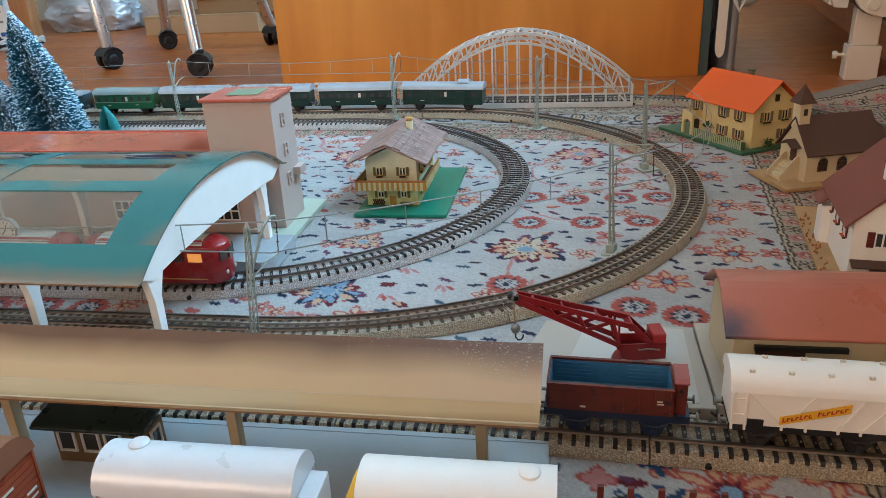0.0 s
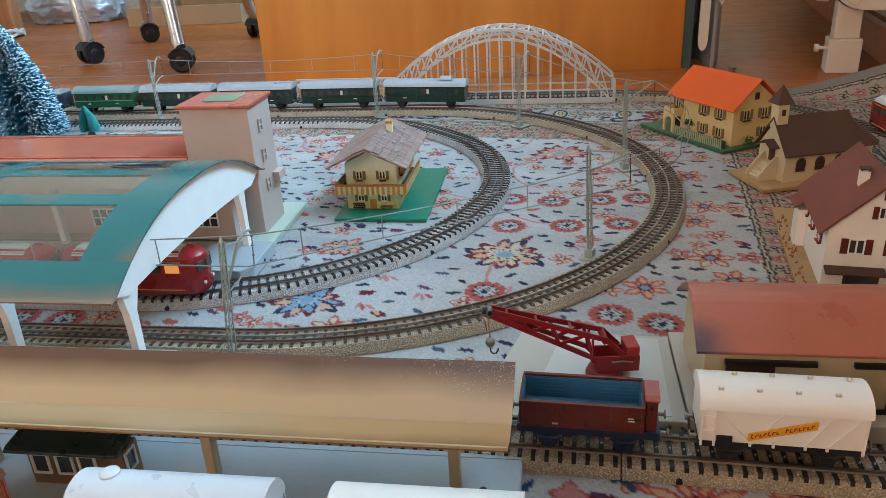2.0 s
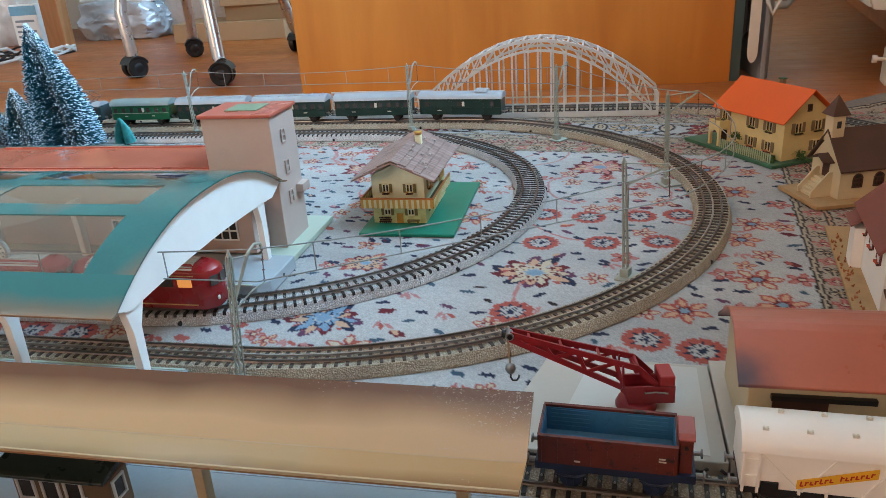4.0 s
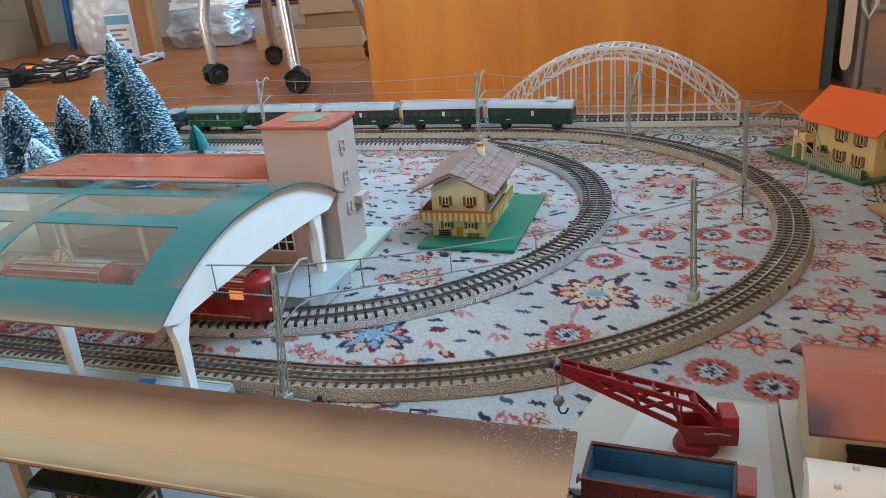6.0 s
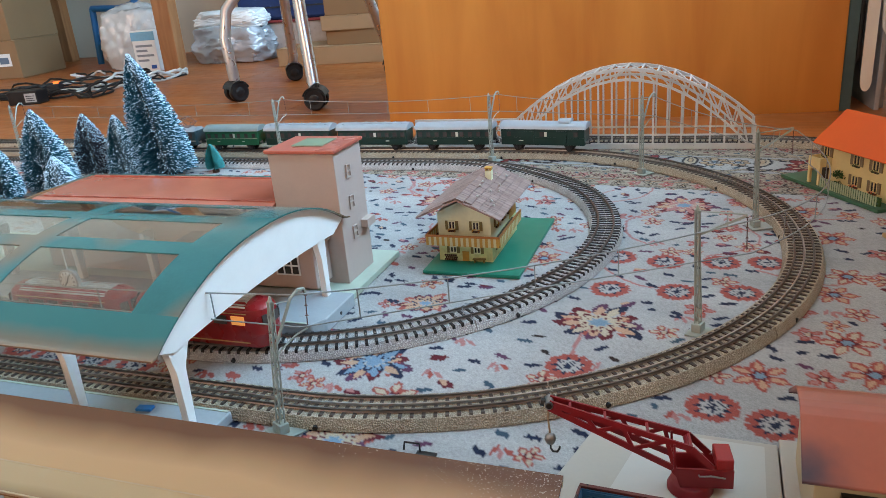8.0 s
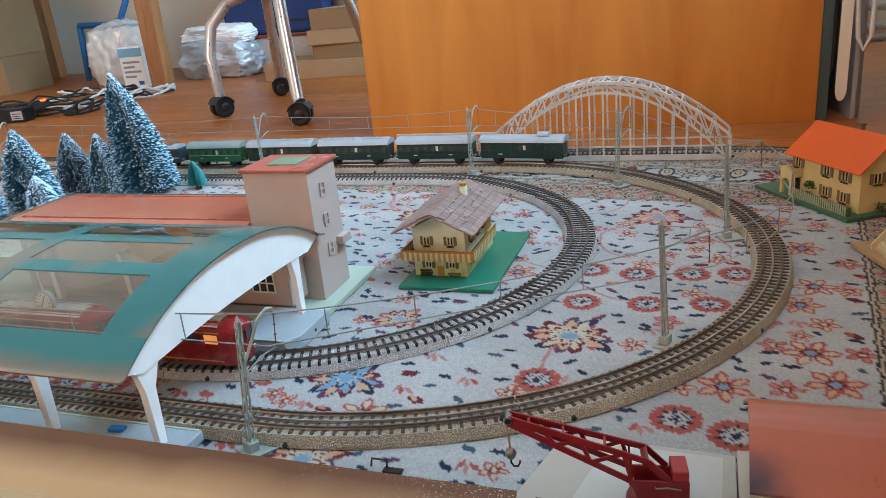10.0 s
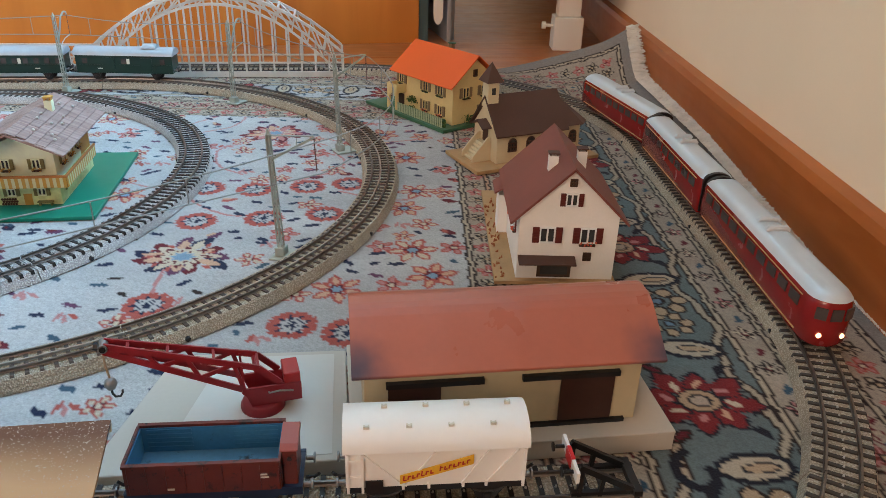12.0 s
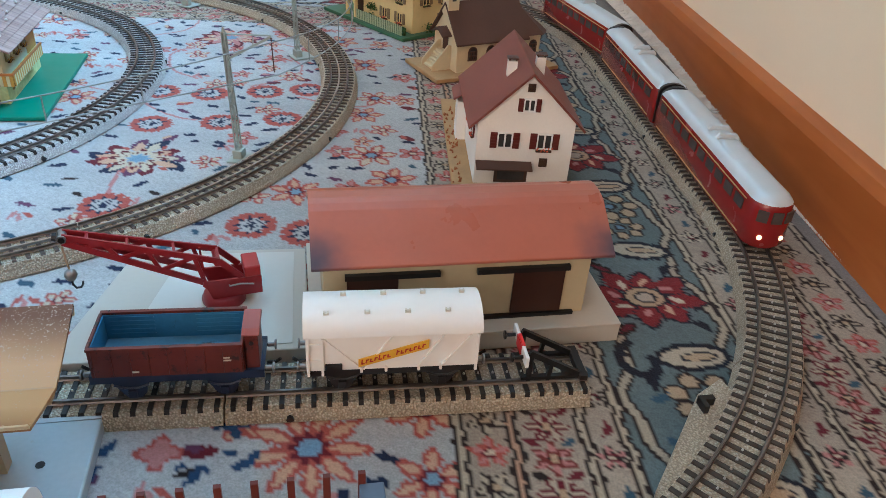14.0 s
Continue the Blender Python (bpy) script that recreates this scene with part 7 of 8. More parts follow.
def bulk_van(x, half, label, roofmat, cabin):
    t = thing("covered_van", pose(x, FRONT, 0), label, "wagon", "vans on the front track")
    part("body", boxes((-half, half, -0.0142, 0.0142, 0.0205, 0.0553)), roofmat, t, bevel=0.0006)
    bm = B()
    prism(bm, roof_profile(0.0155, 0.0553, 0.0145, 12), -half - 0.001, half + 0.001, "x")
    rf = part("roof", bm, roofmat, t, smooth=True)
    bm = B()
    lathe(bm, [(0.0045, 0), (0.0045, 0.0016), (0.003, 0.0026)], 16, ((-half + 0.014) if cabin else (half - 0.01), 0.003 if cabin else 0, 0.0688))
    part("roof_hatch", bm, roofmat, rf, smooth=True)
    if cabin:
        part("brake_cabin", boxes((half + 0.001, half + 0.0095, -0.009, 0.009, 0.0215, 0.0565)), roofmat, t, bevel=0.0008)
    for s in (-1, 1):
        bm = B()
        for i in range(7):
            xx = -half + 2 * half * i / 6
            box(bm, xx - 0.0006, xx + 0.0006, s * 0.0146 - 0.0006, s * 0.0146 + 0.0006, 0.021, 0.0548)
        part("frame_rib", bm, roofmat, t)
        part("lettering_bar", boxes(*[(-0.018 + 0.0052 * i, -0.0148 + 0.0052 * i, s * 0.0146 - 0.0004, s * 0.0146 + 0.0004, 0.036, 0.043) for i in range(7)]), M_REDPAINT, t)
    underframe(t, half, 0.0125, (-half * 0.6, half * 0.6))
    for xx in (-half * 0.6, half * 0.6):
        wheelset(t, xx)
    buffers(t, -half)
    buffers(t, half + (0.0095 if cabin else 0))
    return t


bulk_van(0.0745, 0.044, "silvery pale blue covered van with rounded roof", M_PALE, True)
tank = bulk_van(0.1865, 0.0395, "white covered van with rounded roof", M_WHITE, False)
part("end_platform", boxes((-0.0465, -0.0405, -0.011, 0.011, 0.045, 0.057)), M_YELLOW, tank, "yellow-orange end box", bevel=0.0008)
brown = thing("covered_van", pose(-0.0625, FRONT, 0), "red-brown covered goods van with brown roof", "wagon")
M_BROWNVAN = mat("red_brown_van_boards", (0.30, 0.06, 0.025), 0.45, 0, 0.15)
part("body", boxes((-0.045, 0.040, -0.0145, 0.0145, 0.0205, 0.0535)), M_BROWNVAN, brown, bevel=0.0005)
bm = B()
prism(bm, roof_profile(0.0158, 0.0535, 0.0135), -0.047, 0.042, "x")
part("roof", bm, mat("brown_van_roof", (0.24, 0.095, 0.05), 0.4, 0, 0.12), brown, "brown roof", smooth=True)
for s in (-1, 1):
    for k in range(9):
        part("board", boxes((-0.0445, 0.0395, s * 0.0147 - 0.0004, s * 0.0147 + 0.0003, 0.0215 + 0.0036 * k, 0.0245 + 0.0036 * k)), M_BROWNVAN, brown)
    part("lettering_bar", boxes((0.022, 0.032, s * 0.0151 - 0.0002, s * 0.0151 + 0.0002, 0.040, 0.0413), (0.022, 0.034, s * 0.0151 - 0.0002, s * 0.0151 + 0.0002, 0.0285, 0.0295), (0.022, 0.030, s * 0.0151 - 0.0002, s * 0.0151 + 0.0002, 0.026, 0.027)), M_BARS, brown)
for k in range(9):
    part("board", boxes((0.0401, 0.0406, -0.0135, 0.0135, 0.0215 + 0.0035 * k, 0.0245 + 0.0035 * k)), M_BROWNVAN, brown)
part("lettering_bar", boxes((0.0407, 0.0409, -0.010, -0.002, 0.043, 0.0444), (0.0407, 0.0409, 0.004, 0.011, 0.0335, 0.0347), (0.0407, 0.0409, 0.005, 0.011, 0.0300, 0.0310)), M_BARS, brown)
for y in (-0.0139, 0.0139):
    part("end_post", boxes((0.0401, 0.0413, y - 0.0006, y + 0.0006, 0.0205, 0.053)), M_BROWNVAN, brown)
underframe(brown, 0.042, 0.0125, (-0.025, 0.025))
for x in (-0.025, 0.025):
    wheelset(brown, x)
buffers(brown, -0.045)
buffers(brown, 0.040)
stake = thing("stake_wagon", pose(0.290, FRONT, 0), "flat wagon with red-brown wooden stakes", "wagon")
M_STAKE = mat("red_brown_stake", (0.13, 0.03, 0.022), 0.5)
part("flat_deck", boxes((-0.052, 0.052, -0.0145, 0.0145, 0.0205, 0.0245)), M_BROWNVAN, stake, bevel=0.0005)
post = finish(boxes((-0.0013, 0.0013, -0.0009, 0.0009, 0.021, 0.0535)), "stake", M_STAKE)
for i in range(8):
    shared("stake", post, stake, pose(-0.045 + 0.0125 * i, 0.0158, 0, 1.5))
part("end_box", boxes((0.0415, 0.0505, 0.002, 0.0140, 0.0246, 0.048)), mat("slate_blue_end_box", (0.10, 0.14, 0.2), 0.5), stake, bevel=0.0005)
underframe(stake, 0.05, 0.0125, (-0.03, 0.03))
for x in (-0.03, 0.03):
    wheelset(stake, x)


# ---- overhead line: lattice masts and wires ----
def mast(name_label, x, y, toward, reach, arm="hook", tall=0.1, lean=0.0):
    t = thing("catenary_mast", pose(x, y, 0, lean, 0, toward - 90), name_label, "catenary mast", "overhead line masts")
    part("foot_plate", boxes((-0.010, 0.010, -0.007, 0.015, 0, 0.0014)), M_MAST, t, bevel=0.0004)
    part("foot", boxes((-0.0048, 0.0048, -0.0038, 0.0038, 0.0014, 0.0085)), M_MAST, t, bevel=0.0006)
    w0, w1 = 0.0024, 0.0013
    bm = B()
    for s in (-1, 1):
        for k in (-1, 1):
            bar(bm, (s * w0, k * 0.0017, 0.008), (s * w1, k * 0.0012, tall), 0.0009, 0.0008)
    part("upright", bm, M_MAST, t)
    bm = B()
    n = 16
    for i in range(n):
        a, b = i / n, (i + 1) / n
        s = 1 if i % 2 else -1
        for k in (-1, 1):
            bar(bm, (s * (w0 + (w1 - w0) * a), k * 0.0015, 0.008 + (tall - 0.008) * a), (-s * (w0 + (w1 - w0) * b), k * 0.0015, 0.008 + (tall - 0.008) * b), 0.0008, 0.0007)
    part("lattice", bm, M_MAST, t)
    bm = B()
    rod(bm, (0, 0, tall), (0, 0, tall + 0.004), 0.0018, 0.0006, 8)
    part("cap", bm, M_MAST, t)
    bm = B()
    top = tall - 0.002
    if arm == "hook":
        tube(bm, [(0, 0.001, tall * 0.66), (0, reach * 0.55, top), (0, reach * 0.78, top + 0.005), (0, reach * 0.95, top + 0.0045), (0, reach, top + 0.001)], 0.0012, 6)
        tube(bm, [(0, 0.001, top), (0, reach * 0.5, top - 0.001)], 0.0004, 5)
        tube(bm, [(0, 0.001, tall * 0.60), (0, reach * 0.6, tall * 0.70), (0, reach, tall * 0.73)], 0.0006, 6)
    else:
        bar(bm, (0, 0, tall * 0.80), (0, reach, top + 0.001), 0.0012, 0.0018)
        tube(bm, [(0, 0, top + 0.001), (0, reach, top + 0.002)], 0.0006, 6)
        bar(bm, (0, reach * 0.6, tall * 0.92), (0, reach * 0.62, top), 0.0006)
    part("arm", bm, M_MAST, t)
    bm = B()
    for k in range(4):
        lathe(bm, [(0.0005, 0), (0.0013, 0.0006), (0.0005, 0.0014)], 8, (0, reach, tall * 0.73 + 0.001 + (top - tall * 0.73 - 0.002) * k / 3))
    rod(bm, (0, reach, tall * 0.73), (0, reach, top + 0.001), 0.0004, seg=5)
    part("insulator", bm, mat("brown_insulator", (0.12, 0.05, 0.04), 0.3), t, smooth=True)
    d = Vector((math.cos(radians(toward)), math.sin(radians(toward))))
    return Vector((x, y)) + d * reach, top, tall * 0.73


LABEL = "grey-green lattice mast of the overhead line"
ends = [mast(LABEL, -0.98, 0.325, 90, 0.030), mast(LABEL, -0.405, 0.325, 62, 0.022, lean=1), mast(LABEL, -0.040, 0.325, 62, 0.022), mast(LABEL, 0.185, 0.264, 55, 0.026, tall=0.102), mast(LABEL, 0.320, 0.062, 22, 0.036, "beam", 0.102, lean=2), mast(LABEL, 0.270, -0.190, -20, 0.036, "beam", 0.1, lean=2.5), mast(LABEL, 0.012, -0.385, 62, 0.026, "hook", 0.094, lean=-5)]
tail = (Vector((-0.5, -0.362)), 0.09, 0.07)


def span(a, b, n, bow=0.0):
    t = thing("catenary_wire", pose(a[0].x, a[0].y, 0), "thin double wire of the overhead line with droppers", "overhead wire", "overhead wires")
    d = b[0] - a[0]
    up, lo = B(), B()
    pts_u, pts_l = [], []
    for i in range(n * 2 + 1):
        k = i / (n * 2)
        sag = 0.007 * 4 * k * (1 - k)
        q = d * k + Vector((d.y, -d.x)) * (-bow * 4 * k * (1 - k))
        pts_u.append((q.x, q.y, a[1] + (b[1] - a[1]) * k - sag))
        pts_l.append((q.x, q.y, a[2] + (b[2] - a[2]) * k))
    tube(up, pts_u, 0.00055, 5)
    tube(lo, pts_l, 0.00055, 5)
    part("carrying_wire", up, M_WIRE, t)
    part("contact_wire", lo, M_WIRE, t)
    for i in range(2, n * 2, 3):
        dr = B()
        bar(dr, pts_l[i], pts_u[i], 0.0007)
        part("dropper", dr, M_WIRE, t)


for i, (a, b) in enumerate(zip(ends, ends[1:] + [tail])):
    span(a, b, 8, bow=0.14 if i == 4 else 0.0)


# ---- bottle-brush trees ----
def brush_tree(x, y, tall, radius, needle, snow_amount, label, seed, snow=None, tilt=0, lean=0.09):
    g = random.Random(seed)
    t = thing("brush_tree", pose(x + 0.012, y, 0, 0, tilt, 0), label, "tree", "snowy brush trees")
    bm = B()
    lathe(bm, [(radius * 0.38, 0), (radius * 0.36, 0.004), (0.003, 0.0055), (0.0016, 0.012)], 10)
    tube(bm, [(0.0, 0, 0.008), (0.05 * lean * tall, 0, 0.25 * tall), (-lean * 0.62 * tall, 0, 0.92 * tall)], 0.001, 6)
    part("trunk", bm, M_DARKWOOD, t)
    vs, fs, sv, sf = [], [], [], []
    n = int(5600 * min(1.6, (tall / 0.12) ** 1.4))
    for i in range(n):
        k = g.random() ** 1.25
        z = 0.008 + (tall - 0.008) * k
        r = radius * 0.88 * (1 - k ** 2.1) * g.uniform(0.80, 1.04) + 0.002
        a = g.uniform(0, 6.2832)
        ca, sa = math.cos(a), math.sin(a)
        r0 = r * 0.15
        ox = -lean * (z - 0.3 * tall)
        drop = -0.10 * r + 0.25 * r * g.random()
        w = 0.0006 + 0.0005 * g.random()
        frost = g.random() < snow_amount
        cut = 0.88 if frost else 1.0
        dirs = Vector((ca, sa, 0)), Vector((-sa, ca, 0))
        foot = Vector((ox, 0, z)) + dirs[0] * r0
        tip = Vector((ox, 0, z + drop)) + dirs[0] * r
        mid = foot.lerp(tip, cut)
        side, lift = dirs[1] * w, Vector((0, 0, w))
        b = len(vs)
        vs += [foot - side, foot + lift, mid + side, mid - lift]
        fs += [(b, b + 1, b + 2, b + 3)]
        if frost:
            b = len(sv)
            sv += [mid - side * 0.9, mid + lift * 0.9, tip + side * 0.7, tip - lift * 0.7]
            sf += [(b, b + 1, b + 2, b + 3)]
        if g.random() < snow_amount * 0.22:
            b = len(sv)
            q = g.uniform(0.0006, 0.0015)
            sv += [tip + Vector(o) * q for o in ((1, 0, -0.4), (-0.5, 0.87, -0.4), (-0.5, -0.87, -0.4), (0, 0, 0.9))]
            sf += [(b, b + 1, b + 3), (b + 1, b + 2, b + 3), (b + 2, b, b + 3), (b, b + 2, b + 1)]
    for name, v, f, m in (("crown", vs, fs, needle), ("snow", sv, sf, snow or M_SNOW)):
        me = bpy.data.meshes.new(name)
        me.from_pydata(v, [], f)
        me.materials.append(m)
        ob = new(name, me)
        ob.parent = t
        ob["kind"] = "stuff"
    return t


M_SNOW = mat("artificial_snow", (0.58, 0.80, 0.92), 0.8, var=0.05)
M_NEEDLE = mat("blue_green_bristle", (0.008, 0.10, 0.14), 0.45, var=0.5, scale=120)
M_NEEDLE_DARK = mat("dark_violet_bristle", (0.05, 0.05, 0.07), 0.5, var=0.4, scale=120)
M_NEEDLE_TEAL = mat("light_teal_bristle", (0.05, 0.38, 0.38), 0.5, var=0.4, scale=120)
brush_tree(-0.578, 0.232, 0.196, 0.052, M_NEEDLE, 0.48, "tall blue-green bottle-brush tree dusted with snow", 1, tilt=-5)
brush_tree(-0.632, 0.205, 0.104, 0.033, M_NEEDLE, 0.48, "blue-green bottle-brush tree dusted with snow", 2)
brush_tree(-0.712, 0.222, 0.104, 0.035, M_NEEDLE_DARK, 0.42, "dark violet-grey bottle-brush tree with frosted tips", 3)
brush_tree(-0.722, 0.135, 0.128, 0.044, M_NEEDLE, 0.48, "blue-green bottle-brush tree dusted with snow", 4)
brush_tree(-0.672, 0.105, 0.062, 0.026, M_NEEDLE, 0.95, "small bottle-brush tree thick with snow and red beads", 5)
brush_tree(-0.497, 0.250, 0.046, 0.015, M_NEEDLE_TEAL, 0.0, "small light teal bottle-brush tree", 6)
brush_tree(-0.755, 0.075, 0.095, 0.03, M_NEEDLE, 0.42, "blue-green bottle-brush tree dusted with snow", 7)
brush_tree(-0.80, 0.19, 0.07, 0.022, M_NEEDLE_TEAL, 0.0, "small teal bottle-brush tree", 8)


# ---- the room's own things ----
M_CHROME = mat("brushed_steel_tube", (0.55, 0.55, 0.56), 0.3, 0.85, 0.05)
M_CARD = mat("brown_cardboard", (0.27, 0.155, 0.075), 0.8, var=0.07, scale=12)
M_CARD_PALE = mat("pale_plywood_box", (0.38, 0.24, 0.13), 0.7, var=0.08, scale=10)
M_RAD = mat("cream_radiator_enamel", (0.70, 0.64, 0.55), 0.4, var=0.03, scale=8)
FL = -0.008


def castor(parent, x, y, turn):
    w = part("castor", boxes((-0.012, 0.012, -0.009, 0.009, 0.040, 0.058)), M_BLACK, parent, "black twin-wheel castor", bevel=0.003)
    w.matrix_local = pose(x, y, 0, 0, 0, turn)
    for s in (-1, 1):
        bm = B()
        lathe(bm, [(0.008, s * 0.005), (0.024, s * 0.006), (0.026, s * 0.010), (0.026, s * 0.020), (0.022, s * 0.0235), (0.012, s * 0.0225), (0.010, s * 0.024), (0.002, s * 0.024)], 24, (0, 0, 0.026), "y")
        part("wheel", bm, M_BLACK, w, smooth=True)
    bm = B()
    prism(bm, [(0.029 * math.cos(a), 0.026 + 0.029 * math.sin(a)) for a in [radians(20 + 14 * i) for i in range(11)]] + [(0.025 * math.cos(a), 0.026 + 0.025 * math.sin(a)) for a in [radians(160 - 14 * i) for i in range(11)]], -0.024, 0.024, "y")
    part("hood", bm, M_BLACK, w)


chair = thing("rolling_stool", pose(-0.785, 1.05, FL), "rolling chair with bent steel tube legs on black castors", "chair")
for (x, y, turn), up in (((-0.135, -0.083, 60), ((-0.135, -0.083, 0.055), (-0.135, -0.083, 0.06), (-0.145, -0.08, 0.16), (-0.14, -0.06, 0.23), (-0.10, -0.03, 0.285), (0.0, 0.02, 0.32))), ((0.178, -0.222, 15), ((0.178, -0.222, 0.052), (0.172, -0.218, 0.06), (0.15, -0.19, 0.20), (0.135, -0.17, 0.30), (0.08, -0.08, 0.345), (0.0, 0.02, 0.345))), ((-0.16, 0.27, 30), ((-0.16, 0.27, 0.055), (-0.155, 0.265, 0.07), (-0.12, 0.2, 0.28), (0.0, 0.02, 0.335))), ((0.16, 0.3, 80), ((0.16, 0.3, 0.055), (0.155, 0.29, 0.07), (0.12, 0.22, 0.28), (0.0, 0.02, 0.335)))):
    castor(chair, x, y, turn)
    bm = B()
    tube(bm, up, 0.0145, 12)
    part("leg", bm, M_CHROME, chair, smooth=True)
bm = B()
rod(bm, (0, 0.02, 0.33), (0, 0.02, 0.45), 0.025, seg=16)
part("column", bm, M_BLACK, chair)
part("seat", boxes((-0.22, 0.22, -0.2, 0.24, 0.45, 0.52)), M_BLACK, chair, bevel=0.02)

M_DESKWOOD = wood("reddish_desk_wood", (0.38, 0.17, 0.07), (0.28, 0.11, 0.04), 6, 0.45, (8, 8, 1))
desk = thing("desk", pose(-1.64, 1.62, FL), "reddish wooden desk with square legs", "desk")
for x, y in ((0, 0), (0, 0.6), (-1.1, 0.0), (-1.1, 0.6)):
    part("leg", boxes((x - 0.036, x + 0.036, y, y + 0.05, 0, 0.70)), M_DESKWOOD, desk, bevel=0.003)
part("top", boxes((-1.16, 0.06, -0.03, 0.68, 0.70, 0.73)), M_DESKWOOD, desk, bevel=0.003)


def carton(x, y, z, w, d, h, turn, m, label, tape=True):
    t = thing("carton", pose(x, y, z, 0, 0, turn), label, "box", "cartons on the floor")
    part("body", boxes((-w / 2, w / 2, -d / 2, d / 2, 0, h - 0.004)), m, t, bevel=0.002)
    for s in (-1, 1):
        part("flap", boxes((min(0.001 * s, s * w / 2), max(0.001 * s, s * w / 2), -d / 2, d / 2, h - 0.0038, h)), m, t)
    if tape:
        part("tape", boxes((-0.02, 0.02, -d / 2 - 0.0006, -d / 2 - 0.0001, h * 0.7, h)), mat("buff_tape", (0.5, 0.38, 0.22), 0.3), t)
    return t


carton(-1.02, 1.80, FL, 0.40, 0.24, 0.062, 4, M_CARD_PALE, "shallow pale wooden tray box on the floor", False)
carton(-0.90, 1.82, FL + 0.062, 0.27, 0.2, 0.05, 2, M_CARD, "flat brown carton in a stack", False)
carton(-0.91, 1.82, FL + 0.112, 0.28, 0.21, 0.05, 5, M_CARD_PALE, "flat pale carton in a stack", False)
carton(-0.90, 1.82, FL + 0.162, 0.26, 0.2, 0.07, 1, M_CARD, "flat brown carton in a stack", False)
b1 = carton(-2.64, 1.76, FL, 0.40, 0.30, 0.15, 12, M_CARD, "large brown shipping carton with a printed label")
part("label", boxes((0.10, 0.165, -0.1512, -0.1504, 0.05, 0.10)), M_WHITE, b1, "white printed label")
part("label_print", boxes((0.115, 0.155, -0.1518, -0.1513, 0.06, 0.085)), mat("blue_grey_print", (0.12, 0.18, 0.25), 0.6), b1)
carton(-2.69, 1.80, FL + 0.15, 0.42, 0.3, 0.28, 9, M_CARD, "large brown shipping carton on another")
bagbox = thing("milk_coloured_packet", pose(-1.80, 1.70, FL, 0, 0, 10), "white packet with blue band standing by the desk leg", "packet")
part("body", boxes((-0.048, 0.048, -0.02, 0.02, 0, 0.155)), M_WHITE, bagbox, bevel=0.004)
part("blue_band", boxes((-0.0485, 0.0485, -0.0208, -0.0201, 0.118, 0.150)), mat("light_blue_print", (0.18, 0.40, 0.55), 0.5), bagbox)
part("print_bar", boxes(*[(-0.036, 0.01 + 0.024 * (k % 2), -0.0208, -0.0201, 0.04 + 0.018 * k, 0.048 + 0.018 * k) for k in range(4)]), mat("grey_print", (0.25, 0.27, 0.3), 0.6), bagbox)
part("blue_corner", boxes((0.015, 0.036, -0.0208, -0.0201, 0.012, 0.026)), mat("dark_blue_print", (0.03, 0.10, 0.35), 0.6), bagbox)


def crumpled(name, m, w, d, h, material, label, category, seed):
    """A crumpled bag: a lumpy, creased closed form."""
    t = thing(name, m, label, category)
    bm = B()
    bmesh.ops.create_icosphere(bm, subdivisions=5, radius=1)
    for v in bm.verts:
        p = v.co.copy()
        k = 0.16 * noise.noise(p * 1.7 + Vector((seed, 0, 0))) + 0.11 * abs(noise.noise(p * 4.2 + Vector((0, seed, 0)))) + 0.06 * abs(noise.noise(p * 9 + Vector((0, 0, seed))))
        s = max(abs(p.x), abs(p.y), abs(p.z)) ** 0.55
        q = p / s * (1 + k)
        v.co = Vector((q.x * w / 2, q.y * d / 2, max(0, (q.z + 0.86) / 1.86) * h))
    part("bag", bm, material, t, smooth=True)
    return t


M_FOIL = mat("silver_grey_plastic_bag", (0.42, 0.44, 0.47), 0.3, 0.25, 0.15, 12)
M_FILM = mat("clear_crumpled_film", (0.55, 0.54, 0.52), 0.25, 0.1, 0.15, 12)
crumpled("plastic_bag", pose(-1.565, 1.95, FL, 0, 0, -6), 0.34, 0.22, 0.145, M_FOIL, "crumpled silver-grey plastic bag on the floor", "bag", 1.0)
crumpled("plastic_bag", pose(-1.98, 1.88, FL, 0, 0, 20), 0.26, 0.22, 0.24, M_FILM, "crumpled clear plastic wrapping on the floor", "bag", 4.0)
crumpled("plastic_bag", pose(-1.56, 1.97, FL + 0.13, 0, 0, -3), 0.30, 0.2, 0.07, M_WHITE, "white and blue plastic bag on the silver bag", "bag", 7.0)
tub = thing("storage_tub", pose(-1.28, 2.07, FL), "clear grey plastic storage tub on the floor", "tub")
bm = B()
prism(bm, [(-0.17, 0), (0.17, 0), (0.185, 0.135), (-0.185, 0.135)], -0.1, 0.1, "y")
part("body", bm, mat("milky_grey_plastic", (0.42, 0.36, 0.32), 0.3), tub, bevel=0.006)
part("lid", boxes((-0.192, 0.192, -0.108, 0.108, 0.1355, 0.146)), mat("dull_red_lid", (0.22, 0.03, 0.03), 0.4), tub, "dull red lid", bevel=0.003)
case = thing("navy_case", pose(-1.31, 2.07, FL + 0.1462), "dark navy blue fabric case on the storage tub", "case")
part("body", boxes((-0.24, 0.22, -0.1, 0.1, 0, 0.34)), mat("navy_fabric", (0.012, 0.03, 0.10), 0.8, var=0.2), case, bevel=0.012)
part("zip", boxes((-0.232, 0.212, -0.1022, -0.1005, 0.045, 0.051)), M_DARK, case)
pipe = thing("waste_bin", pose(-1.04, 2.08, FL), "grey-brown cylindrical metal bin on the floor", "bin")
bm = B()
lathe(bm, [(0.06, 0), (0.062, 0.004), (0.066, 0.3), (0.068, 0.305)], 24)
part("shell", bm, mat("grey_brown_metal", (0.24, 0.18, 0.14), 0.4, 0.4), pipe, smooth=True)

adapter = thing("power_adapter", pose(-1.70, 1.015, FL, 0, 0, 12), "black power adapter with printed label on the floor", "adapter")
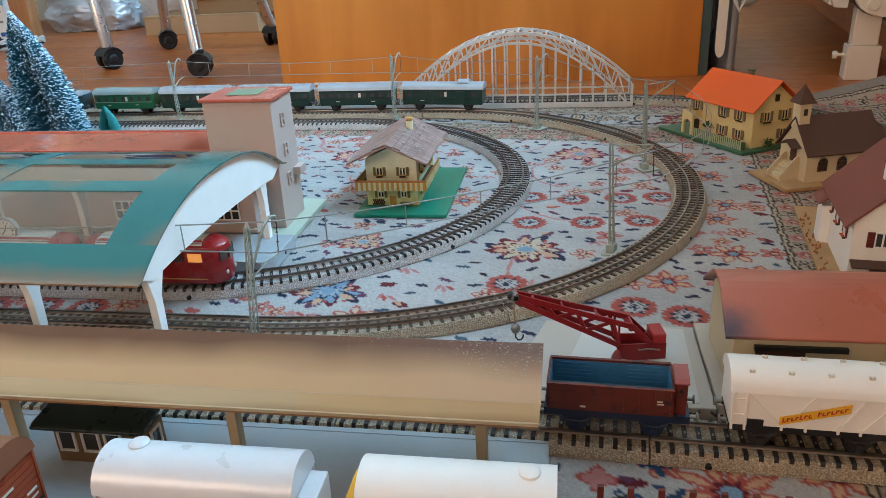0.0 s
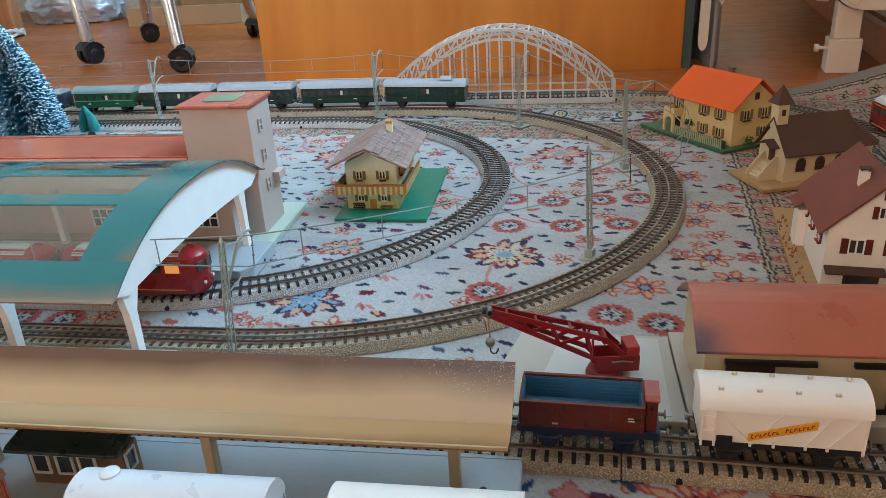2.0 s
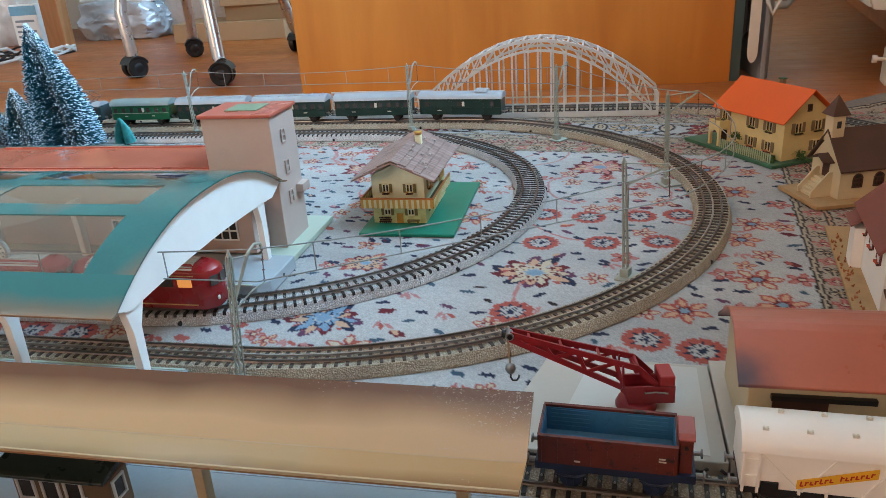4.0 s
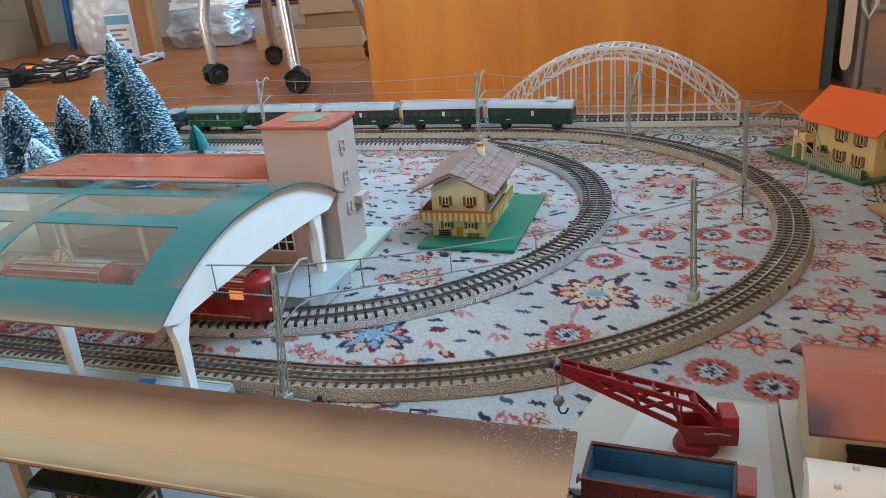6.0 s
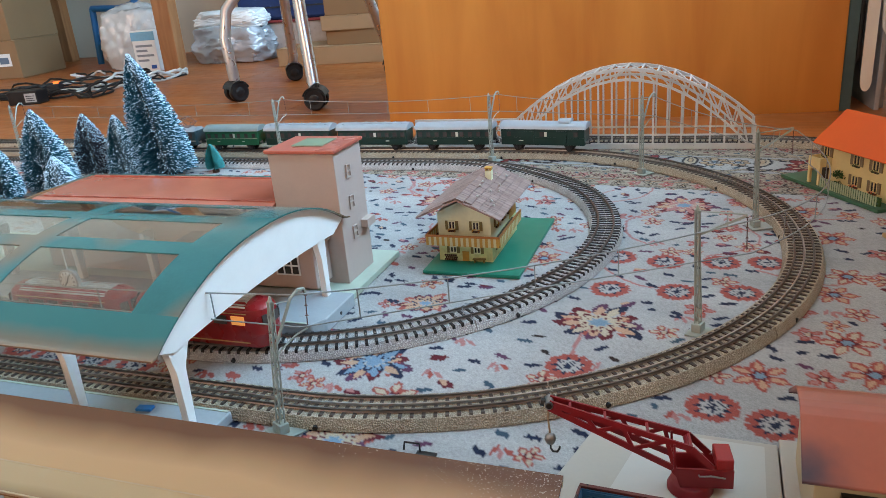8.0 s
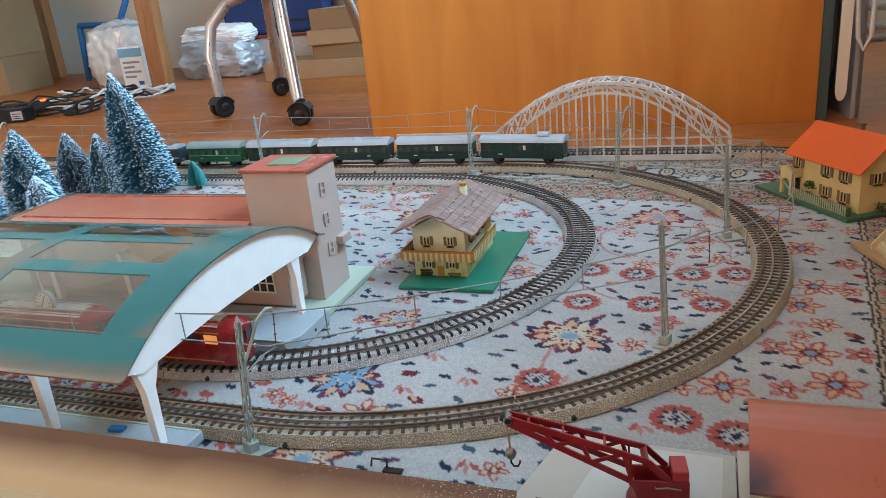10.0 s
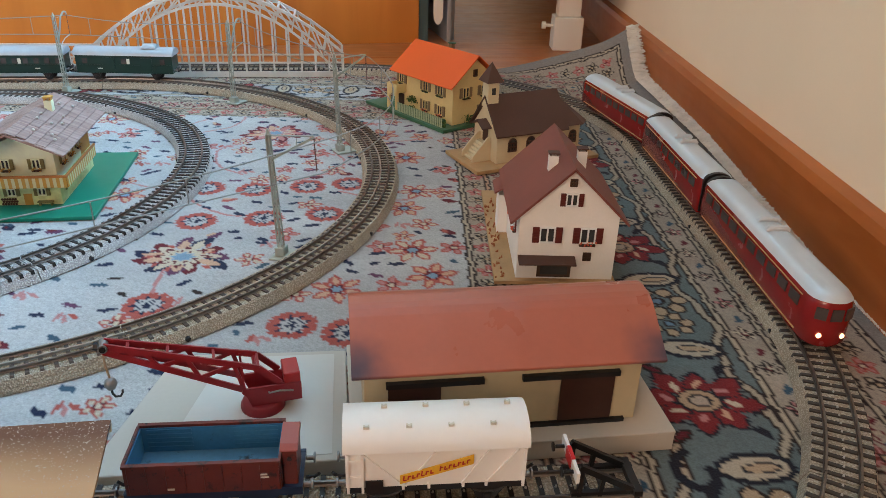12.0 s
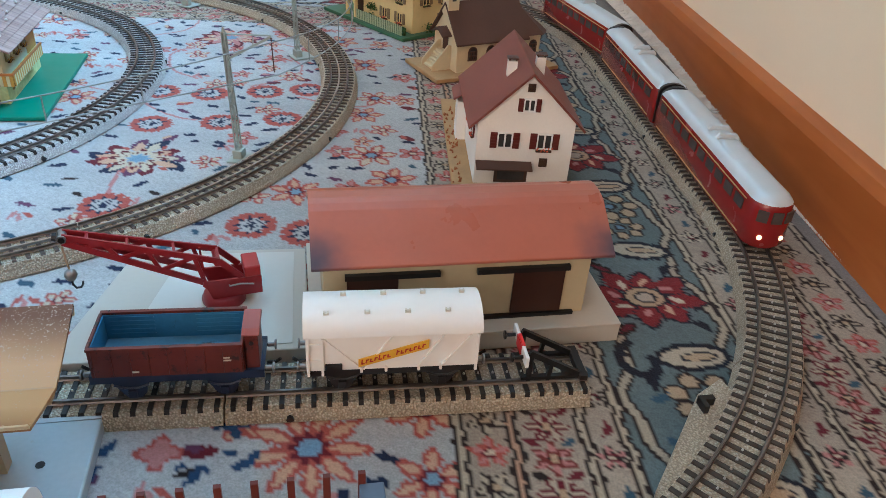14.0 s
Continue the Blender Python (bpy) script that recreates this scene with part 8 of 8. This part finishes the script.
part("case", boxes((-0.05, 0.05, -0.028, 0.028, 0, 0.042)), M_BLACK, adapter, bevel=0.004)
part("label", boxes((0.008, 0.045, -0.0286, -0.0281, 0.008, 0.034)), mat("silver_label", (0.4, 0.4, 0.4), 0.4), adapter, "silver rating label")
part("print_bar", boxes((0.012, 0.04, -0.029, -0.0287, 0.012, 0.014), (0.012, 0.036, -0.029, -0.0287, 0.018, 0.020), (0.012, 0.041, -0.029, -0.0287, 0.025, 0.027)), M_BLACK, adapter)
led = thing("power_strip", pose(-1.83, 1.21, FL, 0, 0, 25), "dark grey socket strip with a lit orange switch", "socket strip")
part("body", boxes((-0.10, 0.05, -0.02, 0.02, 0, 0.03)), M_DARK, led, bevel=0.004)
part("lit_switch", boxes((0.03, 0.044, -0.01, 0.01, 0.0302, 0.036)), glow("lit_switch", (1.0, 0.12, 0.02), 2.5), led)
M_CABLE = mat("black_cable", (0.015, 0.014, 0.014), 0.5)
M_CABLE_W = mat("white_cable", (0.6, 0.6, 0.58), 0.5)
g = random.Random(12)
for i in range(16):
    m = M_CABLE if i % 5 else M_CABLE_W
    t = thing("cable", pose(-1.68, 1.30, FL), "tangled %s cable on the floor" % ("black" if i % 5 else "white"), "cable", "tangled cables")
    x, y, a = g.uniform(-0.3, 0.1), g.uniform(-0.2, 0.2), g.uniform(0, 6.28)
    pts = []
    turn = g.uniform(-0.5, 0.5)
    for k in range(40):
        pts.append((x, y, 0.004 + 0.05 * max(0, math.sin(k * 0.33 + i)) * g.uniform(0.7, 1) * (0.3 + 0.7 * g.random() ** 2)))
        a += turn + g.uniform(-0.25, 0.25)
        if k % 12 == 0:
            turn = g.uniform(-0.5, 0.5)
        x, y = max(-0.35, min(0.16, x + 0.028 * math.cos(a))), max(-0.22, min(0.25, y + 0.028 * math.sin(a)))
    sm = []
    for k in range(len(pts)):
        q = pts[max(0, k - 1):k + 2]
        sm.append(tuple(sum(p[j] for p in q) / len(q) for j in range(3)))
    bm = B()
    tube(bm, sm, 0.0035 if i % 5 else 0.0045, 6)
    part("lead", bm, m, t, smooth=True)
bluechair = thing("blue_chair", pose(-2.1, 2.05, FL), "blue tubular steel chair frame", "chair")
bm = B()
tube(bm, [(-0.25, 0, 0.24), (-0.05, -0.05, 0.235), (0.02, -0.05, 0.25), (0.05, -0.03, 0.32), (0.06, 0, 0.6)], 0.014, 10)
tube(bm, [(-0.25, 0, 0.24), (-0.27, 0, 0.0)], 0.014, 10)
tube(bm, [(0.03, -0.045, 0.26), (0.04, -0.06, 0.0)], 0.014, 10)
part("frame", bm, mat("blue_lacquered_tube", (0.01, 0.12, 0.30), 0.35), bluechair, smooth=True)
part("seat", boxes((-0.3, 0.15, -0.1, 0.3, 0.6, 0.63)), M_BLACK, bluechair, bevel=0.01)

# radiator on its feet by the wall
rad = thing("radiator", pose(0.745, 0.635, FL, 0, 0, -8.4), "cream enamelled radiator with rounded end cover on a foot", "radiator")
bm = B()
prism(bm, [(-0.058, 0.126), (-0.036, 0.124), (-0.034, 0.17), (0.118, 0.17), (0.120, 0.126), (0.145, 0.126), (0.145, 0.60), (-0.064, 0.60), (-0.064, 0.140)], 0.0, 0.02, "y")
part("end_panel", bm, M_RAD, rad, bevel=0.002)
part("panel", boxes((-0.064, -0.046, 0.022, 1.2, 0.128, 0.6), (0.127, 0.145, 0.022, 1.2, 0.128, 0.6)), M_RAD, rad, bevel=0.003)
part("fin", boxes(*[(-0.045, 0.126, 0.03 + 0.06 * i, 0.034 + 0.06 * i, 0.135, 0.6) for i in range(19)]), M_RAD, rad)


def oblong(cx, cz, reach, r):
    right = [(cx + reach + r * math.cos(radians(-90 + 15 * i)), cz + r * math.sin(radians(-90 + 15 * i))) for i in range(13)]
    return right + [(cx - reach + r * math.cos(radians(90 + 15 * i)), cz + r * math.sin(radians(90 + 15 * i))) for i in range(13)]


# dark plate, slightly larger than the cover, paints the shade around it
bm = B()
prism(bm, oblong(0.044, 0.161, 0.030, 0.0505), -0.004, -0.0005, "y")
part("shadow_gap", bm, M_DARK, rad, "dark plate standing for the shaded gap round the end cover")
bm = B()
prism(bm, oblong(0.044, 0.159, 0.030, 0.0475), -0.022, -0.0045, "y")
cover = part("end_cover", bm, M_RAD, rad, "rounded oblong end cover", bevel=0.004)
for x, z in ((0.000, 0.132), (0.088, 0.185)):
    bm = B()
    lathe(bm, [(0.001, -0.027), (0.009, -0.0265), (0.0105, -0.0225)], 16, (x, 0, z), "y")
    part("screw_cap", bm, M_RAD, cover, smooth=True)
part("foot", boxes((-0.02, 0.022, 0.004, 0.04, 0.06, 0.124)), M_RAD, rad, bevel=0.002)
part("foot_sleeve", boxes((-0.026, 0.028, -0.002, 0.046, 0.0, 0.06)), M_RAD, rad, bevel=0.002)
bm = B()
lathe(bm, [(0.003, 0.0), (0.003, -0.012), (0.007, -0.013), (0.007, -0.020)], 12, (-0.026, 0.02, 0.042), "x")
part("clamp_screw", bm, M_RAD, rad, smooth=True)

# cables and a steel rail hanging beside the cabinet
bm = B()
hang = thing("hanging_cable", pose(0.488, 0.706, FL), "loose cables hanging beside the cabinet", "cable")
tube(bm, [(0.038, 0, 0.5), (0.040, 0, 0.2), (0.044, 0, 0.14), (0.054, 0, 0.12), (0.064, 0, 0.14), (0.066, 0.0, 0.5)], 0.004, 8)
part("lead", bm, M_CABLE_W, hang, smooth=True)
strap = [(0.034, 0.5), (0.016, 0.5), (0.016, 0.055)] + [(0.025 + 0.009 * math.cos(radians(a)), 0.055 + 0.02 * math.sin(radians(a))) for a in range(180, 361, 20)] + [(0.034, 0.055)]
bm = B()
prism(bm, strap[:-1], -0.004, -0.001, "y")
part("strap", bm, M_RAD, hang, "pale flat strap")
bm = B()
tube(bm, [(0.0, 0.02, 0.5), (0.0, 0.02, 0.09), (0.006, 0.02, 0.075), (0.012, 0.02, 0.09), (0.012, 0.02, 0.5)], 0.0045, 8)
part("lead", bm, M_CABLE, hang, smooth=True)
pipes = thing("heating_pipe", pose(0.60, 0.98, FL), "cream heating pipes behind the cabinet", "pipe")
for z in (0.13, 0.19):
    bm = B()
    tube(bm, [(-0.1, 0.0, z), (0.02, 0, z), (0.035, 0, z - 0.01), (0.02, -0.01, z - 0.022), (-0.1, -0.01, z - 0.022)], 0.008, 10)
    part("pipe", bm, M_CABLE_W, pipes, smooth=True)
folder = thing("folded_board", pose(0.532, 0.715, FL, 0, 0, 6), "grey folded board standing beside the cabinet", "board")
part("sheet", boxes((0.0, 0.008, 0.0, 0.3, 0.0, 0.5), (0.012, 0.02, 0.02, 0.3, 0.0, 0.48)), mat("grey_board", (0.30, 0.30, 0.31), 0.5), folder, bevel=0.001)
